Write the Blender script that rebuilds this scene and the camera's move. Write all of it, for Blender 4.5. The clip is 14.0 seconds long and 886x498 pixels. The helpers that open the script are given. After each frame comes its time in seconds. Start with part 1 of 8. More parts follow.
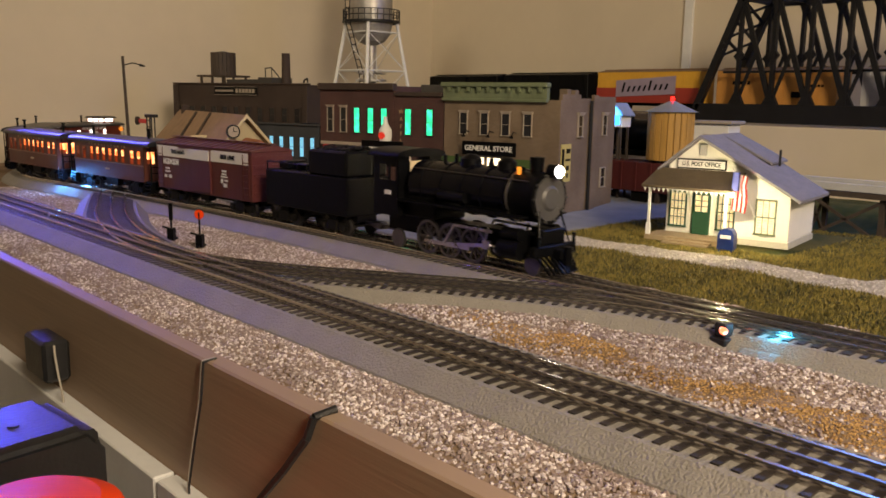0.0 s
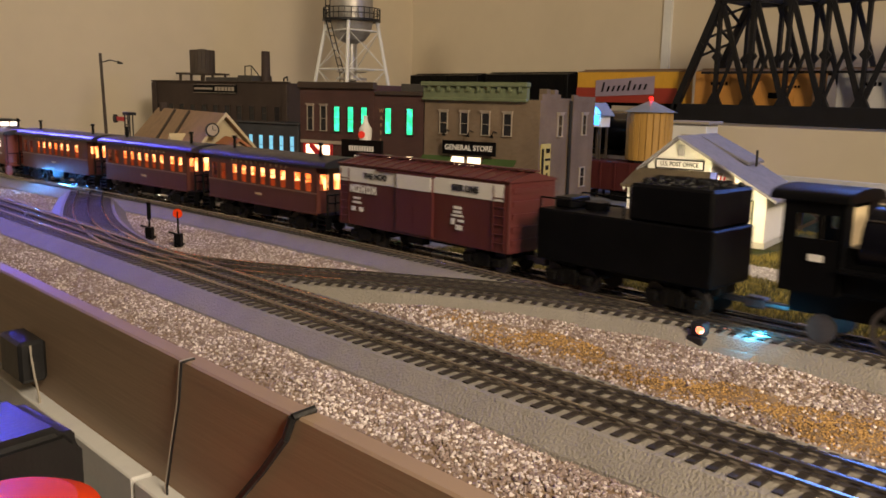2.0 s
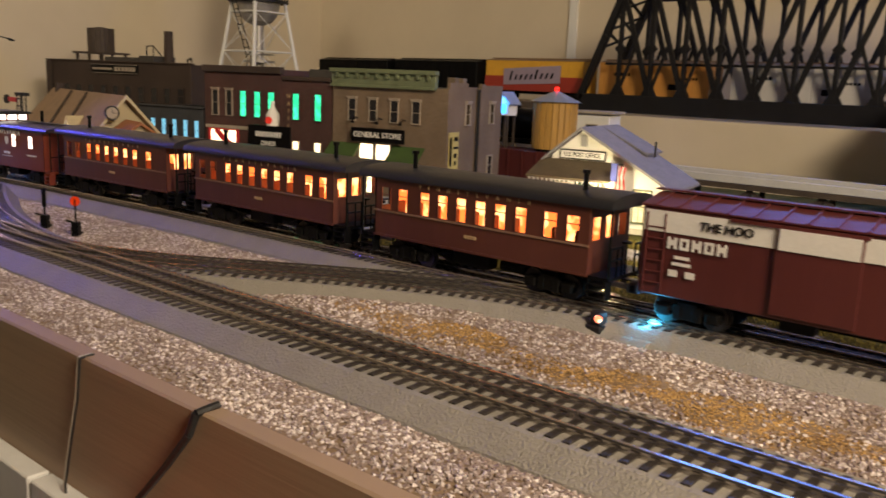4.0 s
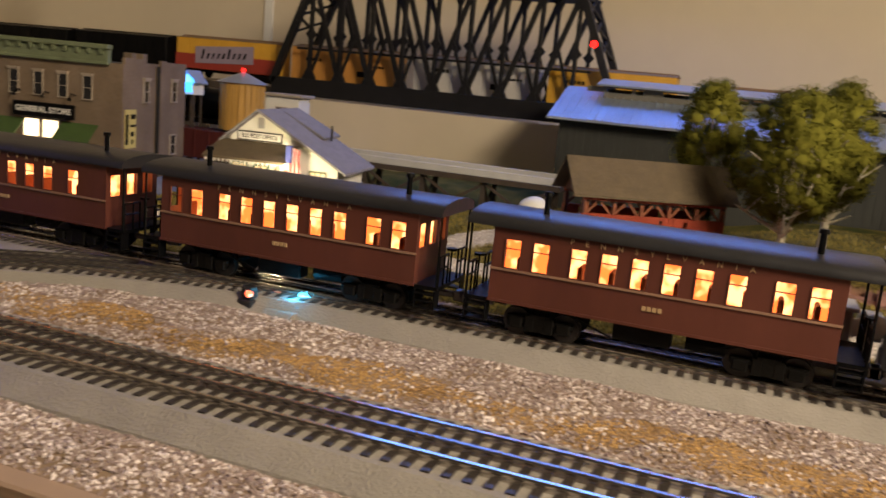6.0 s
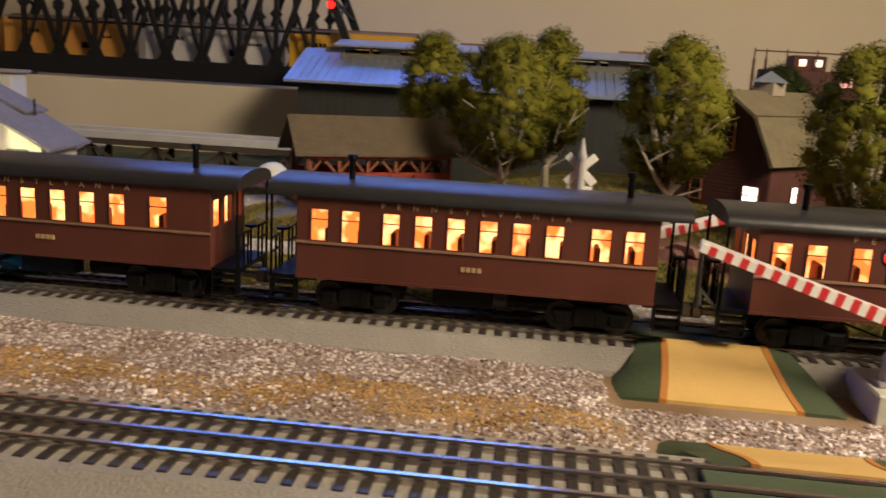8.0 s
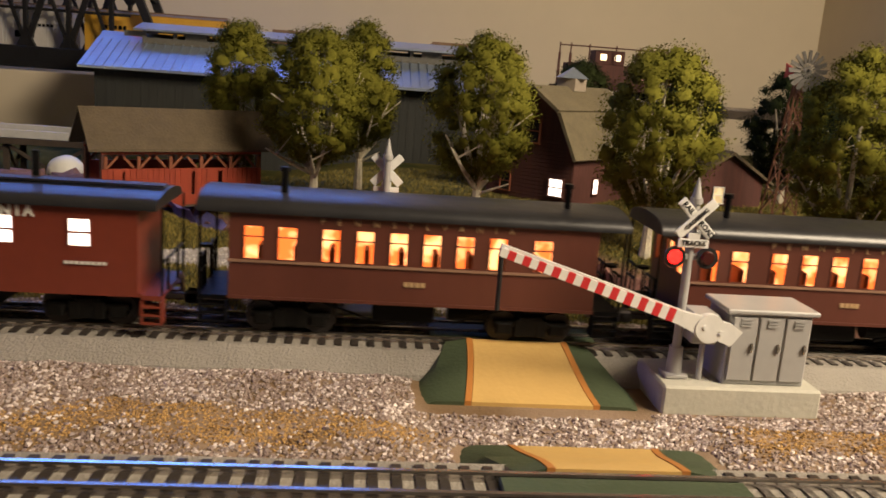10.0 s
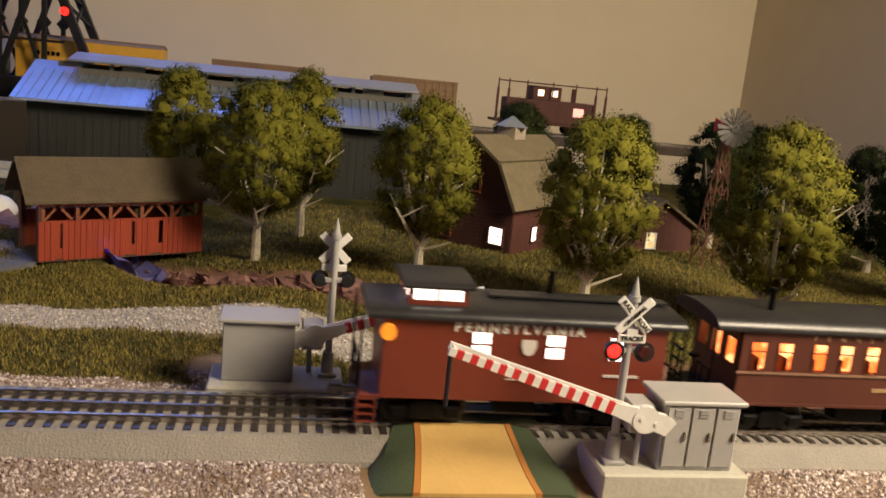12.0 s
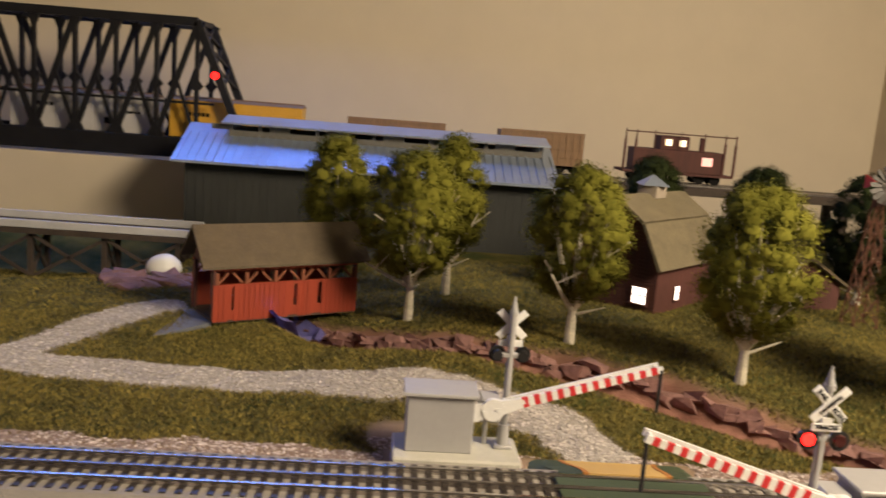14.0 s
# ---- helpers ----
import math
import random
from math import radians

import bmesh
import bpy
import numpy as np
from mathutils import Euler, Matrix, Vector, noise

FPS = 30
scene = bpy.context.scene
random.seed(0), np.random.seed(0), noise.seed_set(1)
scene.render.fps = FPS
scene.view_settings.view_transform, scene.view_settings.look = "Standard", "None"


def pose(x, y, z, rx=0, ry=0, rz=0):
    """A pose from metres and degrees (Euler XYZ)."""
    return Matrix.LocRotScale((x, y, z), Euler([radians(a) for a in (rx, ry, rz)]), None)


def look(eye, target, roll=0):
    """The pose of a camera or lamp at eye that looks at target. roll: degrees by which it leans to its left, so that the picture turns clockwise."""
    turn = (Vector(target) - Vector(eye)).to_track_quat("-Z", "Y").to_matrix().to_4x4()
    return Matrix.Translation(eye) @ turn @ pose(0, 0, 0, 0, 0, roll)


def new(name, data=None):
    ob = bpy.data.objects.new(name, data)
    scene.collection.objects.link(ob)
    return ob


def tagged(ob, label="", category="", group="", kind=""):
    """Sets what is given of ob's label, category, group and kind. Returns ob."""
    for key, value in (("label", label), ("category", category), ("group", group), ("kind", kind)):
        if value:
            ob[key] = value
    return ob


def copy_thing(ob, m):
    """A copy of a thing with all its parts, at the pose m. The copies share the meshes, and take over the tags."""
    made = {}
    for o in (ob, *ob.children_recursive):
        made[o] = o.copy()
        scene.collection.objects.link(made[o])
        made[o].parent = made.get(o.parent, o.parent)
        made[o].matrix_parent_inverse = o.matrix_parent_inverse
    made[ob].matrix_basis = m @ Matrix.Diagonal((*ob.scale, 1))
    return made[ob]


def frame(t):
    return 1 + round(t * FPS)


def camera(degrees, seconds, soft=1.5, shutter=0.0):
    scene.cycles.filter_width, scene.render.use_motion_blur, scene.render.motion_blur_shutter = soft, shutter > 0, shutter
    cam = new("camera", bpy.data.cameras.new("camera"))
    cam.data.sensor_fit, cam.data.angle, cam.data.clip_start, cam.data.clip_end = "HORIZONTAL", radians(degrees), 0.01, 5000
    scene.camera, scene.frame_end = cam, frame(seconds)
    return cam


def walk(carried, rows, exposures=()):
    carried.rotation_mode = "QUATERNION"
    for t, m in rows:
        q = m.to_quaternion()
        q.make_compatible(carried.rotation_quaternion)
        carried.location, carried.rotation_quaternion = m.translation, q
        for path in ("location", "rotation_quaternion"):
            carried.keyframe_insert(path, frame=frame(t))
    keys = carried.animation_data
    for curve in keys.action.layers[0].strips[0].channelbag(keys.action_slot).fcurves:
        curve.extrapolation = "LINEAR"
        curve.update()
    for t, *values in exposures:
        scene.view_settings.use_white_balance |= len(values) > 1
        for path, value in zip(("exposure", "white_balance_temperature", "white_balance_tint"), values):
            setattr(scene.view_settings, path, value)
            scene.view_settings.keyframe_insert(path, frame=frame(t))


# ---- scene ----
cam = camera(55.5, 14.0, soft=1.6, shutter=0.5)
METRES, EYE, TILT, LEAN, TURN = 0.2853, 0.1516, 0.0, 0.0, -42.9
ROWS = [
    (0.0, 0.0, 0.0, 0.0, 0.17, -10.17, -0.96),
    (0.5, 0.0018, -0.0067, 0.0071, -0.42, -10.16, -1.09),
    (1.0, 0.0018, -0.0052, 0.0051, -0.97, -10.21, -1.17),
    (1.5, 0.0024, -0.0051, 0.0048, -1.04, -10.21, -1.21),
    (2.0, 0.0033, -0.0047, 0.0042, -1.11, -10.25, -1.23),
    (2.5, 0.0048, -0.0094, 0.0095, -1.18, -10.3, -1.29),
    (5.0, 0.0352, -0.0561, 0.0357, -15.94, -11.55, -3.76),
    (5.5, 0.065, -0.1089, 0.0398, -21.32, -11.35, -4.75),
    (6.0, 0.1358, -0.1599, 0.041, -25.83, -11.06, -5.32),
    (6.5, 0.1949, -0.1979, 0.0375, -29.22, -11.07, -3.86),
    (7.0, 0.2565, -0.208, 0.0227, -33.11, -11.32, -3.8),
    (7.5, 0.3179, -0.2213, 0.0137, -36.86, -11.46, -3.12),
    (8.0, 0.3663, -0.2301, 0.0039, -40.32, -11.79, -3.09),
    (8.5, 0.4095, -0.238, 0.0028, -44.25, -11.96, -3.18),
    (11.0, 0.4207, -0.2306, 0.1108, -54.8, -12.05, -5.01),
    (11.5, 0.4051, -0.2164, 0.1597, -55.75, -11.92, -5.34),
    (12.0, 0.3878, -0.202, 0.2121, -56.46, -11.67, -5.53),
    (12.5, 0.3641, -0.1806, 0.2583, -56.94, -11.14, -5.45),
    (13.0, 0.3305, -0.1495, 0.2891, -56.77, -10.6, -5.25),
    (13.5, 0.2901, -0.1133, 0.3048, -54.02, -10.29, -4.82),
    (14.0, 0.2366, -0.0779, 0.3095, -49.98, -10.03, -4.39),
]
walk(cam, [(t, pose(0, 0, EYE, TILT, LEAN, TURN) @ pose(METRES * x, METRES * y, METRES * z, 90 + pitch, roll, yaw)) for t, x, y, z, yaw, pitch, roll in ROWS],
     exposures=[(0.0, 0.14), (2.5, 0.16), (5.0, 0.02), (6.5, 0.0), (7.5, -0.2), (8.5, -0.24), (11.0, -0.25), (12.5, -0.11), (14.0, 0.04)])

# ---- world, lights, exposure ----
world = bpy.data.worlds.new("world")
scene.world = world
world.use_nodes = True
world.node_tree.nodes["Background"].inputs[0].default_value = (0.30, 0.24, 0.18, 1)
world.node_tree.nodes["Background"].inputs[1].default_value = 0.004


def area_lamp(name, eye, target, size, power, colour):
    data = bpy.data.lights.new(name, "AREA")
    data.shape, data.size, data.size_y = "RECTANGLE", size[0], size[1]
    data.energy, data.color = power, colour
    ob = new(name, data)
    ob.matrix_world = look(eye, target)
    return ob


def point_lamp(name, at, power, colour, radius=0.004):
    data = bpy.data.lights.new(name, "POINT")
    data.energy, data.color, data.shadow_soft_size = power, colour, radius
    ob = new(name, data)
    ob.location = at
    return ob


# room lamp near the corner, an unseen wash added to brighten the far walls, and blue strips of light above the back and
# the far end
area_lamp("room_light", (0.02, -0.92, 0.80), (0.62, -0.20, 0.0), (0.45, 0.45), 32.0, (1.0, 0.81, 0.58))
wash = area_lamp("wall_fill", (-0.7, 0.5, 1.25), (1.2, 1.95, 0.55), (0.4, 0.4), 2.8, (1.0, 0.82, 0.58))
wash.data.spread = radians(75)
area_lamp("strip_light", (1.42, 0.22, 0.58), (1.0, 0.22, 0.0), (0.75, 0.10), 3.2, (0.08, 0.26, 1.0))
end_strip = area_lamp("strip_light", (0.40, 1.90, 0.42), (0.36, 0.85, 0.0), (0.18, 0.08), 0.45, (0.10, 0.10, 1.0))
end_strip.data.spread = radians(38)


# ---- materials ----
def mat(name, col, rough=0.6, metal=0.0, var=0.25, scale=60.0, bump=0.15, col2=None, emit=None, power=0.0, spec=0.5, stretch=None, isl=0.0, fine=6.0):
    m = bpy.data.materials.new(name)
    m.use_nodes = True
    nt = m.node_tree
    n, l = nt.nodes, nt.links
    b = n["Principled BSDF"]
    b.inputs["Roughness"].default_value = rough
    b.inputs["Metallic"].default_value = metal
    b.inputs["Specular IOR Level"].default_value = spec
    tc = n.new("ShaderNodeTexCoord")
    src = tc.outputs["Object"]
    if stretch:
        mp = n.new("ShaderNodeMapping")
        mp.inputs["Scale"].default_value = stretch
        l.new(src, mp.inputs[0])
        src = mp.outputs[0]
    n1, n2 = n.new("ShaderNodeTexNoise"), n.new("ShaderNodeTexNoise")
    for q, s, d in ((n1, scale, 4.0), (n2, scale * fine, 3.0)):
        q.inputs["Scale"].default_value, q.inputs["Detail"].default_value = s, d
        l.new(src, q.inputs["Vector"])
    add = n.new("ShaderNodeMath")
    add.operation = "MULTIPLY_ADD"
    l.new(n1.outputs["Fac"], add.inputs[0])
    add.inputs[1].default_value = 0.65
    mul = n.new("ShaderNodeMath")
    mul.operation = "MULTIPLY"
    l.new(n2.outputs["Fac"], mul.inputs[0])
    mul.inputs[1].default_value = 0.35
    l.new(mul.outputs[0], add.inputs[2])
    fac = add.outputs[0]
    if isl:
        for node, out in (("ShaderNodeNewGeometry", "Random Per Island"), ("ShaderNodeObjectInfo", "Random")):
            g = n.new(node)
            k = n.new("ShaderNodeMath")
            k.operation = "MULTIPLY_ADD"
            l.new(g.outputs[out], k.inputs[0])
            k.inputs[1].default_value = isl
            off = n.new("ShaderNodeMath")
            off.operation = "ADD"
            l.new(fac, off.inputs[0])
            off.inputs[1].default_value = -isl / 2
            l.new(off.outputs[0], k.inputs[2])
            fac = k.outputs[0]
    ramp = n.new("ShaderNodeValToRGB")
    c2 = col2 or tuple(min(1, c * (1 + var)) for c in col)
    c1 = tuple(c * (1 - var) for c in col)
    ramp.color_ramp.elements[0].position, ramp.color_ramp.elements[1].position = 0.3, 0.7
    ramp.color_ramp.elements[0].color, ramp.color_ramp.elements[1].color = (*c1, 1), (*c2, 1)
    l.new(fac, ramp.inputs[0])
    l.new(ramp.outputs[0], b.inputs["Base Color"])
    if bump:
        bp = n.new("ShaderNodeBump")
        bp.inputs["Strength"].default_value, bp.inputs["Distance"].default_value = bump, 0.002
        l.new(n2.outputs["Fac"], bp.inputs["Height"])
        l.new(bp.outputs[0], b.inputs["Normal"])
    rr = n.new("ShaderNodeMapRange")
    rr.inputs[3].default_value, rr.inputs[4].default_value = max(0.02, rough - 0.1), min(1, rough + 0.1)
    l.new(n1.outputs["Fac"], rr.inputs[0])
    l.new(rr.outputs[0], b.inputs["Roughness"])
    if emit:
        b.inputs["Emission Color"].default_value = (*emit, 1)
        b.inputs["Emission Strength"].default_value = power
    return m


def glow(name, col, power, col2=None, scale=90.0):
    """A lit pane: uneven light from within."""
    m = bpy.data.materials.new(name)
    m.use_nodes = True
    n, l = m.node_tree.nodes, m.node_tree.links
    b = n["Principled BSDF"]
    b.inputs["Base Color"].default_value = (*[c * 0.5 for c in col], 1)
    b.inputs["Roughness"].default_value = 0.3
    tc, nz, rp = n.new("ShaderNodeTexCoord"), n.new("ShaderNodeTexNoise"), n.new("ShaderNodeValToRGB")
    nz.inputs["Scale"].default_value = scale
    nz.inputs["Detail"].default_value = 1.0
    l.new(tc.outputs["Object"], nz.inputs["Vector"])
    l.new(nz.outputs["Fac"], rp.inputs[0])
    rp.color_ramp.elements[0].position, rp.color_ramp.elements[1].position = 0.45, 0.64
    rp.color_ramp.elements[0].color = (*(col2 or col), 1)
    rp.color_ramp.elements[1].color = (*col, 1)
    l.new(rp.outputs[0], b.inputs["Emission Color"])
    b.inputs["Emission Strength"].default_value = power
    return m


M_wall = mat("wall_paint", (0.62, 0.54, 0.41), 0.7, var=0.05, scale=3, bump=0.05)
M_ceiling = mat("ceiling_paint", (0.42, 0.40, 0.36), 0.8, var=0.04, scale=4)
M_carpet = mat("carpet", (0.16, 0.13, 0.11), 0.95, var=0.3, scale=40, bump=0.5)
M_fascia = mat("fascia_board", (0.34, 0.24, 0.16), 0.55, var=0.13, scale=6, bump=0.10, stretch=(1, 0.4, 12))
M_white = mat("white_paint", (0.72, 0.72, 0.70), 0.5, var=0.06, scale=30)
M_roadbed = mat("grey_roadbed", (0.27, 0.25, 0.22), 0.7, var=0.12, scale=50, bump=0.6, fine=14)
M_tie = mat("tie_plastic", (0.026, 0.021, 0.018), 0.45, var=0.35, scale=80, isl=0.5)
M_rail = mat("rail_steel", (0.55, 0.51, 0.47), 0.20, 0.95, var=0.2, scale=30, bump=0.03)
M_rail_dark = mat("centre_rail", (0.26, 0.23, 0.21), 0.24, 0.85, var=0.2, scale=30, bump=0.03)
M_pebble = mat("pebble", (0.33, 0.25, 0.22), 0.8, var=0.25, scale=14, bump=0.0, col2=(0.86, 0.78, 0.76), isl=0.7, fine=25)
M_pebble_w = mat("path_gravel", (0.56, 0.52, 0.48), 0.8, var=0.35, scale=160, bump=0.2, isl=0.8)
M_grass = mat("turf", (0.088, 0.086, 0.015), 0.9, var=0.5, scale=22, bump=0.0, col2=(0.28, 0.22, 0.05), isl=0.5)
M_ochre = mat("ochre_ground", (0.27, 0.145, 0.05), 0.9, var=0.4, scale=30, bump=0.0, col2=(0.52, 0.32, 0.115), isl=0.6)
M_street = mat("street", (0.24, 0.26, 0.30), 0.45, var=0.1, scale=20)
M_black = mat("black_paint", (0.0035, 0.0035, 0.004), 0.36, var=0.3, scale=40, bump=0.06, spec=0.10)
M_black_gloss = mat("black_gloss", (0.0035, 0.0035, 0.006), 0.22, var=0.2, scale=30, bump=0.03, spec=0.22)
M_truck = mat("truck_black", (0.006, 0.0055, 0.005), 0.5, 0.0, var=0.4, scale=90, spec=0.12)
M_steel = mat("bright_steel", (0.55, 0.53, 0.5), 0.28, 1.0, var=0.2, scale=60, bump=0.04)
M_belt = mat("tan_line", (0.26, 0.15, 0.10), 0.5, var=0.2, scale=80)
M_truckwheel = mat("dark_wheel_metal", (0.035, 0.031, 0.029), 0.45, 0.4, var=0.2, scale=60)
M_wheel = mat("wheel_metal", (0.16, 0.15, 0.145), 0.35, 0.9, var=0.2, scale=60)
M_tuscan = mat("tuscan_red", (0.096, 0.029, 0.019), 0.42, var=0.16, scale=25, bump=0.08, stretch=(1, 1, 0.3))
M_cab_red = mat("caboose_red", (0.165, 0.032, 0.017), 0.42, var=0.12, scale=25, bump=0.06)
M_box_red = mat("boxcar_red", (0.085, 0.018, 0.016), 0.45, var=0.14, scale=25, bump=0.1, stretch=(1, 1, 0.2))
M_roof = mat("car_roof", (0.018, 0.018, 0.020), 0.36, var=0.2, scale=30, bump=0.1)
M_letter = mat("white_lettering", (0.72, 0.70, 0.66), 0.5, var=0.06)
M_letter_dim = mat("gold_lettering", (0.44, 0.30, 0.16), 0.5, var=0.1)
M_coach_win = glow("coach_light", (1.0, 0.47, 0.17), 3.4, (0.72, 0.12, 0.02), 120)
M_white_win = glow("white_light", (1.0, 0.86, 0.72), 3.6)
M_warm_win = glow("warm_light", (1.0, 0.84, 0.55), 3.0, (1.0, 0.7, 0.4))
M_po_win = glow("office_light", (1.0, 0.80, 0.45), 0.9, (0.55, 0.40, 0.2), 120)
M_green_win = glow("green_light", (0.06, 0.95, 0.48), 1.5, (0.02, 0.6, 0.25))
M_cyan_win = glow("cyan_light", (0.22, 0.62, 0.85), 0.9, (0.2, 0.5, 0.7))
M_lamp_warm = glow("porch_lamp_glow", (1.0, 0.85, 0.5), 14.0)
M_headlight = glow("headlight_glow", (1.0, 0.93, 0.82), 30.0)
M_red_glow = glow("red_glow", (1.0, 0.018, 0.012), 4.5, (1.0, 0.010, 0.008), 300)
M_blue_glow = glow("blue_glow", (0.06, 0.4, 1.0), 3.0)
M_amber = glow("amber_glow", (1.0, 0.36, 0.03), 0.9, (1.0, 0.25, 0.02))


# ---- mesh helpers ----
def part(name, bm, material, parent=None, label="", smooth=False, m=None):
    me = bpy.data.meshes.new(name)
    bmesh.ops.recalc_face_normals(bm, faces=bm.faces)
    if smooth:
        for fc in bm.faces:
            fc.smooth = True
    bm.to_mesh(me)
    bm.free()
    for q in (material if isinstance(material, (list, tuple)) else [material]):
        me.materials.append(q)
    if smooth:
        me.set_sharp_from_angle(angle=radians(40))
    ob = new(name, me)
    if parent:
        ob.parent = parent
    if m is not None:
        ob.matrix_basis = m
    if label:
        ob["label"] = label
    return ob


def share(name, data, parent, m):
    ob = new(name, data)
    ob.parent = parent
    ob.matrix_basis = m
    return ob


def thing(name, m, label, category, group="", kind=""):
    ob = new(name)
    ob.empty_display_size = 0.02
    ob.matrix_basis = m
    return tagged(ob, label, category, group, kind)


def box(bm, x0, x1, y0, y1, z0, z1, bevel=0.0, m=None):
    vs = [bm.verts.new((x, y, z)) for x in (x0, x1) for y in (y0, y1) for z in (z0, z1)]
    fs = [bm.faces.new([vs[i] for i in q]) for q in ((0, 1, 3, 2), (4, 6, 7, 5), (0, 4, 5, 1), (2, 3, 7, 6), (0, 2, 6, 4), (1, 5, 7, 3))]
    if m is not None:
        bmesh.ops.transform(bm, matrix=m, verts=vs)
    if bevel:
        es = list({e for fc in fs for e in fc.edges})
        bmesh.ops.bevel(bm, geom=es, offset=bevel, segments=1, affect="EDGES")
    return vs


def cyl(bm, a, b, r0, r1=None, n=12, cap=True):
    a, b = Vector(a), Vector(b)
    r1 = r0 if r1 is None else r1
    q = (b - a).to_track_quat("Z", "Y")
    rings = []
    for c, r in ((a, r0), (b, r1)):
        rings.append([bm.verts.new(c + q @ Vector((r * math.cos(2 * math.pi * i / n), r * math.sin(2 * math.pi * i / n), 0))) for i in range(n)])
    for i in range(n):
        j = (i + 1) % n
        bm.faces.new((rings[0][i], rings[0][j], rings[1][j], rings[1][i]))
    if cap:
        bm.faces.new(rings[0][::-1])
        bm.faces.new(rings[1])


def prism(bm, pts, x0, x1, axis="x"):
    """An outline (two coordinates each) drawn out along an axis."""
    def at(u, v, w):
        return {"x": (w, u, v), "y": (u, w, v), "z": (u, v, w)}[axis]
    a = [bm.verts.new(at(u, v, x0)) for u, v in pts]
    b = [bm.verts.new(at(u, v, x1)) for u, v in pts]
    n = len(pts)
    bm.faces.new(a[::-1])
    bm.faces.new(b)
    for i in range(n):
        j = (i + 1) % n
        bm.faces.new((a[i], a[j], b[j], b[i]))


def sweep(bm, pts, profile, closed=True):
    """Draws a profile (side, up) along points of (x, y, z)."""
    rings = []
    for i, p in enumerate(pts):
        p = Vector(p)
        d = Vector(pts[min(i + 1, len(pts) - 1)]) - Vector(pts[max(i - 1, 0)])
        side = Vector((d.y, -d.x, 0)).normalized()
        rings.append([bm.verts.new(p + side * u + Vector((0, 0, v))) for u, v in profile])
    n = len(profile)
    for a, b in zip(rings, rings[1:]):
        for i in range(n if closed else n - 1):
            j = (i + 1) % n
            bm.faces.new((a[i], b[i], b[j], a[j]))
    if closed:
        bm.faces.new(rings[0])
        bm.faces.new(rings[-1][::-1])


def tube(bm, pts, r, n=6):
    for a, b in zip(pts, pts[1:]):
        cyl(bm, a, b, r, r, n)


def bar(bm, a, b, w, h):
    """A square bar from a to b."""
    a, b = Vector(a), Vector(b)
    q = (b - a).to_track_quat("X", "Z").to_matrix().to_4x4()
    box(bm, 0, (b - a).length, -w / 2, w / 2, -h / 2, h / 2, m=Matrix.Translation(a) @ q)


def text_mesh(name, body, size, material, parent, m, align="CENTER", depth=0.0002, label="", bold=0.0):
    cu = bpy.data.curves.new(name, "FONT")
    cu.body, cu.size, cu.align_x, cu.align_y, cu.extrude, cu.offset = body, size, align, "CENTER", depth, bold
    ob0 = new(name, cu)
    me = bpy.data.meshes.new_from_object(ob0.evaluated_get(bpy.context.evaluated_depsgraph_get()))
    bpy.data.objects.remove(ob0)
    bpy.data.curves.remove(cu)
    me.materials.clear()
    me.materials.append(material)
    ob = new(name, me)
    ob.parent = parent
    ob.matrix_basis = m
    if label:
        ob["label"] = label
    return ob


def bm_new():
    return bmesh.new()


def simple(name, m, material, label, category, build, kind="", group="", smooth=False):
    """A thing of one mesh."""
    bm = bm_new()
    build(bm)
    ob = part(name, bm, material, smooth=smooth)
    ob.matrix_basis = m
    return tagged(ob, label, category, group, kind)


# ---- plan: the tracks ----
RAIL = 0.016


def far_line():
    """Centre line of the outer track by arc length: straight, a slight sweep, then a turn round the end of the table."""
    pts, x, y, head, ds = [], 0.507, -1.6, 0.0, 0.01
    s = -1.6
    while s < 3.2:
        pts.append((s, x, y, head))
        if s < 0.55:
            k = 0.0
        elif s < 1.40:
            k = 0.145
        else:
            k = -1 / 0.44
        head += k * ds
        x -= math.sin(head) * ds
        y += math.cos(head) * ds
        s += ds
    return np.array(pts)


FAR = far_line()


def on_far(s):
    return float(np.interp(s, FAR[:, 0], FAR[:, 1])), float(np.interp(s, FAR[:, 0], FAR[:, 2]))


def bezier(p0, p1, p2, p3, n=40):
    out = []
    for i in range(n + 1):
        t = i / n
        c = ((1 - t) ** 3, 3 * t * (1 - t) ** 2, 3 * t * t * (1 - t), t ** 3)
        out.append(tuple(sum(k * p[j] for k, p in zip(c, (p0, p1, p2, p3))) for j in range(2)))
    return out


NEAR_X = 0.316
LINE_FAR = [on_far(s) for s in np.arange(-0.95, 2.7, 0.02)]
LINE_NEAR = [(NEAR_X, y) for y in np.arange(-0.95, 1.93, 0.04)]
LINE_CROSS = bezier((NEAR_X, 0.72), (NEAR_X, 0.53), (0.507, 0.45), (0.507, 0.18))
LINE_BACK = bezier((NEAR_X, 0.66), (NEAR_X, 0.87), (0.400, 1.03), (0.474, 1.21))


def resample(line, step):
    p = np.array(line)
    d = np.r_[0, np.cumsum(np.hypot(*np.diff(p, axis=0).T))]
    s = np.arange(0, d[-1], step)
    x, y = np.interp(s, d, p[:, 0]), np.interp(s, d, p[:, 1])
    a = np.arctan2(np.gradient(y), np.gradient(x))
    return list(zip(x, y, a))


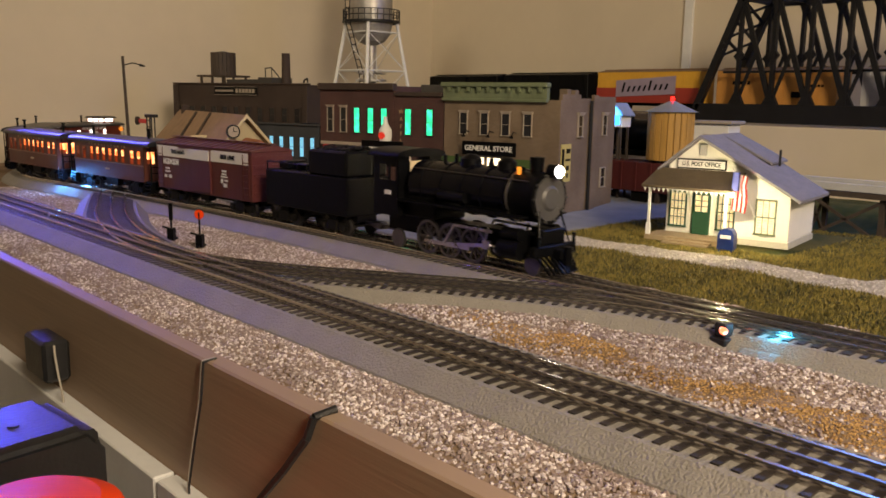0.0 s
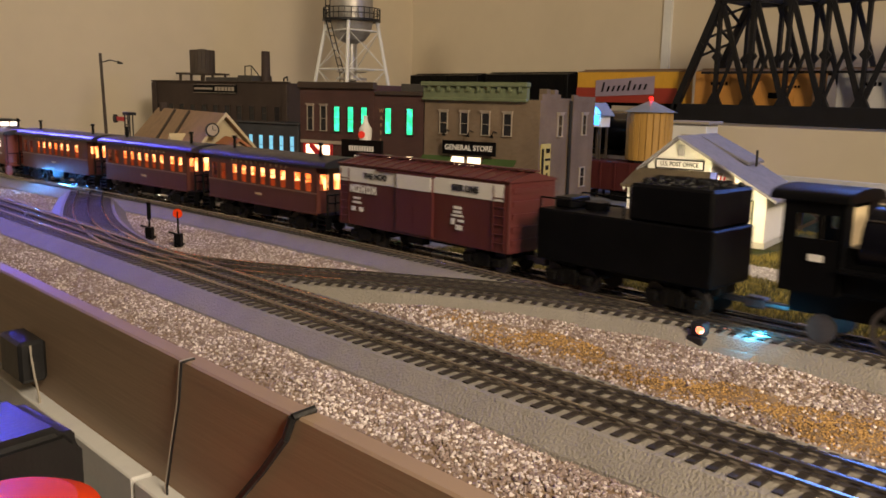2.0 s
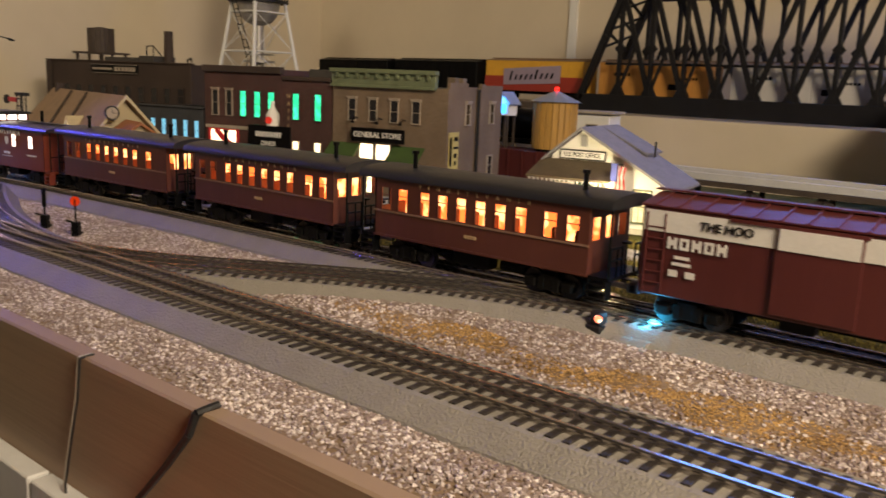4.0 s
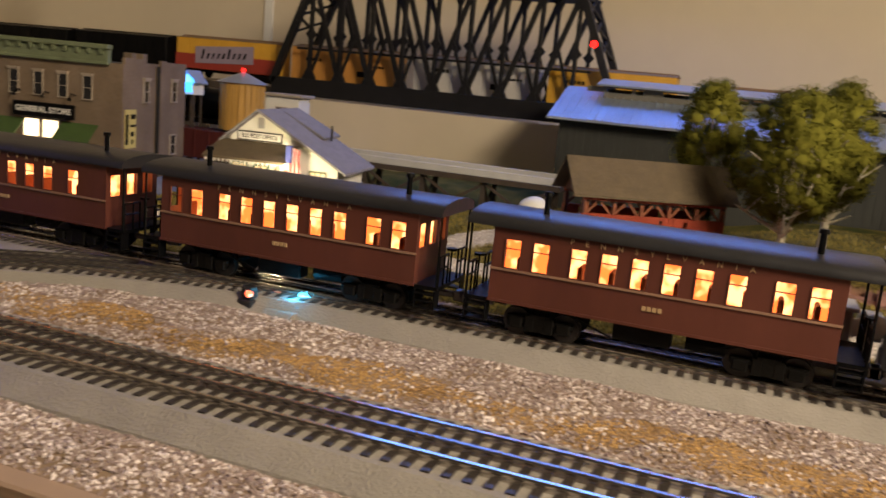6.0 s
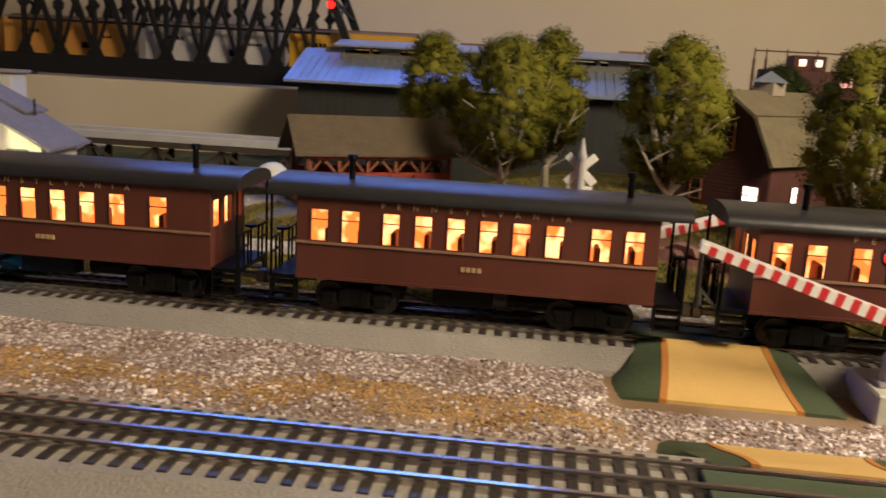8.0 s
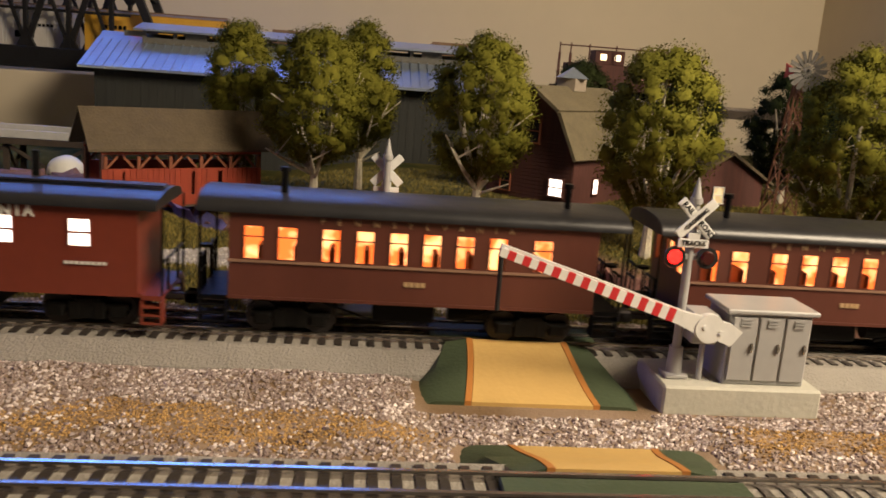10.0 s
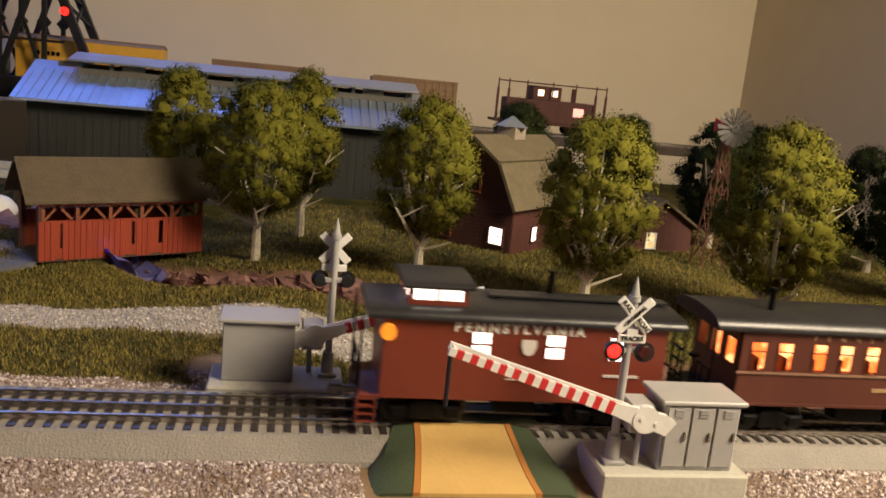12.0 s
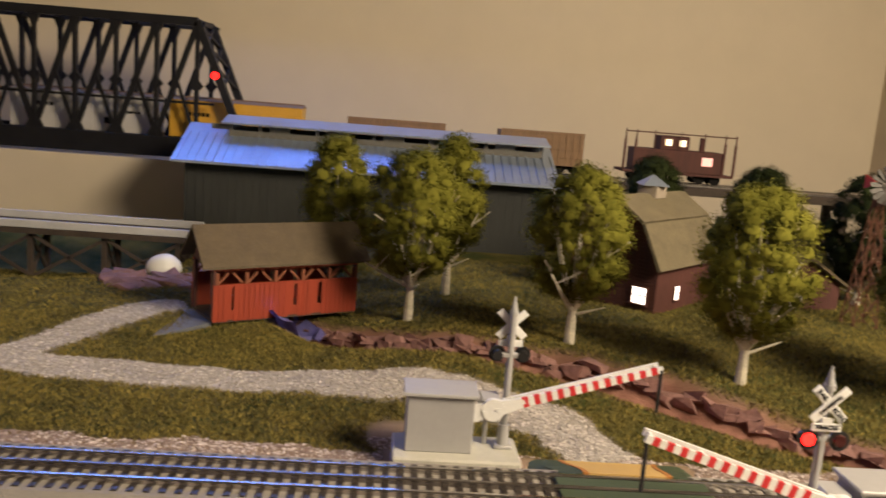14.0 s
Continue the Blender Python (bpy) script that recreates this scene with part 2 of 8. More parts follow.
# ---- room ----
def room():
    def slab(name, label, material, *b):
        ob = simple(name, Matrix(), material, label, "", lambda bm: box(bm, *b), kind="structure")
        return ob
    slab("floor", "dark carpeted room floor", M_carpet, -4.0, 1.85, -2.4, 2.0, -1.0, -0.95)
    slab("ceiling", "plain light ceiling", M_ceiling, -4.0, 1.85, -2.4, 2.0, 1.5, 1.55)
    slab("wall_east", "beige painted wall behind the layout", M_wall, 1.75, 1.85, -1.05, 1.95, -0.95, 1.5)
    slab("wall_north", "beige painted side wall", M_wall, -4.0, 1.85, 1.95, 2.05, -0.95, 1.5)
    slab("wall_south", "beige painted wall past the corner", M_wall, -4.0, 1.85, -1.15, -1.05, -0.95, 1.5)
    slab("wall_west", "beige painted wall", M_wall, -4.1, -4.0, -1.15, 2.05, -0.95, 1.5)
    slab("trim_corner", "pale vertical wall batten", M_white, 1.742, 1.75, 1.062, 1.082, -0.1, 1.5)


room()


# ---- table and ground ----
def smooth01(v, a, b):
    t = np.clip((v - a) / (b - a), 0, 1)
    return t * t * (3 - 2 * t)


FOOTPATH = [(0.70, 0.62), (0.72, 0.46), (0.727, 0.34), (0.716, 0.25), (0.697, 0.11), (0.70, 0.0), (0.688, -0.09), (0.635, -0.2), (0.565, -0.225)]
SPUR = [(0.738, 0.25), (0.80, 0.215), (0.87, 0.16)]
CREEK = [(0.97, 0.13), (0.885, 0.055), (0.835, -0.01), (0.79, -0.09), (0.748, -0.17), (0.72, -0.24), (0.685, -0.31), (0.635, -0.39), (0.59, -0.47), (0.545, -0.6), (0.53, -0.95)]


def dist_line(x, y, line):
    best = np.full(np.shape(x), 9.0)
    for (ax, ay), (bx, by) in zip(line, line[1:]):
        dx, dy = bx - ax, by - ay
        t = np.clip(((x - ax) * dx + (y - ay) * dy) / (dx * dx + dy * dy), 0, 1)
        best = np.minimum(best, np.hypot(x - ax - t * dx, y - ay - t * dy))
    return best


def wob(x, y, f=30.0, a=1.0):
    return a * (np.sin(f * x + 1.3 * np.sin(f * 0.7 * y)) + np.sin(f * 1.31 * y + 2.1 * np.sin(f * 0.53 * x)) + 0.5 * np.sin(f * 2.7 * (x + y))) / 2.5


def height(x, y):
    x, y = np.asarray(x, float), np.asarray(y, float)
    h = 0.003 * smooth01(x, 0.56, 0.66)
    h = h + 0.026 * smooth01(x, 0.62, 0.76) * smooth01(-y, -0.02, 0.16)
    h = h + 0.012 * smooth01(x, 0.74, 0.86) * smooth01(y, -0.05, 0.1) * (1 - smooth01(y, 0.2, 0.35))
    # gravel heaped between and beside the tracks, clear of the crossing
    heap = smooth01(x, 0.352, 0.385) * (1 - smooth01(x, 0.452, 0.470)) * (1 - smooth01(y, 0.42, 0.6)) + 0.55 * smooth01(x, 0.23, 0.245) * (1 - smooth01(x, 0.262, 0.280))
    clear = np.minimum(smooth01(np.abs(y + 0.228), 0.058, 0.085), 1 - smooth01(-y, 0.19, 0.27) * (1 - smooth01(-y, 0.38, 0.42)) * smooth01(x, 0.40, 0.42))
    h = h + heap * clear * (0.0052 + wob(x, y, 55, 0.0022))
    # a hollow under the timber trestle
    h = h - 0.026 * smooth01(x, 1.0, 1.07) * smooth01(y, 0.17, 0.25) * (1 - smooth01(y, 0.50, 0.60)) * (1 - smooth01(x, 1.22, 1.30))
    d = dist_line(x, y, CREEK)
    h = h - 0.028 * (1 - smooth01(d, 0.008, 0.034))
    return h + wob(x, y, 38, 0.0012) * smooth01(x, 0.6, 0.7)


def zones(x, y):
    """Weights of gravel, turf, path, creek bed."""
    w = wob(x, y, 60, 0.006)
    path = 1 - smooth01(np.minimum(dist_line(x, y, FOOTPATH), dist_line(x, y, SPUR) + 0.004) + w * 0.7, 0.022, 0.030)
    creek = 1 - smooth01(dist_line(x, y, CREEK) + w * 0.5, 0.022, 0.034)
    gravel = 1 - smooth01(x + w, 0.575, 0.585)
    gravel = np.maximum(gravel, (1 - smooth01(np.hypot(x - 0.60, y + 0.09) + w, 0.03, 0.045)))
    street = smooth01(y + w * 0.3, 0.60, 0.606) * smooth01(x, 0.585, 0.59)
    turf = np.clip(1 - path - creek - gravel - street, 0, 1)
    return gravel, turf, path, creek, street


def ground():
    xs = np.concatenate([np.arange(0.226, 1.0, 0.009), np.arange(1.0, 1.751, 0.03)])
    ys = np.arange(-1.05, 1.951, 0.01)
    X, Y = np.meshgrid(xs, ys, indexing="ij")
    Z = height(X, Y)
    ni, nj = X.shape
    vs = np.stack([X, Y, Z], -1).reshape(-1, 3)
    idx = np.arange(ni * nj).reshape(ni, nj)
    fs = np.stack([idx[:-1, :-1], idx[1:, :-1], idx[1:, 1:], idx[:-1, 1:]], -1).reshape(-1, 4)
    me = bpy.data.meshes.new("ground")
    me.from_pydata(vs.tolist(), [], fs.tolist())
    g, t, p, c, s = (v.reshape(-1) for v in zones(X, Y))
    at = me.color_attributes.new("zone", "FLOAT_COLOR", "POINT")
    at.data.foreach_set("color", np.stack([t, p, c, s], -1).astype(np.float32).reshape(-1))
    for q in me.polygons:
        q.use_smooth = True
    m = bpy.data.materials.new("scenery_base")
    m.use_nodes = True
    n, l = m.node_tree.nodes, m.node_tree.links
    b = n["Principled BSDF"]
    b.inputs["Roughness"].default_value = 0.92
    b.inputs["Specular IOR Level"].default_value = 0.2
    a, sep = n.new("ShaderNodeAttribute"), n.new("ShaderNodeSeparateColor")
    a.attribute_name = "zone"
    l.new(a.outputs["Color"], sep.inputs[0])
    tc = n.new("ShaderNodeTexCoord")

    def noise_mix(c1, c2, scale, lo=0.35, hi=0.65):
        nz, rp = n.new("ShaderNodeTexNoise"), n.new("ShaderNodeValToRGB")
        nz.inputs["Scale"].default_value, nz.inputs["Detail"].default_value = scale, 6
        l.new(tc.outputs["Object"], nz.inputs["Vector"])
        l.new(nz.outputs["Fac"], rp.inputs[0])
        rp.color_ramp.elements[0].position, rp.color_ramp.elements[1].position = lo, hi
        rp.color_ramp.elements[0].color, rp.color_ramp.elements[1].color = (*c1, 1), (*c2, 1)
        return rp.outputs[0]
    cur = noise_mix((0.17, 0.11, 0.06), (0.30, 0.22, 0.16), 14)
    for out, c1, c2, sc in ((sep.outputs[0], (0.035, 0.045, 0.010), (0.10, 0.085, 0.022), 30), (sep.outputs[1], (0.30, 0.27, 0.24), (0.5, 0.46, 0.42), 60),
                            (sep.outputs[2], (0.13, 0.06, 0.045), (0.32, 0.165, 0.125), 26), (a.outputs["Alpha"], (0.20, 0.21, 0.24), (0.27, 0.28, 0.31), 20)):
        mx = n.new("ShaderNodeMix")
        mx.data_type = "RGBA"
        l.new(out, mx.inputs[0])
        l.new(cur, mx.inputs[6])
        l.new(noise_mix(c1, c2, sc), mx.inputs[7])
        cur = mx.outputs[2]
    l.new(cur, b.inputs["Base Color"])
    nz, bp = n.new("ShaderNodeTexNoise"), n.new("ShaderNodeBump")
    nz.inputs["Scale"].default_value, nz.inputs["Detail"].default_value = 500, 4
    l.new(tc.outputs["Object"], nz.inputs["Vector"])
    l.new(nz.outputs["Fac"], bp.inputs["Height"])
    bp.inputs["Strength"].default_value, bp.inputs["Distance"].default_value = 0.5, 0.002
    l.new(bp.outputs[0], b.inputs["Normal"])
    me.materials.append(m)
    tagged(new("ground", me), "modelled ground of gravel, turf and dirt paths", "ground", kind="structure")


def table():
    simple("table_top", Matrix(), M_fascia, "brown board under the layout", "table", lambda bm: box(bm, 0.2261, 1.75, -1.05, 1.95, -0.06, -0.035), kind="structure")
    simple("fascia", Matrix(), M_fascia, "brown fascia board along the layout's edge", "table", lambda bm: box(bm, 0.214, 0.226, -1.05, 1.95, -0.098, 0.003, 0.0012), kind="structure")


ground()
table()


# ---- tracks ----
def tie_mesh():
    bm = bm_new()
    box(bm, -0.0019, 0.0019, -0.0265, 0.0265, 0.0, 0.0012)
    me = bpy.data.meshes.new("tie")
    bm.to_mesh(me)
    bm.free()
    me.materials.append(M_tie)
    return me


TIE = tie_mesh()


def track(line, label, lift=0.0, y_from=-1.0, y_to=1.4, bed=True, ends=0.0):
    tr = thing("railway_track", Matrix(), label, "railway track", kind="structure")
    pts = [(x, y, 0) for x, y, a in resample(line, 0.02)]
    if bed:
        bm = bm_new()
        sweep(bm, pts, [(-0.044, -0.001), (-0.0425, 0.003 + lift), (-0.030, 0.0120 + lift), (0.030, 0.0120 + lift), (0.0425, 0.003 + lift), (0.044, -0.001)])
        part("roadbed", bm, M_roadbed, tr)
    for k, off in enumerate((-0.0159, 0.0, 0.0159)):
        bm = bm_new()
        z0 = 0.0128 + lift
        sweep(bm, pts, [(off - 0.0016, z0 - 0.002), (off - 0.0011, z0 + 0.0012), (off - 0.0014, RAIL - 0.0010 + lift), (off - 0.0010, RAIL + lift), (off + 0.0010, RAIL + lift), (off + 0.0014, RAIL - 0.0010 + lift), (off + 0.0011, z0 + 0.0012), (off + 0.0016, z0 - 0.002)])
        part("rail", bm, M_rail if k != 1 else M_rail_dark, tr, "blackened centre rail" if k == 1 else "")
    for x, y, a in resample(line, 0.0089):
        m = pose(x, y, 0.0116 + lift, 0, 0, math.degrees(a))
        if y_from < y < y_to:
            share("tie", TIE, tr, m)
    return tr


track(LINE_FAR, "three-rail toy railway track on grey roadbed", y_from=-0.85, y_to=1.35)
track(LINE_NEAR, "three-rail toy railway track on grey roadbed along the table edge", y_from=-0.75, y_to=1.3)
track(LINE_CROSS, "crossover track joining the two lines", lift=-0.0006)
track(LINE_BACK, "curved crossover track with polished rails", lift=-0.0009)


# ---- the train ----
def truck(parent, x, wheel_r=0.0085, base=0.017, name="truck"):
    bm = bm_new()
    for s in (-1, 1):
        y = s * 0.0205
        box(bm, x - base - 0.006, x + base + 0.006, y - 0.002, y + 0.002, 0.0085, 0.0125, 0.0008)
        for q in (-1, 1):
            box(bm, x + q * base - 0.0045, x + q * base + 0.0045, y - 0.003, y + 0.003, 0.005, 0.012, 0.001)
            box(bm, x + q * base * 0.4 - 0.003, x + q * base * 0.4 + 0.003, y - 0.0028, y + 0.0028, 0.004, 0.014, 0.0006)
        box(bm, x - 0.007, x + 0.007, y - 0.0025, y + 0.0025, 0.004, 0.016, 0.001)
    box(bm, x - 0.006, x + 0.006, -0.02, 0.02, 0.010, 0.019)
    tr = part(name, bm, M_truck, parent)
    for q in (-1, 1):
        bm = bm_new()
        for s in (-1, 1):
            cyl(bm, (x + q * base, s * 0.0145, wheel_r), (x + q * base, s * 0.0175, wheel_r), wheel_r, n=20)
            cyl(bm, (x + q * base, s * 0.0135, wheel_r), (x + q * base, s * 0.0145, wheel_r), wheel_r + 0.0012, n=20)
        cyl(bm, (x + q * base, -0.019, wheel_r), (x + q * base, 0.019, wheel_r), 0.0016, n=8)
        part("wheel_set", bm, M_truckwheel, tr)
    return tr


def coupler(parent, x, d):
    bm = bm_new()
    box(bm, min(x, x + d * 0.017), max(x, x + d * 0.017), -0.002, 0.002, 0.011, 0.0145, 0.0006)
    box(bm, min(x + d * 0.015, x + d * 0.023), max(x + d * 0.015, x + d * 0.023), -0.005, 0.005, 0.0095, 0.0165, 0.0012)
    part("coupler", bm, M_wheel, parent)


def roof_profile(w, z0, rise, n=10):
    up = [(w * math.cos(math.pi * i / n), z0 + rise * math.sin(math.pi * i / n) ** 0.8) for i in range(n + 1)]
    return up + [(-w, z0 - 0.0015), (w, z0 - 0.0015)]


def side_with_windows(bm, x0, x1, y, z0, z1, wins, wz0, wz1, th=0.0012):
    """A car side with openings right through it."""
    xs = sorted({x0, x1, *[v for w in wins for v in w]})
    s = 1 if y > 0 else -1
    lo, hi = sorted((y, y - s * th))
    box(bm, x0, x1, lo, hi, z0, wz0)
    box(bm, x0, x1, lo, hi, wz1, z1)
    for a, b in zip(xs, xs[1:]):
        if not any(w[0] <= a and b <= w[1] for w in wins):
            box(bm, a, b, lo, hi, wz0, wz1)


COACH_WINS = [(-0.091, -0.0805), (-0.0735, -0.063)] + [(-0.0505 + 0.0178 * i, -0.0405 + 0.0178 * i) for i in range(6)] + [(0.0625, 0.0735), (0.0805, 0.091)]


def coach(m, label, wins):
    c = thing("passenger_coach", m, label, "railway coach", "coaches of the train")
    L, W = 0.0985, 0.0275
    bm = bm_new()
    for s in (-1, 1):
        side_with_windows(bm, -L, L, s * W, 0.021, 0.0688, wins, 0.0420, 0.0598)
    for s in (-1, 1):
        side = sorted((s * L, s * (L - 0.0015)))
        for y0, y1 in ((-W, -0.0225), (-0.0115, -0.0055), (0.0055, 0.0115), (0.0225, W)):
            box(bm, *side, y0, y1, 0.021, 0.0688)
        for y0, y1 in ((-0.0225, -0.0115), (-0.0055, 0.0055), (0.0115, 0.0225)):
            box(bm, *side, y0, y1, 0.0595, 0.0688)
            box(bm, *side, y0, y1, 0.021, 0.044)
    box(bm, -L, L, -W, W, 0.0205, 0.022)
    body = part("body", bm, M_tuscan, c)
    for s in (-1, 1):
        bm = bm_new()
        box(bm, -L - 0.0004, L + 0.0004, min(s * W, s * (W + 0.0009)), max(s * W, s * (W + 0.0009)), 0.0405, 0.0418)
        part("belt_rail", bm, M_belt, body, "tan belt rail")
        bm = bm_new()
        box(bm, -L - 0.0004, L + 0.0004, min(s * W, s * (W + 0.0007)), max(s * W, s * (W + 0.0007)), 0.0205, 0.0222)
        part("sill_rail", bm, M_tuscan, body)
        for a, b in wins:
            bm = bm_new()
            y0, y1 = sorted((s * W * 0.99, s * (W + 0.0005)))
            box(bm, a, b, y0, y1, 0.0541, 0.0547)
            box(bm, a, a + 0.0006, y0, y1, 0.0420, 0.0598)
            box(bm, b - 0.0006, b, y0, y1, 0.0420, 0.0598)
            box(bm, a, b, y0, y1, 0.0420, 0.0426)
            part("window_frame", bm, M_tuscan, body)
    # lit interior with seats
    bm = bm_new()
    box(bm, -L + 0.002, L - 0.002, -0.004, 0.004, 0.023, 0.067)
    part("lit_interior", bm, M_coach_win, c, "glowing orange interior")
    bm = bm_new()
    box(bm, 0, 0.003, -0.007, 0.007, 0.030, 0.049, 0.001)
    box(bm, -0.008, 0, -0.007, 0.007, 0.030, 0.038, 0.001)
    first = part("seat", bm, M_seat, c, m=pose(-0.084, 0.016, 0))
    for i in range(10):
        for s in (-1, 1):
            if i or s < 0:
                share("seat", first.data, c, pose(-0.084 + i * 0.0187, s * 0.016, 0))
    bm = bm_new()
    prism(bm, roof_profile(W + 0.0025, 0.0684, 0.0078), -L - 0.0165, L + 0.0165)
    roof = part("roof", bm, M_roof, c, "dark curved roof", smooth=True)
    for x in (-0.072, 0.083):
        bm = bm_new()
        cyl(bm, (x, -0.010, 0.074), (x, -0.010, 0.0870), 0.0018, n=10)
        cyl(bm, (x, -0.010, 0.0870), (x, -0.010, 0.0895), 0.003, 0.0026, n=10)
        part("smoke_jack", bm, M_black, roof)
    # end platforms with railings and steps
    for s in (-1, 1):
        bm = bm_new()
        box(bm, min(s * L, s * (L + 0.016)), max(s * L, s * (L + 0.016)), -0.026, 0.026, 0.019, 0.0215)
        plat = part("platform", bm, M_black, c)
        for y in (-1, 1):
            for k in range(3):
                bm = bm_new()
                box(bm, s * (L + 0.008) - 0.007, s * (L + 0.008) + 0.007, y * 0.024 - 0.004, y * 0.024 + 0.004, 0.007 + k * 0.0045, 0.0078 + k * 0.0045)
                part("step", bm, M_black, plat)
            for q in (-0.0068, 0.0068):
                bm = bm_new()
                box(bm, s * (L + 0.008) + q - 0.0004, s * (L + 0.008) + q + 0.0004, y * 0.024 - 0.004, y * 0.024 + 0.004, 0.007, 0.019)
                part("step_side", bm, M_black, plat)
        x = s * (L + 0.0155)
        for d in (-1, 1):
            bm = bm_new()
            for y in (0.009, 0.016, 0.025):
                cyl(bm, (x, d * y, 0.0215), (x, d * y, 0.0412), 0.0007, n=6)
            for z in (0.041, 0.033):
                cyl(bm, (x, d * 0.009, z), (x, d * 0.025, z), 0.0008, n=6)
            part("railing", bm, M_black, plat)
        bm = bm_new()
        cyl(bm, (x, -0.004, 0.0215), (x, -0.004, 0.044), 0.0007, n=6)
        cyl(bm, (x, -0.004, 0.0425), (x, -0.004, 0.044), 0.0035, n=12)
        part("brake_wheel", bm, M_black, plat)
        for y in (-1, 1):
            bm = bm_new()
            cyl(bm, (s * (L + 0.015), y * 0.026, 0.0215), (s * (L + 0.015), y * 0.026, 0.0688), 0.0008, n=6)
            part("roof_post", bm, M_black, c)
        coupler(c, s * (L + 0.004), s)
        truck(c, s * 0.066, base=0.015)
    bm = bm_new()
    box(bm, -0.022, 0.012, -0.02, -0.008, 0.0085, 0.0205, 0.001)
    cyl(bm, (0.020, -0.012, 0.014), (0.042, -0.012, 0.014), 0.005, n=12)
    bar(bm, (-0.05, -0.022, 0.019), (-0.022, -0.022, 0.010), 0.001, 0.001)
    bar(bm, (0.05, -0.022, 0.019), (0.022, -0.022, 0.010), 0.001, 0.001)
    part("underframe", bm, M_truck, c)
    for s in (-1, 1):
        mm = pose(0, s * (W + 0.0005), 0.0640, 90, 0, 0 if s < 0 else 180)
        text_mesh("lettering", "     ".join("PENNSYLVANIA"), 0.0046, M_letter_dim, body, mm)
        bm = bm_new()
        for k in range(4):
            box(bm, -0.006 + k * 0.003, -0.0038 + k * 0.003, min(s * W, s * (W + 0.0007)), max(s * W, s * (W + 0.0007)), 0.031, 0.0335)
        part("number_bars", bm, M_letter_dim, body)
    return c


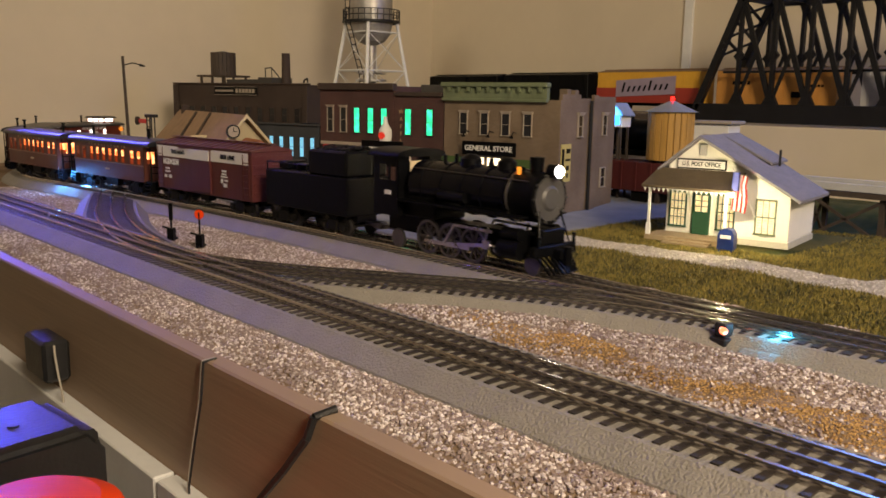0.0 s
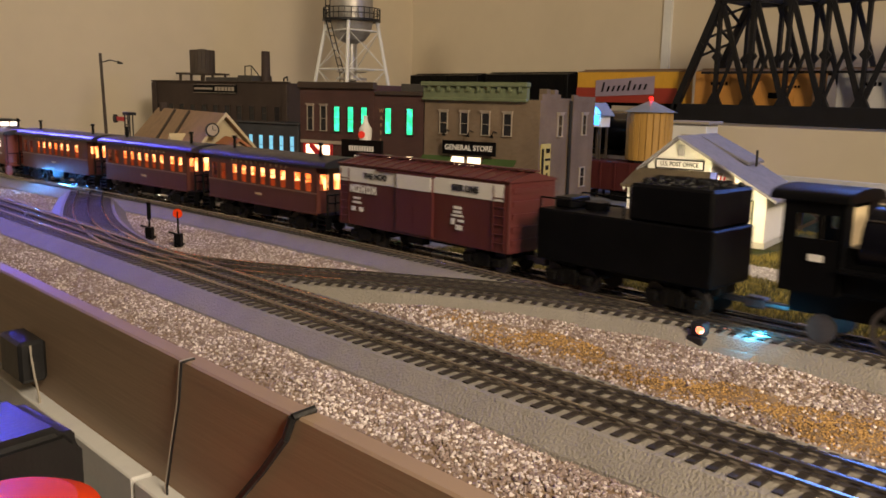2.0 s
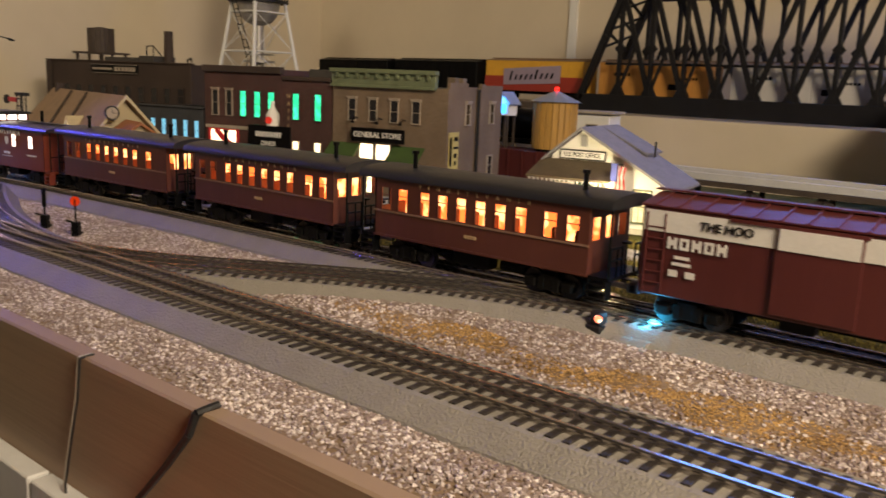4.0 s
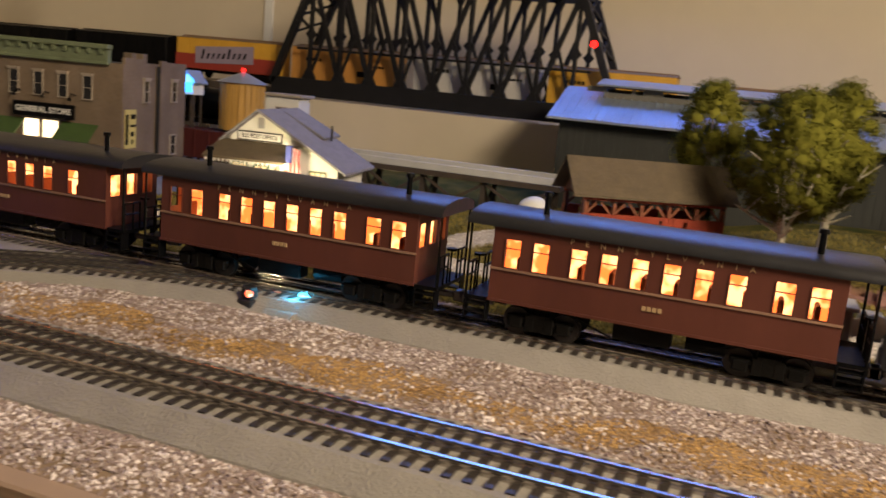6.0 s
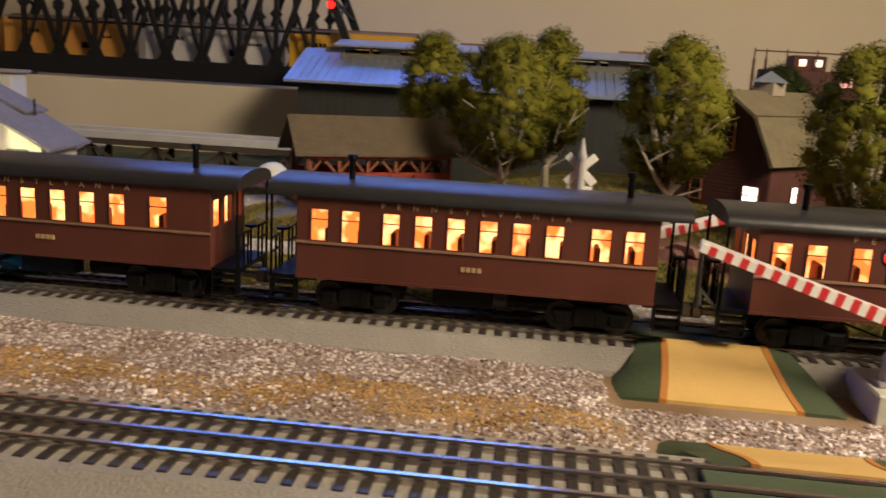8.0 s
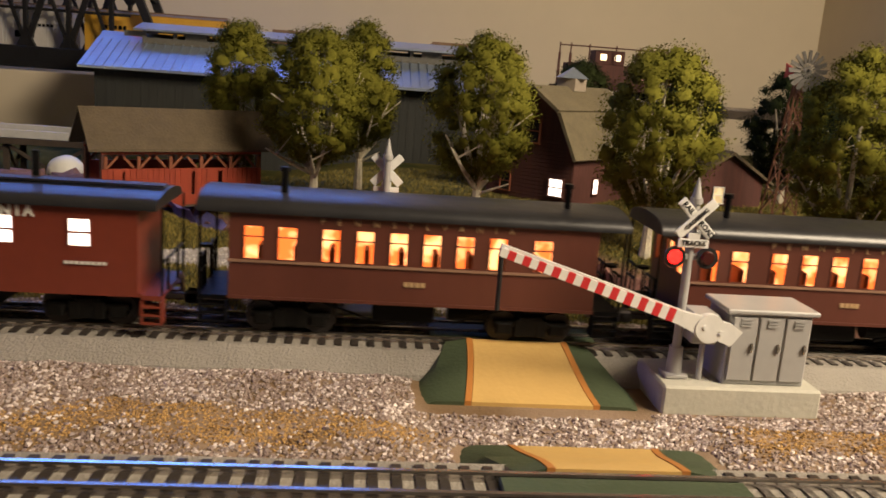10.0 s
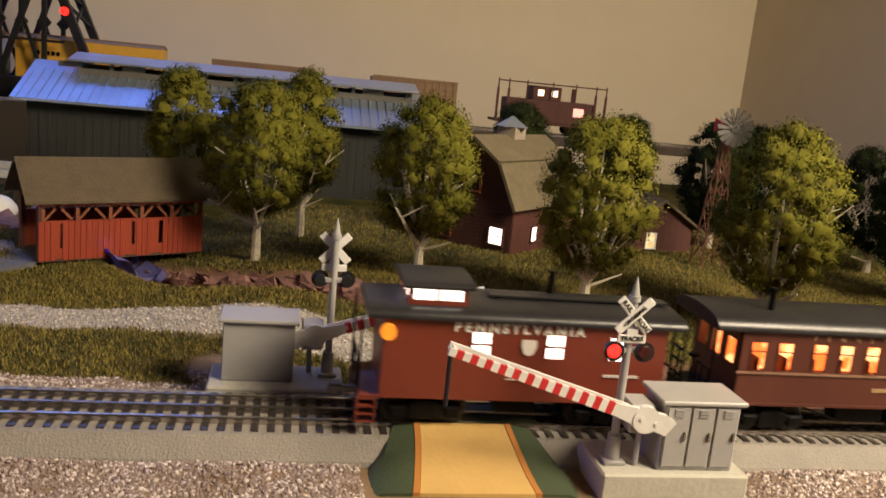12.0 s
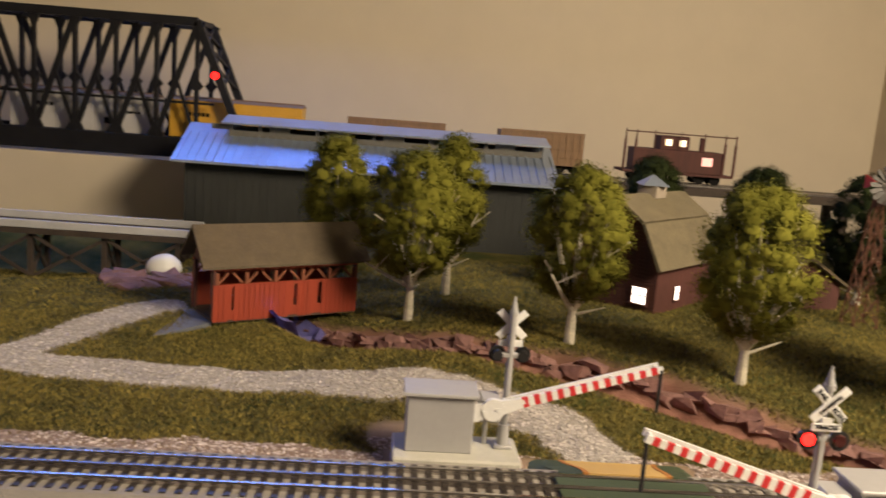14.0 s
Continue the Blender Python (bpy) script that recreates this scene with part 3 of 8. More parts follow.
def boxcar(m):
    c = thing("boxcar", m, "dark red boxcar with white lettered band", "boxcar")
    L, W = 0.1065, 0.0275
    bm = bm_new()
    box(bm, -L, L, -W, W, 0.018, 0.0735, 0.0008)
    body = part("body", bm, M_box_red, c)
    bm = bm_new()
    prism(bm, [(-W - 0.001, 0.0735), (W + 0.001, 0.0735), (W + 0.001, 0.0745), (0, 0.0805), (-W - 0.001, 0.0745)], -L - 0.001, L + 0.001)
    roof = part("roof", bm, M_box_red, c)
    bm = bm_new()
    box(bm, -L - 0.004, L + 0.004, -0.004, 0.004, 0.0812, 0.0822)
    part("running_board", bm, M_box_red, roof)
    for i in range(14):
        x = -L + 0.008 + i * 0.0152
        bm = bm_new()
        prism(bm, [(-W - 0.001, 0.0745), (0, 0.081), (W + 0.001, 0.0745), (W + 0.001, 0.0752), (0, 0.0818), (-W - 0.001, 0.0752)], x - 0.0006, x + 0.0006)
        part("roof_rib", bm, M_box_red, roof)
    for s in (-1, 1):
        bm = bm_new()
        y0, y1 = sorted((s * W, s * (W + 0.0022)))
        box(bm, -0.022, 0.022, y0, y1, 0.0205, 0.0705, 0.0005)
        for x in (-0.022, 0.0, 0.022):
            box(bm, x - 0.0008, x + 0.0008, y0, y1 + (0.0006 if s > 0 else 0), 0.0205, 0.0705)
        box(bm, -0.05, 0.025, y0, y1, 0.0705, 0.0725)
        part("sliding_door", bm, M_box_red, c)
        bm = bm_new()
        for x in (-L + 0.004, -L + 0.016, L - 0.016, L - 0.004):
            cyl(bm, (x, s * (W + 0.001), 0.02), (x, s * (W + 0.001), 0.07), 0.0005, n=5)
        for k in range(6):
            z = 0.026 + 0.007 * k
            for x in (-L + 0.004, L - 0.016):
                cyl(bm, (x, s * (W + 0.001), z), (x + 0.012, s * (W + 0.001), z), 0.0005, n=5)
        part("ladder", bm, M_box_red, c)
        # white band in two pieces beside the door
        bm = bm_new()
        y0, y1 = sorted((s * (W + 0.0002), s * (W + 0.0009)))
        box(bm, -L + 0.002, -0.0225, y0, y1, 0.0585, 0.0715)
        box(bm, 0.0228, L - 0.006, y0, y1, 0.0585, 0.0715)
        y2, y3 = sorted((s * (W + 0.0022), s * (W + 0.003)))
        box(bm, -0.0215, 0.0215, y2, y3, 0.0585, 0.0705)
        band = part("lettered_band", bm, M_letter, body, "white band with dark letters")
        face = pose(0, s * (W + 0.0012), 0, 90, 0, 0 if s < 0 else 180)
        text_mesh("lettering", "THE HOO", 0.0072, M_black, band, face @ pose(-0.052, 0.065, 0.0004), bold=0.0001)
        text_mesh("lettering", "SIER LINE", 0.0072, M_black, band, face @ pose(0.060, 0.065, 0.0004), bold=0.0001)
        bm = bm_new()
        for k in range(5):
            u = -0.088 + 0.0078 * k
            for w0, w1, h0, h1 in ((0, 0.0018, 0, 0.0072), (0.0042, 0.006, 0, 0.0072), (0.0018, 0.0042, 0.0022 if k in (0, 2, 4) else 0, 0.0042 if k in (0, 2, 4) else 0.0016), (0.0018, 0.0042, 0.0056 if k % 2 else 0.0042, 0.0072 if k % 2 else 0.0055)):
                box(bm, u + w0, u + w1, 0.049 + h0, 0.049 + h1, 0, 0.0004, m=face)
        part("name_bars", bm, M_letter, body, "bold white name in block bars")
        bm = bm_new()
        for u, v, w, h in ((-0.078, 0.044, 0.010, 0.002), (-0.078, 0.040, 0.012, 0.002), (-0.083, 0.034, 0.006, 0.004), (-0.072, 0.034, 0.006, 0.004), (0.052, 0.049, 0.009, 0.0022), (0.052, 0.0455, 0.009, 0.002), (0.052, 0.0425, 0.0135, 0.0016),
                           (0.047, 0.0375, 0.0045, 0.005), (0.056, 0.0385, 0.007, 0.002), (0.054, 0.033, 0.007, 0.004)):
            box(bm, u - w / 2, u + w / 2, v - h / 2, v + h / 2, 0, 0.0004, m=face)
        part("marking_bars", bm, M_letter, body)
    for s in (-1, 1):
        for k in range(5):
            bm = bm_new()
            box(bm, s * L - 0.001, s * L + 0.001, -W + 0.003, W - 0.003, 0.025 + 0.01 * k, 0.029 + 0.01 * k)
            part("end_rib", bm, M_box_red, c)
    bm = bm_new()
    box(bm, -0.09, 0.09, -0.005, 0.005, 0.011, 0.018)
    box(bm, -0.02, 0.0, -0.018, -0.008, 0.009, 0.018, 0.001)
    part("underframe", bm, M_truck, c)
    for s in (-1, 1):
        truck(c, s * 0.074, base=0.016)
        coupler(c, s * (L - 0.004), s)
    return c


def caboose(m):
    c = thing("caboose", m, "red wooden caboose with lit cupola windows", "caboose")
    L, W = 0.0845, 0.0275
    wins = [(-0.0335, -0.0215), (0.0095, 0.0215), (0.0475, 0.0595)]
    bm = bm_new()
    for s in (-1, 1):
        side_with_windows(bm, -L + 0.002, L - 0.002, s * W, 0.020, 0.0665, wins, 0.0445, 0.0585)
        box(bm, min(s * (L - 0.003), s * (L - 0.002)), max(s * (L - 0.003), s * (L - 0.002)), -W, W, 0.020, 0.0665)
    box(bm, -L, L, -W, W, 0.0185, 0.0205)
    body = part("body", bm, M_cab_red, c)
    bm = bm_new()
    box(bm, -L + 0.004, L - 0.004, -0.004, 0.004, 0.022, 0.068)
    part("lit_interior", bm, M_white_win, c, "white lit interior")
    for s in (-1, 1):
        for a, b in wins:
            bm = bm_new()
            y0, y1 = sorted((s * W * 0.985, s * (W + 0.0005)))
            box(bm, a, b, y0, y1, 0.0511, 0.0521)
            for x in (a, b - 0.0008):
                box(bm, x, x + 0.0008, y0, y1, 0.0445, 0.0585)
            part("window_frame", bm, M_cab_red, body)
            bm = bm_new()
            box(bm, a + 0.0008, b - 0.0008, min(s * (W - 0.0016), s * (W - 0.002)), max(s * (W - 0.0016), s * (W - 0.002)), 0.0445, 0.0585)
            part("lit_pane", bm, M_white_win, body)
        face = pose(0, s * (W + 0.0006), 0, 90, 0, 0 if s < 0 else 180)
        text_mesh("lettering", "P E N N S Y L V A N I A", 0.0074, M_letter, body, face @ pose(-0.006, 0.0612, 0), bold=0.0003)
        bm = bm_new()
        prism(bm, [(-0.004, 0.0555), (0.004, 0.0555), (0.0045, 0.052), (0.003, 0.0475), (0, 0.046), (-0.003, 0.0475), (-0.0045, 0.052)], 0, 0.0003, "z")
        bmesh.ops.transform(bm, matrix=face, verts=bm.verts)
        part("emblem", bm, M_letter, body, "small pale keystone emblem")
        bm = bm_new()
        for k in range(5):
            box(bm, -0.0075 + 0.003 * k, -0.0055 + 0.003 * k, 0.0345, 0.0375, 0, 0.0003, m=face)
        box(bm, -0.012, 0.012, 0.0315, 0.0322, 0, 0.0003, m=face)
        for k in range(8):
            box(bm, 0.046 + 0.0027 * k, 0.048 + 0.0027 * k, 0.035, 0.0366, 0, 0.0003, m=face)
        part("marking_bars", bm, M_letter, body)
    bm = bm_new()
    prism(bm, roof_profile(W + 0.003, 0.0665, 0.006), -L - 0.008, L + 0.008)
    roof = part("roof", bm, M_roof, c, smooth=True)
    bm = bm_new()
    box(bm, -0.02, L + 0.006, -0.005, 0.005, 0.0735, 0.0745)
    part("running_board", bm, M_roof, roof)
    # cupola towards the tail
    x0, x1 = -0.070, -0.036
    bm = bm_new()
    for s in (-1, 1):
        side_with_windows(bm, x0, x1, s * 0.021, 0.070, 0.0825, [(x0 + 0.003, -0.0538), (-0.0522, x1 - 0.003)], 0.0738, 0.0800)
    for x in (x0, x1 - 0.001):
        box(bm, x, x + 0.001, -0.021, 0.021, 0.070, 0.0738)
        box(bm, x, x + 0.001, -0.021, 0.021, 0.0800, 0.0825)
        for y in (-0.021, -0.008, 0.006, 0.019):
            box(bm, x, x + 0.001, y, y + 0.002, 0.0738, 0.0800)
    cup = part("cupola", bm, M_cab_red, c)
    bm = bm_new()
    box(bm, x0 + 0.0016, x1 - 0.0016, -0.0192, 0.0192, 0.0715, 0.082)
    part("lit_interior", bm, M_white_win, cup)
    bm = bm_new()
    prism(bm, roof_profile(0.0240, 0.0825, 0.0028), x0 - 0.003, x1 + 0.003)
    part("cupola_roof", bm, M_roof, cup, smooth=True)
    bm = bm_new()
    cyl(bm, (0.02, 0.008, 0.074), (0.02, 0.008, 0.088), 0.002, n=10)
    part("smoke_jack", bm, M_black, roof)
    for s in (-1, 1):
        bm = bm_new()
        x = s * (L + 0.010)
        box(bm, min(s * L, x), max(s * L, x), -0.0275, 0.0275, 0.017, 0.0195)
        plat = part("platform", bm, M_cab_red, c)
        for y in (-1, 1):
            for k in range(3):
                bm = bm_new()
                box(bm, s * (L + 0.005) - 0.0045, s * (L + 0.005) + 0.0045, y * 0.025 - 0.004, y * 0.025 + 0.004, 0.004 + k * 0.0045, 0.005 + k * 0.0045)
                part("step", bm, M_cab_red, plat)
            for q in (-0.005, 0.005):
                bm = bm_new()
                box(bm, s * (L + 0.005) + q - 0.0005, s * (L + 0.005) + q + 0.0005, y * 0.025 - 0.004, y * 0.025 + 0.004, 0.004, 0.0168)
                part("step_side", bm, M_cab_red, plat)
        bm = bm_new()
        for y in (-0.026, -0.012, 0.012, 0.026):
            cyl(bm, (x, y, 0.0195), (x, y, 0.037 if abs(y) < 0.02 else 0.0665), 0.0007, n=6)
        cyl(bm, (x, -0.026, 0.037), (x, 0.026, 0.037), 0.0008, n=6)
        part("railing", bm, M_black, c)
        coupler(c, s * (L + 0.002), s)
        truck(c, s * 0.055, base=0.016)
    for s in (-1, 1):
        bm = bm_new()
        cyl(bm, (-L + 0.004, s * (W + 0.0005), 0.0575), (-L + 0.004, s * (W + 0.004), 0.0575), 0.0045, n=14)
        part("marker_lamp", bm, M_amber, c, "glowing amber marker lamp", smooth=True)
    bm = bm_new()
    box(bm, -0.014, 0.010, -0.02, 0.02, 0.008, 0.0185, 0.001)
    part("underframe", bm, M_truck, c)
    return c


M_seat = mat("seat_fabric", (0.30, 0.09, 0.03), 0.7, var=0.2)


def spoked_wheel(parent, x, y, r, name="drive_wheel"):
    bm = bm_new()
    n = 28
    for i in range(n):
        a0, a1 = 2 * math.pi * i / n, 2 * math.pi * (i + 1) / n
        q = []
        for yy in (-0.0015, 0.0015):
            for rr in (r, r * 0.84):
                for a in (a0, a1):
                    q.append(bm.verts.new((rr * math.cos(a), yy, rr * math.sin(a))))
        for fc in ((0, 1, 5, 4), (2, 3, 7, 6), (0, 1, 3, 2), (4, 5, 7, 6)):
            bm.faces.new([q[k] for k in fc])
    for i in range(10):
        a = math.pi * 2 * i / 10
        bar(bm, (0, 0, 0), (r * 0.86 * math.cos(a), 0, r * 0.86 * math.sin(a)), 0.0014, 0.0014)
    cyl(bm, (0, -0.002, 0), (0, 0.002, 0), r * 0.22, n=12)
    cyl(bm, (0, -0.0035, 0), (0, 0.0035, 0), 0.0016, n=8)
    bmesh.ops.remove_doubles(bm, verts=bm.verts, dist=1e-6)
    return part(name, bm, M_wheel, parent, m=pose(x, y, r))


def locomotive(m):
    c = thing("steam_locomotive", m, "black steam locomotive with lit headlight", "steam locomotive")
    zb, rb = 0.0595, 0.0205
    bm = bm_new()
    cyl(bm, (-0.070, 0, zb), (0.046, 0, zb), rb + 0.001, rb, n=28)
    boiler = part("boiler", bm, M_black_gloss, c, smooth=True)
    for x in (-0.055, -0.03, -0.005, 0.018, 0.044):
        bm = bm_new()
        cyl(bm, (x, 0, zb), (x + 0.0012, 0, zb), rb + 0.0015, n=28)
        part("boiler_strap", bm, M_black_gloss, boiler, smooth=True)
    bm = bm_new()
    cyl(bm, (0.046, 0, zb), (0.074, 0, zb), rb - 0.0003, n=28)
    cyl(bm, (0.0735, 0, zb), (0.0755, 0, zb), rb + 0.0006, n=28)
    smokebox = part("smokebox", bm, M_black, c, "dull graphite smokebox", smooth=True)
    bm = bm_new()
    cyl(bm, (0.0755, 0, zb), (0.077, 0, zb), rb * 0.86, n=26)
    cyl(bm, (0.077, 0, zb), (0.0788, 0, zb), rb * 0.5, rb * 0.4, n=20)
    for i in range(10):
        a = 2 * math.pi * i / 10
        cyl(bm, (0.0755, rb * 0.92 * math.cos(a), zb + rb * 0.92 * math.sin(a)), (0.0785, rb * 0.92 * math.cos(a), zb + rb * 0.92 * math.sin(a)), 0.0011, n=6)
    part("smokebox_door", bm, M_graphite, smokebox, "grey smokebox door", smooth=True)
    bm = bm_new()
    cyl(bm, (0.048, 0, zb), (0.0492, 0, zb), rb + 0.0012, n=28)
    part("boiler_band", bm, M_steel, boiler, "bright metal band", smooth=True)
    bm = bm_new()
    cyl(bm, (0.062, 0, zb + rb - 0.003), (0.062, 0, zb + rb + 0.011), 0.0052, 0.006, n=16)
    part("smokestack", bm, M_black, boiler, smooth=True)
    for x, r, h in ((0.030, 0.0085, 0.0085), (-0.012, 0.0095, 0.009)):
        bm = bm_new()
        cyl(bm, (x, 0, zb + rb - 0.004), (x, 0, zb + rb + h * 0.6), r, r * 0.95, n=18)
        cyl(bm, (x, 0, zb + rb + h * 0.6), (x, 0, zb + rb + h), r * 0.95, r * 0.45, n=18)
        part("dome", bm, M_black, boiler, smooth=True)
    bm = bm_new()
    cyl(bm, (0.012, 0, zb + rb), (0.012, 0, zb + rb + 0.007), 0.003, 0.0015, n=10)
    cyl(bm, (-0.034, 0.004, zb + rb - 0.002), (-0.034, 0.004, zb + rb + 0.008), 0.0018, n=8)
    cyl(bm, (-0.040, -0.004, zb + rb - 0.002), (-0.040, -0.004, zb + rb + 0.007), 0.0018, n=8)
    cyl(bm, (0.044, -0.006, zb + rb), (0.052, -0.006, zb + rb), 0.0032, n=10)
    part("fittings", bm, M_black, boiler, "bell, whistle and valves")
    for s in (-1, 1):
        bm = bm_new()
        cyl(bm, (-0.068, s * 0.0165, zb + 0.015), (0.068, s * 0.0165, zb + 0.0135), 0.0006, n=6)
        for x in (-0.04, -0.01, 0.02, 0.05):
            cyl(bm, (x, s * 0.0145, zb + 0.0145), (x, s * 0.0168, zb + 0.0145), 0.0006, n=5)
        part("handrail", bm, M_wheel, boiler)
    bm = bm_new()
    cyl(bm, (0.0755, 0, zb + rb + 0.001), (0.0845, 0, zb + rb + 0.001), 0.0055, n=18)
    lamp = part("headlight", bm, M_black, c, smooth=True)
    bm = bm_new()
    cyl(bm, (0.0845, 0, zb + rb + 0.001), (0.0852, 0, zb + rb + 0.001), 0.0048, n=18)
    part("headlight_glass", bm, M_headlight, lamp, "bright white headlight glass")
    bm = bm_new()
    cyl(bm, (0.052, -0.010, zb + rb - 0.003), (0.052, -0.010, zb + rb + 0.003), 0.0018, n=8)
    part("marker_lamp", bm, M_amber, boiler, "amber marker lamp")
    # firebox and cab
    bm = bm_new()
    box(bm, -0.080, -0.036, -0.019, 0.019, 0.030, 0.058, 0.002)
    part("firebox", bm, M_black, c)
    bm = bm_new()
    for s in (-1, 1):
        side_with_windows(bm, -0.112, -0.078, s * 0.0265, 0.032, 0.0845, [(-0.104, -0.092), (-0.089, -0.081)], 0.062, 0.076)
        box(bm, -0.079, -0.078, min(s * 0.012, s * 0.0265), max(s * 0.012, s * 0.0265), 0.032, 0.0845)
    box(bm, -0.112, -0.078, -0.0265, 0.0265, 0.030, 0.032)
    cab = part("cab", bm, M_black, c)
    bm = bm_new()
    prism(bm, roof_profile(0.0285, 0.0845, 0.006), -0.120, -0.075)
    part("cab_roof", bm, M_black, cab, smooth=True)
    bm = bm_new()
    box(bm, -0.082, -0.0805, -0.018, 0.018, 0.04, 0.079)
    part("backhead", bm, M_cab_in, cab, "backhead seen through the cab window, its warm light put in as glow")
    bm = bm_new()
    for s in (-1, 1):
        box(bm, -0.0955, -0.087, min(s * 0.0267, s * 0.0273), max(s * 0.0267, s * 0.0273), 0.049, 0.053)
    part("number_bars", bm, M_letter, cab)
    # frame, running boards, cylinders, pilot
    bm = bm_new()
    box(bm, -0.112, 0.078, -0.008, 0.008, 0.014, 0.030)
    part("frame", bm, M_black, c)
    for s in (-1, 1):
        bm = bm_new()
        y0, y1 = sorted((s * 0.018, s * 0.0285))
        box(bm, -0.078, 0.070, y0, y1, 0.0445, 0.0462)
        part("running_board", bm, M_black, c)
        bm = bm_new()
        cyl(bm, (0.047, s * 0.0225, 0.019), (0.069, s * 0.0225, 0.019), 0.0078, n=18)
        cyl(bm, (0.049, s * 0.0215, 0.031), (0.067, s * 0.0215, 0.031), 0.0052, n=14)
        box(bm, 0.051, 0.065, min(s * 0.008, s * 0.024), max(s * 0.008, s * 0.024), 0.016, 0.034)
        part("cylinder", bm, M_black, c, smooth=True)
        bm = bm_new()
        cyl(bm, (-0.028, s * 0.021, 0.054), (0.004, s * 0.021, 0.054), 0.0045, n=12)
        part("air_tank", bm, M_black, c, smooth=True)
        for x in (-0.046, -0.018, 0.010):
            WHEELS.append((spoked_wheel(c, x, s * 0.0165, 0.0152), x, s * 0.0165, 0.0152))
        bm = bm_new()
        bar(bm, (-0.046, s * 0.0212, 0.0125), (0.010, s * 0.0212, 0.0125), 0.0014, 0.0032)
        part("side_rod", bm, M_steel, c)
        bm = bm_new()
        bar(bm, (-0.018, s * 0.0232, 0.0130), (0.034, s * 0.0232, 0.0185), 0.0014, 0.003)
        box(bm, 0.028, 0.036, s * 0.0232 - 0.002, s * 0.0232 + 0.002, 0.0155, 0.0225)
        cyl(bm, (0.034, s * 0.0232, 0.019), (0.05, s * 0.0232, 0.019), 0.001, n=6)
        bar(bm, (-0.018, s * 0.0245, 0.014), (-0.006, s * 0.0245, 0.031), 0.0012, 0.002)
        bar(bm, (-0.006, s * 0.0245, 0.031), (0.038, s * 0.0245, 0.0305), 0.0012, 0.0022)
        bar(bm, (0.030, s * 0.0245, 0.019), (0.034, s * 0.0245, 0.0335), 0.0012, 0.0016)
        part("main_rod", bm, M_steel, c)
        for k, x in ((0, -0.088), (1, 0.0755)):
            bm = bm_new()
            cyl(bm, (x, s * 0.0145, 0.0085), (x, s * 0.0175, 0.0085), 0.0085, n=18)
            part("leading_wheel" if k else "trailing_wheel", bm, M_wheel, c, smooth=True)
    bm = bm_new()
    for i in range(9):
        y = -0.020 + 0.005 * i
        bar(bm, (0.082, y, 0.016), (0.098 - abs(y) * 0.25, y * 0.8, 0.003), 0.0016, 0.0016)
        part("pilot_bar", bm, M_black, c)
        bm = bm_new()
    box(bm, 0.078, 0.085, -0.025, 0.025, 0.0155, 0.024, 0.001)
    box(bm, 0.083, 0.094, -0.004, 0.004, 0.013, 0.021, 0.001)
    cyl(bm, (0.097, 0, 0.010), (0.097, 0, 0.024), 0.0035, n=10)
    box(bm, 0.074, 0.082, -0.014, 0.014, 0.024, 0.036, 0.001)
    part("pilot_beam", bm, M_black, c)
    for s in (-1, 1):
        bm = bm_new()
        cyl(bm, (0.076, s * 0.012, 0.052), (0.083, s * 0.018, 0.024), 0.0009, n=6)
        cyl(bm, (0.085, s * 0.021, 0.024), (0.085, s * 0.021, 0.032), 0.0016, n=6)
        part("pilot_stay", bm, M_black, c)
    coupler(c, -0.114, -1)
    return c


WHEELS = []
M_graphite = mat("graphite", (0.10, 0.095, 0.09), 0.5, 0.4, var=0.15, scale=60)
# faint emission on the lining stands in for warm light inside the cab
M_cab_in = mat("cab_lining_glow", (0.35, 0.28, 0.16), 0.6, emit=(1.0, 0.65, 0.3), power=0.35)


def tender(m):
    c = thing("locomotive_tender", m, "black steam locomotive tender with coal bunker", "tender")
    bm = bm_new()
    box(bm, -0.070, 0.072, -0.0265, 0.0265, 0.020, 0.058, 0.0012)
    body = part("body", bm, M_black, c)
    bm = bm_new()
    box(bm, 0.008, 0.070, -0.0265, 0.0265, 0.058, 0.083, 0.002)
    part("coal_bunker", bm, M_black, body)
    bm = bm_new()
    rnd = random.Random(5)
    for i in range(160):
        x, y = rnd.uniform(0.012, 0.066), rnd.uniform(-0.022, 0.022)
        r = rnd.uniform(0.0018, 0.003)
        bmesh.ops.create_icosphere(bm, subdivisions=1, radius=r, matrix=Matrix.Translation((x, y, 0.082 + 0.004 * (1 - (y / 0.024) ** 2))) @ Matrix.Diagonal((1, rnd.uniform(0.7, 1), 0.7, 1)))
    part("coal", bm, M_black, body)
    bm = bm_new()
    cyl(bm, (-0.035, 0, 0.058), (-0.035, 0, 0.064), 0.009, n=16)
    for y in (-0.025, 0.025):
        cyl(bm, (-0.068, y, 0.058), (-0.068, y, 0.066), 0.0008, n=6)
        cyl(bm, (0.004, y, 0.058), (0.004, y, 0.066), 0.0008, n=6)
        cyl(bm, (-0.068, y, 0.066), (0.004, y, 0.066), 0.0007, n=6)
    box(bm, -0.066, -0.050, -0.012, 0.012, 0.058, 0.066, 0.001)
    part("water_hatch", bm, M_black, body)
    for s in (-1, 1):
        truck(c, s * 0.043, base=0.015)
        coupler(c, s * 0.068 + 0.001, s)
    bm = bm_new()
    box(bm, -0.068, 0.070, -0.012, 0.012, 0.014, 0.020)
    part("frame", bm, M_truck, c)
    return c


LOCO = locomotive(Matrix())
TENDER = tender(Matrix())
BOXCAR = boxcar(Matrix())
COACHES = [coach(Matrix(), "dark red wooden passenger coach with glowing orange windows", COACH_WINS)]
COACHES.append(copy_thing(COACHES[0], Matrix()))
COACHES.append(coach(Matrix(), "dark red passenger coach with one blank end panel", COACH_WINS[:-1]))
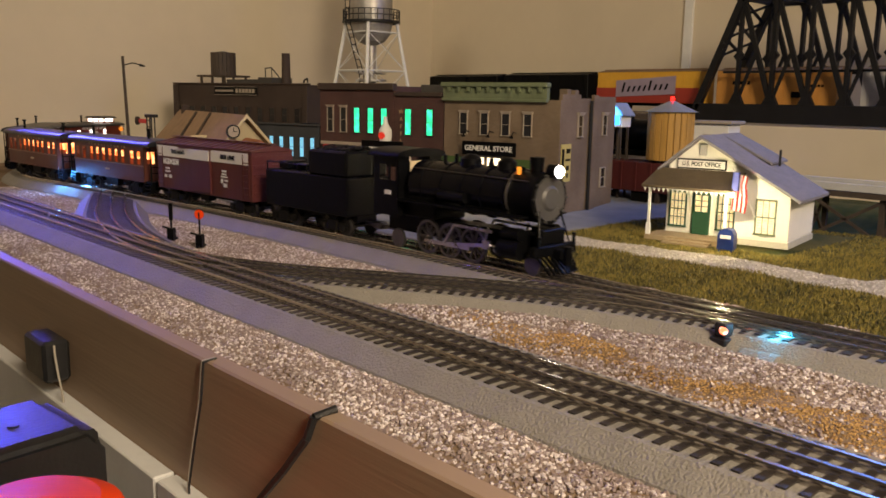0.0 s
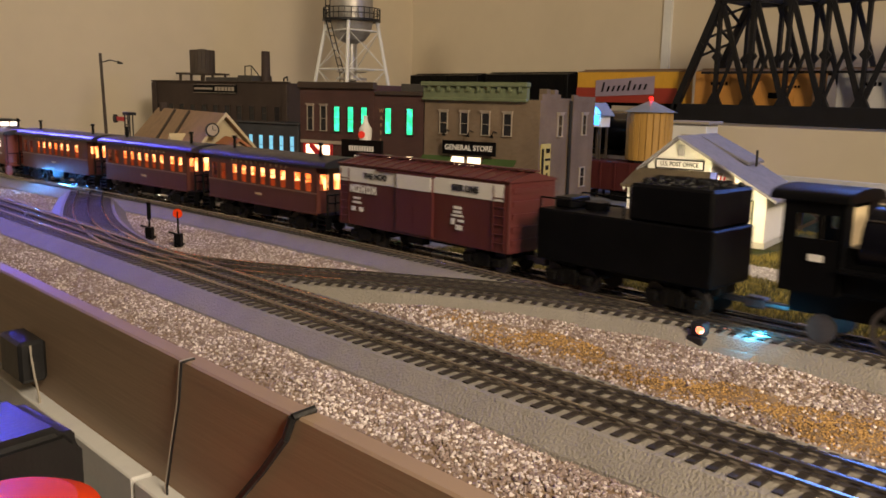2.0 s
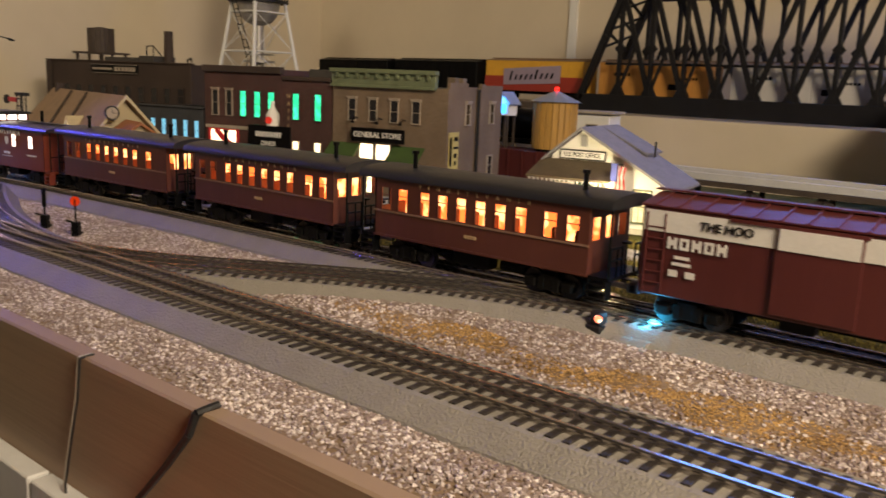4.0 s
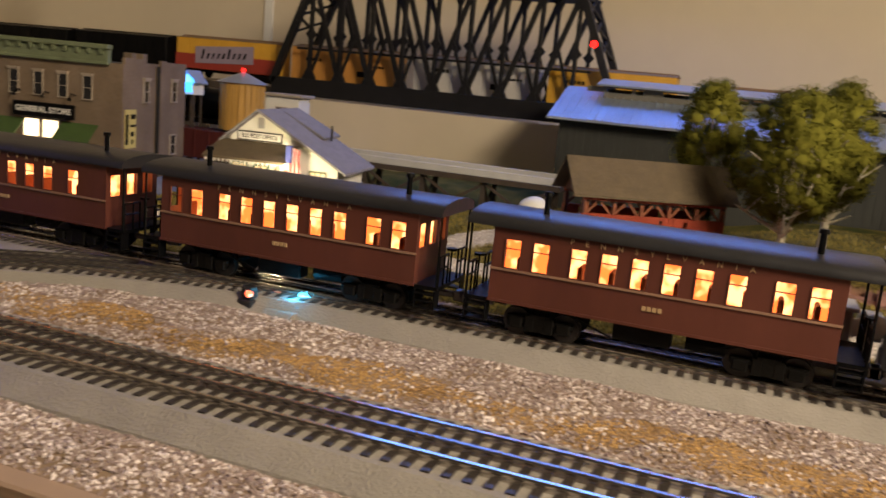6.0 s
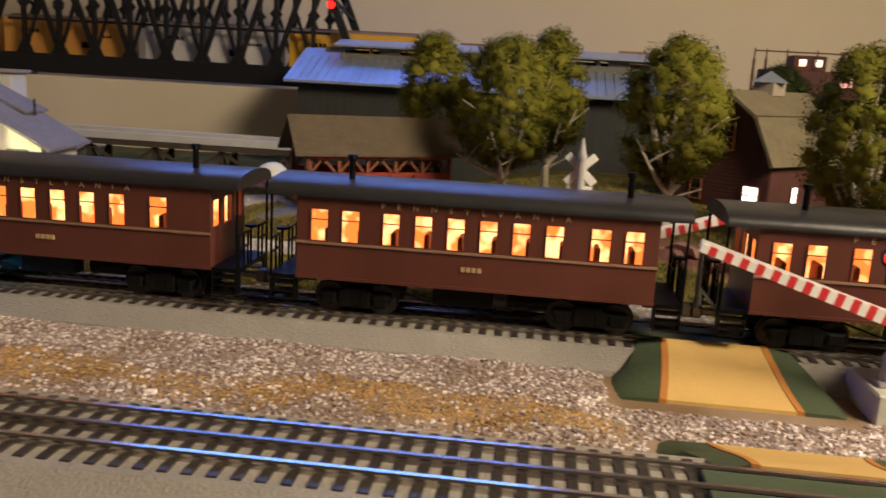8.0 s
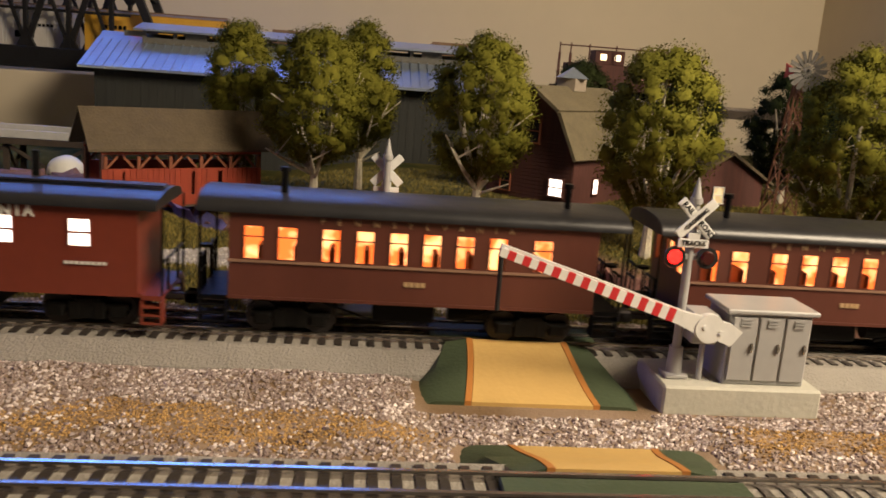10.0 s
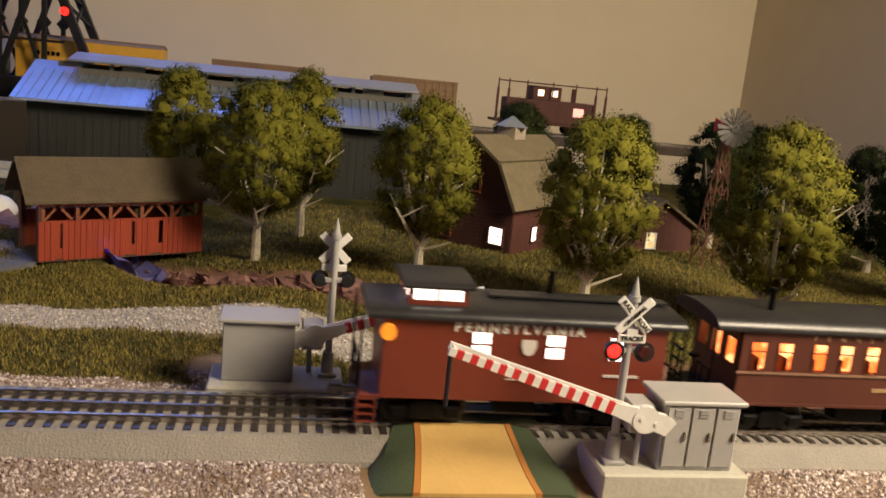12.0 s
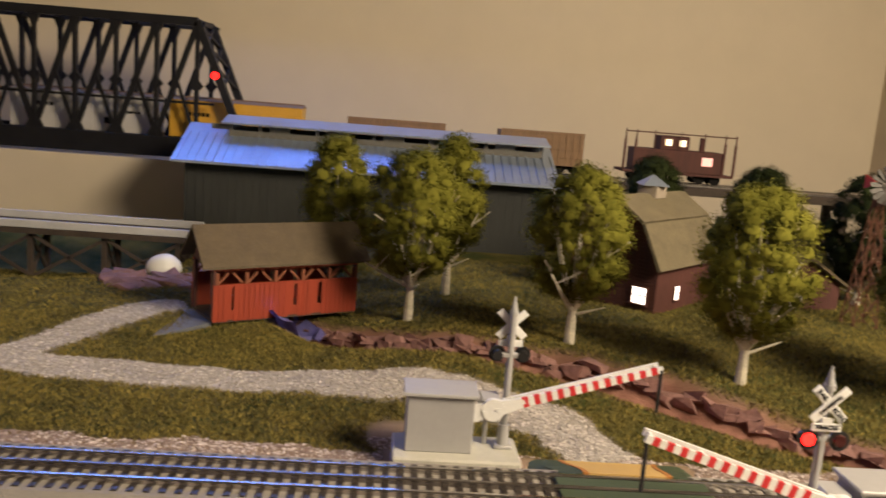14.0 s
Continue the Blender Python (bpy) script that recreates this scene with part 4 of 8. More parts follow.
CABOOSE = caboose(Matrix())


# ---- scenery materials ----
def brick_mat(name, c1, c2, mortar, w=0.0045, h=0.0016, rough=0.75):
    m = bpy.data.materials.new(name)
    m.use_nodes = True
    n, l = m.node_tree.nodes, m.node_tree.links
    b = n["Principled BSDF"]
    b.inputs["Roughness"].default_value = rough
    tc, mp, bt, sx, cx = n.new("ShaderNodeTexCoord"), n.new("ShaderNodeCombineXYZ"), n.new("ShaderNodeTexBrick"), n.new("ShaderNodeSeparateXYZ"), n.new("ShaderNodeMath")
    l.new(tc.outputs["Object"], sx.inputs[0])
    l.new(sx.outputs[0], cx.inputs[0])
    l.new(sx.outputs[1], cx.inputs[1])
    l.new(cx.outputs[0], mp.inputs[0])
    l.new(sx.outputs[2], mp.inputs[1])
    l.new(mp.outputs[0], bt.inputs["Vector"])
    bt.inputs["Scale"].default_value = 1.0
    bt.inputs["Brick Width"].default_value, bt.inputs["Row Height"].default_value, bt.inputs["Mortar Size"].default_value = w, h, h * 0.09
    bt.inputs["Color1"].default_value, bt.inputs["Color2"].default_value, bt.inputs["Mortar"].default_value = (*c1, 1), (*c2, 1), (*mortar, 1)
    nz, mx = n.new("ShaderNodeTexNoise"), n.new("ShaderNodeMix")
    nz.inputs["Scale"].default_value, nz.inputs["Detail"].default_value = 22, 5
    l.new(tc.outputs["Object"], nz.inputs["Vector"])
    mx.data_type, mx.blend_type = "RGBA", "MULTIPLY"
    mx.inputs[0].default_value = 0.7
    rp = n.new("ShaderNodeValToRGB")
    rp.color_ramp.elements[0].position, rp.color_ramp.elements[1].position = 0.3, 0.7
    rp.color_ramp.elements[0].color, rp.color_ramp.elements[1].color = (0.55, 0.53, 0.5, 1), (1, 1, 1, 1)
    l.new(nz.outputs["Fac"], rp.inputs[0])
    l.new(bt.outputs["Color"], mx.inputs[6])
    l.new(rp.outputs[0], mx.inputs[7])
    l.new(mx.outputs[2], b.inputs["Base Color"])
    bp = n.new("ShaderNodeBump")
    bp.inputs["Strength"].default_value, bp.inputs["Distance"].default_value, bp.invert = 0.4, 0.0005, True
    l.new(bt.outputs["Fac"], bp.inputs["Height"])
    l.new(bp.outputs[0], b.inputs["Normal"])
    return m


M_brick_tan = brick_mat("tan_brick", (0.165, 0.115, 0.072), (0.20, 0.14, 0.088), (0.22, 0.18, 0.14))
M_brick_red = brick_mat("dark_red_brick", (0.060, 0.022, 0.020), (0.085, 0.031, 0.026), (0.095, 0.07, 0.06))
M_brick_brown = brick_mat("brown_brick", (0.038, 0.023, 0.017), (0.052, 0.031, 0.022), (0.065, 0.05, 0.04))
M_brick_grey = brick_mat("grey_block", (0.038, 0.042, 0.05), (0.052, 0.056, 0.065), (0.075, 0.075, 0.08))
M_stone = mat("stone_trim", (0.34, 0.29, 0.23), 0.7, var=0.15, scale=60)
M_green_trim = mat("faded_green_trim", (0.13, 0.155, 0.085), 0.65, var=0.2, scale=50)
M_green_door = mat("green_paint", (0.02, 0.075, 0.04), 0.5, var=0.15)
M_dark_glass = mat("dark_glass", (0.02, 0.02, 0.022), 0.12, var=0.2, bump=0.0)
M_tar = mat("tar_roof", (0.05, 0.045, 0.04), 0.85, var=0.25, scale=40)
M_clap = mat("white_clapboard", (0.70, 0.69, 0.64), 0.55, var=0.05, scale=40, bump=0.05)
M_shingle = mat("grey_shingle", (0.20, 0.19, 0.21), 0.75, var=0.2, scale=60, bump=0.5, stretch=(1, 1, 3))
M_brown_roof = mat("brown_shingle", (0.10, 0.075, 0.045), 0.8, var=0.25, scale=70, bump=0.5)
M_tin = mat("tin_roof", (0.34, 0.40, 0.50), 0.35, 0.6, var=0.12, scale=30, bump=0.08)
M_shed_wall = mat("weathered_dark_siding", (0.027, 0.029, 0.027), 0.8, var=0.3, scale=30, bump=0.3, stretch=(1, 6, 0.4))
M_bridge_red = mat("barn_red", (0.28, 0.037, 0.012), 0.6, var=0.22, scale=30, bump=0.25, stretch=(1, 5, 0.3))
M_barn = mat("dark_barn_red", (0.085, 0.030, 0.024), 0.75, var=0.3, scale=30, bump=0.3, stretch=(1, 6, 0.4))
M_wood_y = mat("yellow_wood", (0.42, 0.235, 0.05), 0.6, var=0.25, scale=40, stretch=(4, 4, 0.4))
M_wood_d = mat("dark_timber", (0.055, 0.04, 0.03), 0.75, var=0.35, scale=50)
M_iron = mat("black_iron", (0.010, 0.010, 0.012), 0.5, 0.3, var=0.3, scale=50)
M_silver = mat("silver_paint", (0.42, 0.40, 0.37), 0.42, 0.6, var=0.25, scale=26, bump=0.05)
M_grey = mat("grey_plastic", (0.36, 0.355, 0.35), 0.42, var=0.06, scale=40, bump=0.04)
M_concrete = mat("concrete", (0.45, 0.44, 0.38), 0.75, var=0.1, scale=60, bump=0.2)
M_red_paint = mat("red_stripe", (0.55, 0.03, 0.035), 0.45, var=0.06)
M_pad_green = mat("green_ramp", (0.045, 0.065, 0.032), 0.65, var=0.1, scale=80, bump=0.2)
M_pad_tan = mat("tan_road", (0.55, 0.36, 0.12), 0.65, var=0.06, scale=60, bump=0.15)
M_pad_edge = mat("orange_kerb", (0.42, 0.17, 0.035), 0.65, var=0.06)
M_yellow_car = mat("yellow_reefer", (0.62, 0.34, 0.035), 0.45, var=0.08, scale=40)
M_orange_car = mat("orange_reefer", (0.55, 0.26, 0.06), 0.45, var=0.08, scale=40)
M_white_car = mat("white_reefer", (0.55, 0.53, 0.50), 0.45, var=0.08, scale=40)
M_red_car = mat("red_car_side", (0.30, 0.035, 0.022), 0.45, var=0.08, scale=40)
M_brown_car = mat("brown_car", (0.22, 0.13, 0.065), 0.6, var=0.2, scale=50, stretch=(1, 4, 1))
M_bark = mat("bark", (0.52, 0.47, 0.36), 0.8, var=0.4, scale=90, bump=0.4)
M_leaf = mat("foliage", (0.130, 0.130, 0.018), 0.9, var=0.3, scale=30, bump=0.0, col2=(0.215, 0.205, 0.034), isl=0.08, spec=0.05)
M_leaf_d = mat("dark_foliage", (0.014, 0.021, 0.007), 0.9, var=0.4, scale=25, bump=0.0, col2=(0.030, 0.040, 0.013), isl=0.4, spec=0.1)
M_rock = mat("pink_rock", (0.19, 0.10, 0.085), 0.8, var=0.5, scale=40, bump=0.5)
M_plastic = mat("black_plastic", (0.015, 0.015, 0.016), 0.4, var=0.2, scale=60)
M_orange_pl = mat("orange_plastic", (0.85, 0.06, 0.004), 0.4, var=0.04, scale=20, bump=0.03, spec=0.2)
M_blue_box = mat("blue_paint", (0.01, 0.03, 0.16), 0.4, var=0.1)
M_flag_r, M_flag_w, M_flag_b = mat("flag_red", (0.5, 0.03, 0.03), 0.7), mat("flag_white", (0.7, 0.68, 0.64), 0.7), mat("flag_blue", (0.02, 0.03, 0.15), 0.7)
M_poster = mat("poster_yellow", (0.50, 0.42, 0.14), 0.6, var=0.15, scale=40)
M_awning = mat("green_awning", (0.045, 0.085, 0.02), 0.7, var=0.2, scale=60)


# ---- buildings ----
def window(parent, at, n, w, z0, z1, pane, frame_mat, sash=True, lintel=None, depth=0.0022):
    """A window on a wall: at = (x, y) on the wall, n = outward direction in degrees."""
    m = pose(at[0], at[1], 0, 0, 0, n)
    bm = bm_new()
    t = max(0.0009, w * 0.09)
    box(bm, 0, depth, -w / 2 - t, -w / 2, z0, z1, m=m)
    box(bm, 0, depth, w / 2, w / 2 + t, z0, z1, m=m)
    box(bm, 0, depth, -w / 2 - t, w / 2 + t, z1, z1 + t, m=m)
    box(bm, 0, depth * 1.5, -w / 2 - t * 1.4, w / 2 + t * 1.4, z0 - t, z0, m=m)
    if sash:
        zm = (z0 + z1) / 2
        box(bm, 0.0006, depth * 0.7, -w / 2, w / 2, zm - t / 3, zm + t / 3, m=m)
    if lintel:
        box(bm, 0, depth * 1.6, -w / 2 - t * 2, w / 2 + t * 2, z1 + t, z1 + t * 3.2, m=m)
        box(bm, 0, depth * 2.2, -w / 2 - t * 2.6, w / 2 + t * 2.6, z1 + t * 3.2, z1 + t * 4, m=m)
    win = part("window", bm, frame_mat, parent)
    bm = bm_new()
    box(bm, 0.0002, 0.0008, -w / 2, w / 2, z0, z1, m=m)
    part("pane", bm, pane, win)
    return win


def general_store():
    b = thing("general_store", pose(0.849, 0.686, 0.001, 0, 0, 13.6), "two-storey tan brick general store with green awnings", "building")
    bm = bm_new()
    box(bm, 0.0, 0.180, 0.010, 0.187, 0, 0.150)
    part("wall", bm, M_brick_tan, b)
    for x0, x1, z in ((0.004, 0.06, 0.158), (0.06, 0.095, 0.153), (0.115, 0.180, 0.156)):
        for y in (0.0095, 0.1825):
            bm = bm_new()
            box(bm, x0, x1, y, y + 0.0045, 0.150, z)
            part("parapet", bm, M_brick_tan, b)
    bm = bm_new()
    box(bm, 0.095, 0.110, 0.006, 0.010, 0, 0.158)
    part("pilaster", bm, M_brick_tan, b)
    bm = bm_new()
    box(bm, -0.004, 0.004, 0.028, 0.187, 0.150, 0.166)
    box(bm, -0.009, 0.004, 0.026, 0.189, 0.166, 0.172, 0.001)
    box(bm, -0.007, 0.0, 0.027, 0.188, 0.147, 0.151, 0.0008)
    for i in range(10):
        box(bm, -0.0085, -0.004, 0.034 + 0.0155 * i, 0.038 + 0.0155 * i, 0.160, 0.166)
    part("cornice", bm, M_green_trim, b, "faded green cornice")
    bm = bm_new()
    box(bm, 0.004, 0.176, 0.014, 0.183, 0.150, 0.1505)
    part("roof", bm, M_tar, b)
    for y in (0.056, 0.089, 0.122, 0.155):
        window(b, (0, y), 180, 0.011, 0.103, 0.131, M_dark_glass, M_stone, lintel=True)
    for x in (0.060, 0.142):
        window(b, (x, 0.010), -90, 0.013, 0.103, 0.130, M_dark_glass, M_stone, lintel=True)
    window(b, (0.142, 0.010), -90, 0.015, 0.030, 0.056, M_dark_glass, M_stone)
    # shop front
    for y, w in ((0.105, 0.021), (0.131, 0.021)):
        window(b, (0, y), 180, w, 0.050, 0.072, M_warm_win, M_stone, sash=False)
    window(b, (0, 0.119), 180, 0.020, 0.006, 0.044, M_warm_win, M_green_door)
    for y in (0.065, 0.164):
        window(b, (0, y), 180, 0.036, 0.016, 0.044, M_warm_win, M_green_door, sash=False)
        for k in range(9):
            u = y - 0.024 + 0.00533 * k
            bm = bm_new()
            prism(bm, [(-0.002, 0.072), (-0.026, 0.052), (-0.026, 0.048), (-0.0245, 0.0485), (-0.0245, 0.051), (-0.001, 0.0705)], u, u + 0.0051, "y")
            part("awning_slat", bm, M_awning, b, "slatted green awning" if k == 0 else "")
    bm = bm_new()
    box(bm, -0.012, -0.009, 0.067, 0.150, 0.0755, 0.094, 0.0008)
    box(bm, -0.009, 0, 0.08, 0.083, 0.086, 0.09)
    box(bm, -0.009, 0, 0.135, 0.138, 0.086, 0.09)
    sign = part("sign", bm, M_black, b, "black store sign with white letters")
    text_mesh("lettering", "GENERAL STORE", 0.0098, M_letter, sign, pose(-0.0122, 0.1085, 0.0848, 90, 0, -90), bold=0.0002)
    bm = bm_new()
    for y in (0.072, 0.108, 0.146):
        tube(bm, [(0, y, 0.106), (-0.01, y, 0.108), (-0.014, y, 0.103)], 0.0007)
        cyl(bm, (-0.014, y, 0.1035), (-0.015, y, 0.1), 0.001, 0.003, n=8)
    part("sign_lamps", bm, M_black, b)
    bm = bm_new()
    box(bm, 0.006, 0.034, 0.0088, 0.0101, 0.045, 0.094)
    post = part("poster", bm, M_poster, b, "pale yellow painted wall poster")
    for x0, x1, z0, z1 in ((0.007, 0.013, 0.05, 0.088), (0.020, 0.031, 0.082, 0.088), (0.020, 0.028, 0.06, 0.066), (0.018, 0.032, 0.072, 0.075), (0.022, 0.026, 0.05, 0.056)):
        bm = bm_new()
        box(bm, x0, x1, 0.0082, 0.0088, z0, z1)
        part("poster_bar", bm, M_black, post)
    bm = bm_new()
    cyl(bm, (0.090, 0.007, 0.0), (0.090, 0.007, 0.15), 0.0022, n=8)
    part("downpipe", bm, M_iron, b)
    for x, y in ((0.02, 0.17), (0.06, 0.03), (0.15, 0.06)):
        bm = bm_new()
        box(bm, x, x + 0.012, y, y + 0.012, 0.15, 0.165, 0.0008)
        part("chimney", bm, M_brick_tan, b)


def diner_block():
    b = thing("brick_block", pose(0.805, 0.8705, 0.001, 0, 0, 13.6), "dark red brick block with green lit upper windows", "building")
    bm = bm_new()
    box(bm, 0.0, 0.17, 0.0, 0.085, 0, 0.155)
    box(bm, -0.001, 0.17, 0.085, 0.226, 0, 0.166)
    part("wall", bm, M_brick_red, b)
    bm = bm_new()
    box(bm, -0.006, 0.004, 0.083, 0.228, 0.160, 0.170, 0.001)
    box(bm, -0.004, 0.174, 0.224, 0.228, 0.160, 0.168)
    box(bm, -0.004, 0.004, 0.0, 0.083, 0.152, 0.158, 0.001)
    part("cornice", bm, M_brick_brown, b)
    bm = bm_new()
    box(bm, 0.01, 0.16, 0.095, 0.216, 0.166, 0.1665)
    box(bm, 0.03, 0.07, 0.02, 0.06, 0.155, 0.169, 0.001)
    part("roof", bm, M_tar, b)
    for y, pane in ((0.022, M_green_win), (0.0595, M_green_win), (0.102, M_green_win), (0.127, M_green_win), (0.153, M_green_win), (0.179, M_dark_glass), (0.205, M_dark_glass)):
        x = 0 if y < 0.085 else -0.001
        window(b, (x, y), 180, 0.0105, 0.098, 0.134, pane, M_stone if pane is M_dark_glass else M_brick_brown, lintel=pane is M_dark_glass)
    for y in (0.022, 0.0595):
        window(b, (0, y), 180, 0.010, 0.046, 0.067, M_warm_win, M_stone)
    window(b, (-0.001, 0.190), 180, 0.048, 0.052, 0.076, M_warm_win, M_red_paint, sash=False)
    bm = bm_new()
    prism(bm, [(0.155, 0.046), (0.175, 0.046), (0.205, 0.074), (0.200, 0.078)], -0.006, -0.003, "x")
    part("diner_slash", bm, M_red_paint, b, "slanted red and white diner front trim")
    bm = bm_new()
    box(bm, -0.004, -0.001, 0.087, 0.224, 0.078, 0.083, 0.0006)
    part("sign_band", bm, M_stone, b)
    # hanging name sign, a bottle figure above it
    bm = bm_new()
    box(bm, -0.060, -0.057, 0.026, 0.098, 0.056, 0.091, 0.0008)
    box(bm, -0.057, -0.0005, 0.070, 0.072, 0.068, 0.072)
    sign = part("sign", bm, M_black, b, "black diner sign with unreadable white name")
    bm = bm_new()
    for k in range(10):
        box(bm, -0.0606, -0.060, 0.041 + 0.0044 * k, 0.0440 + 0.0044 * k, 0.0755, 0.0825)
    part("name_bars", bm, M_letter, sign)
    text_mesh("lettering", "DINER", 0.0085, M_letter, sign, pose(-0.0604, 0.062, 0.0665, 90, 0, -90), bold=0.0002)
    bm = bm_new()
    prof = [(0.0080, 0.091), (0.0090, 0.099), (0.0088, 0.106), (0.0036, 0.115), (0.0026, 0.121), (0.0030, 0.124)]
    for (r0, z0), (r1, z1) in zip(prof, prof[1:]):
        cyl(bm, (-0.0585, 0.056, z0), (-0.0585, 0.056, z1), r0, r1, n=16)
    fig = part("milk_bottle", bm, M_letter, sign, "white bottle advertising figure", smooth=True)
    bm = bm_new()
    cyl(bm, (-0.0660, 0.056, 0.0985), (-0.0682, 0.056, 0.0985), 0.0050, n=14)
    part("red_disc", bm, M_red_glow_soft, fig)
    for k, ch in enumerate("WAFFLE"):
        text_mesh("lettering", ch, 0.0085, M_letter_dim, b, pose(-0.0008, 0.072, 0.130 - 0.0105 * k, 90, 0, -90))


# red disc brightened by a faint added emission, no lamp behind it
M_red_glow_soft = mat("red_disc_soft_glow", (0.6, 0.03, 0.02), 0.5, emit=(1, 0.05, 0.02), power=0.25)


def plain_block(name, m, dims, wall, label, wins, pane, parapet=0.006, trim=None, extras=None):
    """A flat-roofed block: dims = depth, width, height; wins = rows of (y, z0, z1, w) on the front."""
    b = thing(name, m, label, "building")
    D, W, H = dims
    bm = bm_new()
    box(bm, 0, D, 0, W, 0, H)
    for q in ((0, 0.004, 0, W), (D - 0.004, D, 0, W), (0.004, D - 0.004, 0, 0.004), (0.004, D - 0.004, W - 0.004, W)):
        box(bm, *q, H, H + parapet)
    part("wall", bm, wall, b)
    bm = bm_new()
    box(bm, -0.003, 0.003, -0.003, W + 0.003, H + parapet, H + parapet + 0.003, 0.0006)
    box(bm, -0.002, 0.0, -0.002, W + 0.002, H * 0.5, H * 0.5 + 0.003)
    part("cornice", bm, trim or wall, b)
    bm = bm_new()
    box(bm, 0.004, D - 0.004, 0.004, W - 0.004, H, H + 0.0006)
    part("roof", bm, M_tar, b)
    for y, z0, z1, w, p in wins:
        window(b, (0, y), 180, w, z0, z1, p, trim or wall)
    if extras:
        extras(b)
    return b


def factory_extras(b):
    # roof tank on legs, flue, roof huts with a rail, pilaster and wall sign
    ty = 0.303
    bm = bm_new()
    cyl(bm, (0.06, ty, 0.192), (0.06, ty, 0.237), 0.024, n=20)
    tank = part("roof_tank", bm, M_wood_d, b, "dark wooden rooftop water tank")
    for k in range(20):
        bm = bm_new()
        box(bm, 0.0238, 0.0262, -0.0036, 0.0036, 0.191, 0.239, m=Matrix.Translation((0.06, ty, 0)) @ Matrix.Rotation(2 * math.pi * k / 20, 4, "Z"))
        part("stave", bm, M_wood_d, tank)
    bm = bm_new()
    cyl(bm, (0.06, ty, 0.237), (0.06, ty, 0.242), 0.0255, 0.004, n=20)
    part("lid", bm, M_wood_d, tank)
    bm = bm_new()
    box(bm, 0.024, 0.096, ty - 0.044, ty + 0.044, 0.187, 0.191)
    part("tank_platform", bm, M_wood_d, b)
    for x in (0.028, 0.088):
        for y in (ty - 0.038, ty, ty + 0.034):
            bm = bm_new()
            box(bm, x, x + 0.004, y, y + 0.004, 0.1655, 0.187)
            part("tank_leg", bm, M_wood_d, b)
    bm = bm_new()
    cyl(bm, (0.06, 0.117, 0.1656), (0.06, 0.117, 0.235), 0.0095, 0.0085, n=14)
    part("chimney", bm, M_brick_brown, b, smooth=True)
    for y0, y1, z in ((0.128, 0.168, 0.186), (0.172, 0.262, 0.182)):
        bm = bm_new()
        box(bm, 0.03, 0.09, y0, y1, 0.1656, z, 0.001)
        part("roof_hut", bm, M_tar, b)
    bm = bm_new()
    tube(bm, [(0.05, 0.166, 0.186), (0.05, 0.166, 0.205), (0.05, 0.148, 0.206), (0.05, 0.126, 0.186)], 0.0012)
    cyl(bm, (0.05, 0.148, 0.186), (0.05, 0.148, 0.206), 0.0010, n=6)
    part("roof_rail", bm, M_iron, b)
    bm = bm_new()
    tube(bm, [(0.03, 0.040, 0.1656), (0.03, 0.040, 0.180), (0.03, 0.031, 0.184), (0.03, 0.030, 0.176)], 0.0016)
    part("vent_pipe", bm, M_iron, b)
    for y in (0.0, 0.378):
        bm = bm_new()
        box(bm, -0.005, 0.0, y, y + 0.014, 0, 0.170, 0.0006)
        part("pilaster", bm, M_brick_brown, b)
    bm = bm_new()
    box(bm, -0.004, -0.001, 0.137, 0.262, 0.149, 0.167, 0.0008)
    sign = part("wall_sign", bm, M_black, b, "black factory sign with faded unreadable letters")
    bm = bm_new()
    for z0, z1 in ((0.1495, 0.1503), (0.1658, 0.1665)):
        box(bm, -0.0046, -0.004, 0.138, 0.261, z0, z1)
    part("sign_border", bm, M_stone, sign)
    bm = bm_new()
    for k in range(6):
        box(bm, -0.0046, -0.004, 0.143 + 0.0095 * k, 0.150 + 0.0095 * k, 0.154, 0.162)
    for k in range(11):
        box(bm, -0.0046, -0.004, 0.205 + 0.0049 * k, 0.209 + 0.0049 * k, 0.156, 0.160)
    part("name_bars", bm, M_stone, sign)


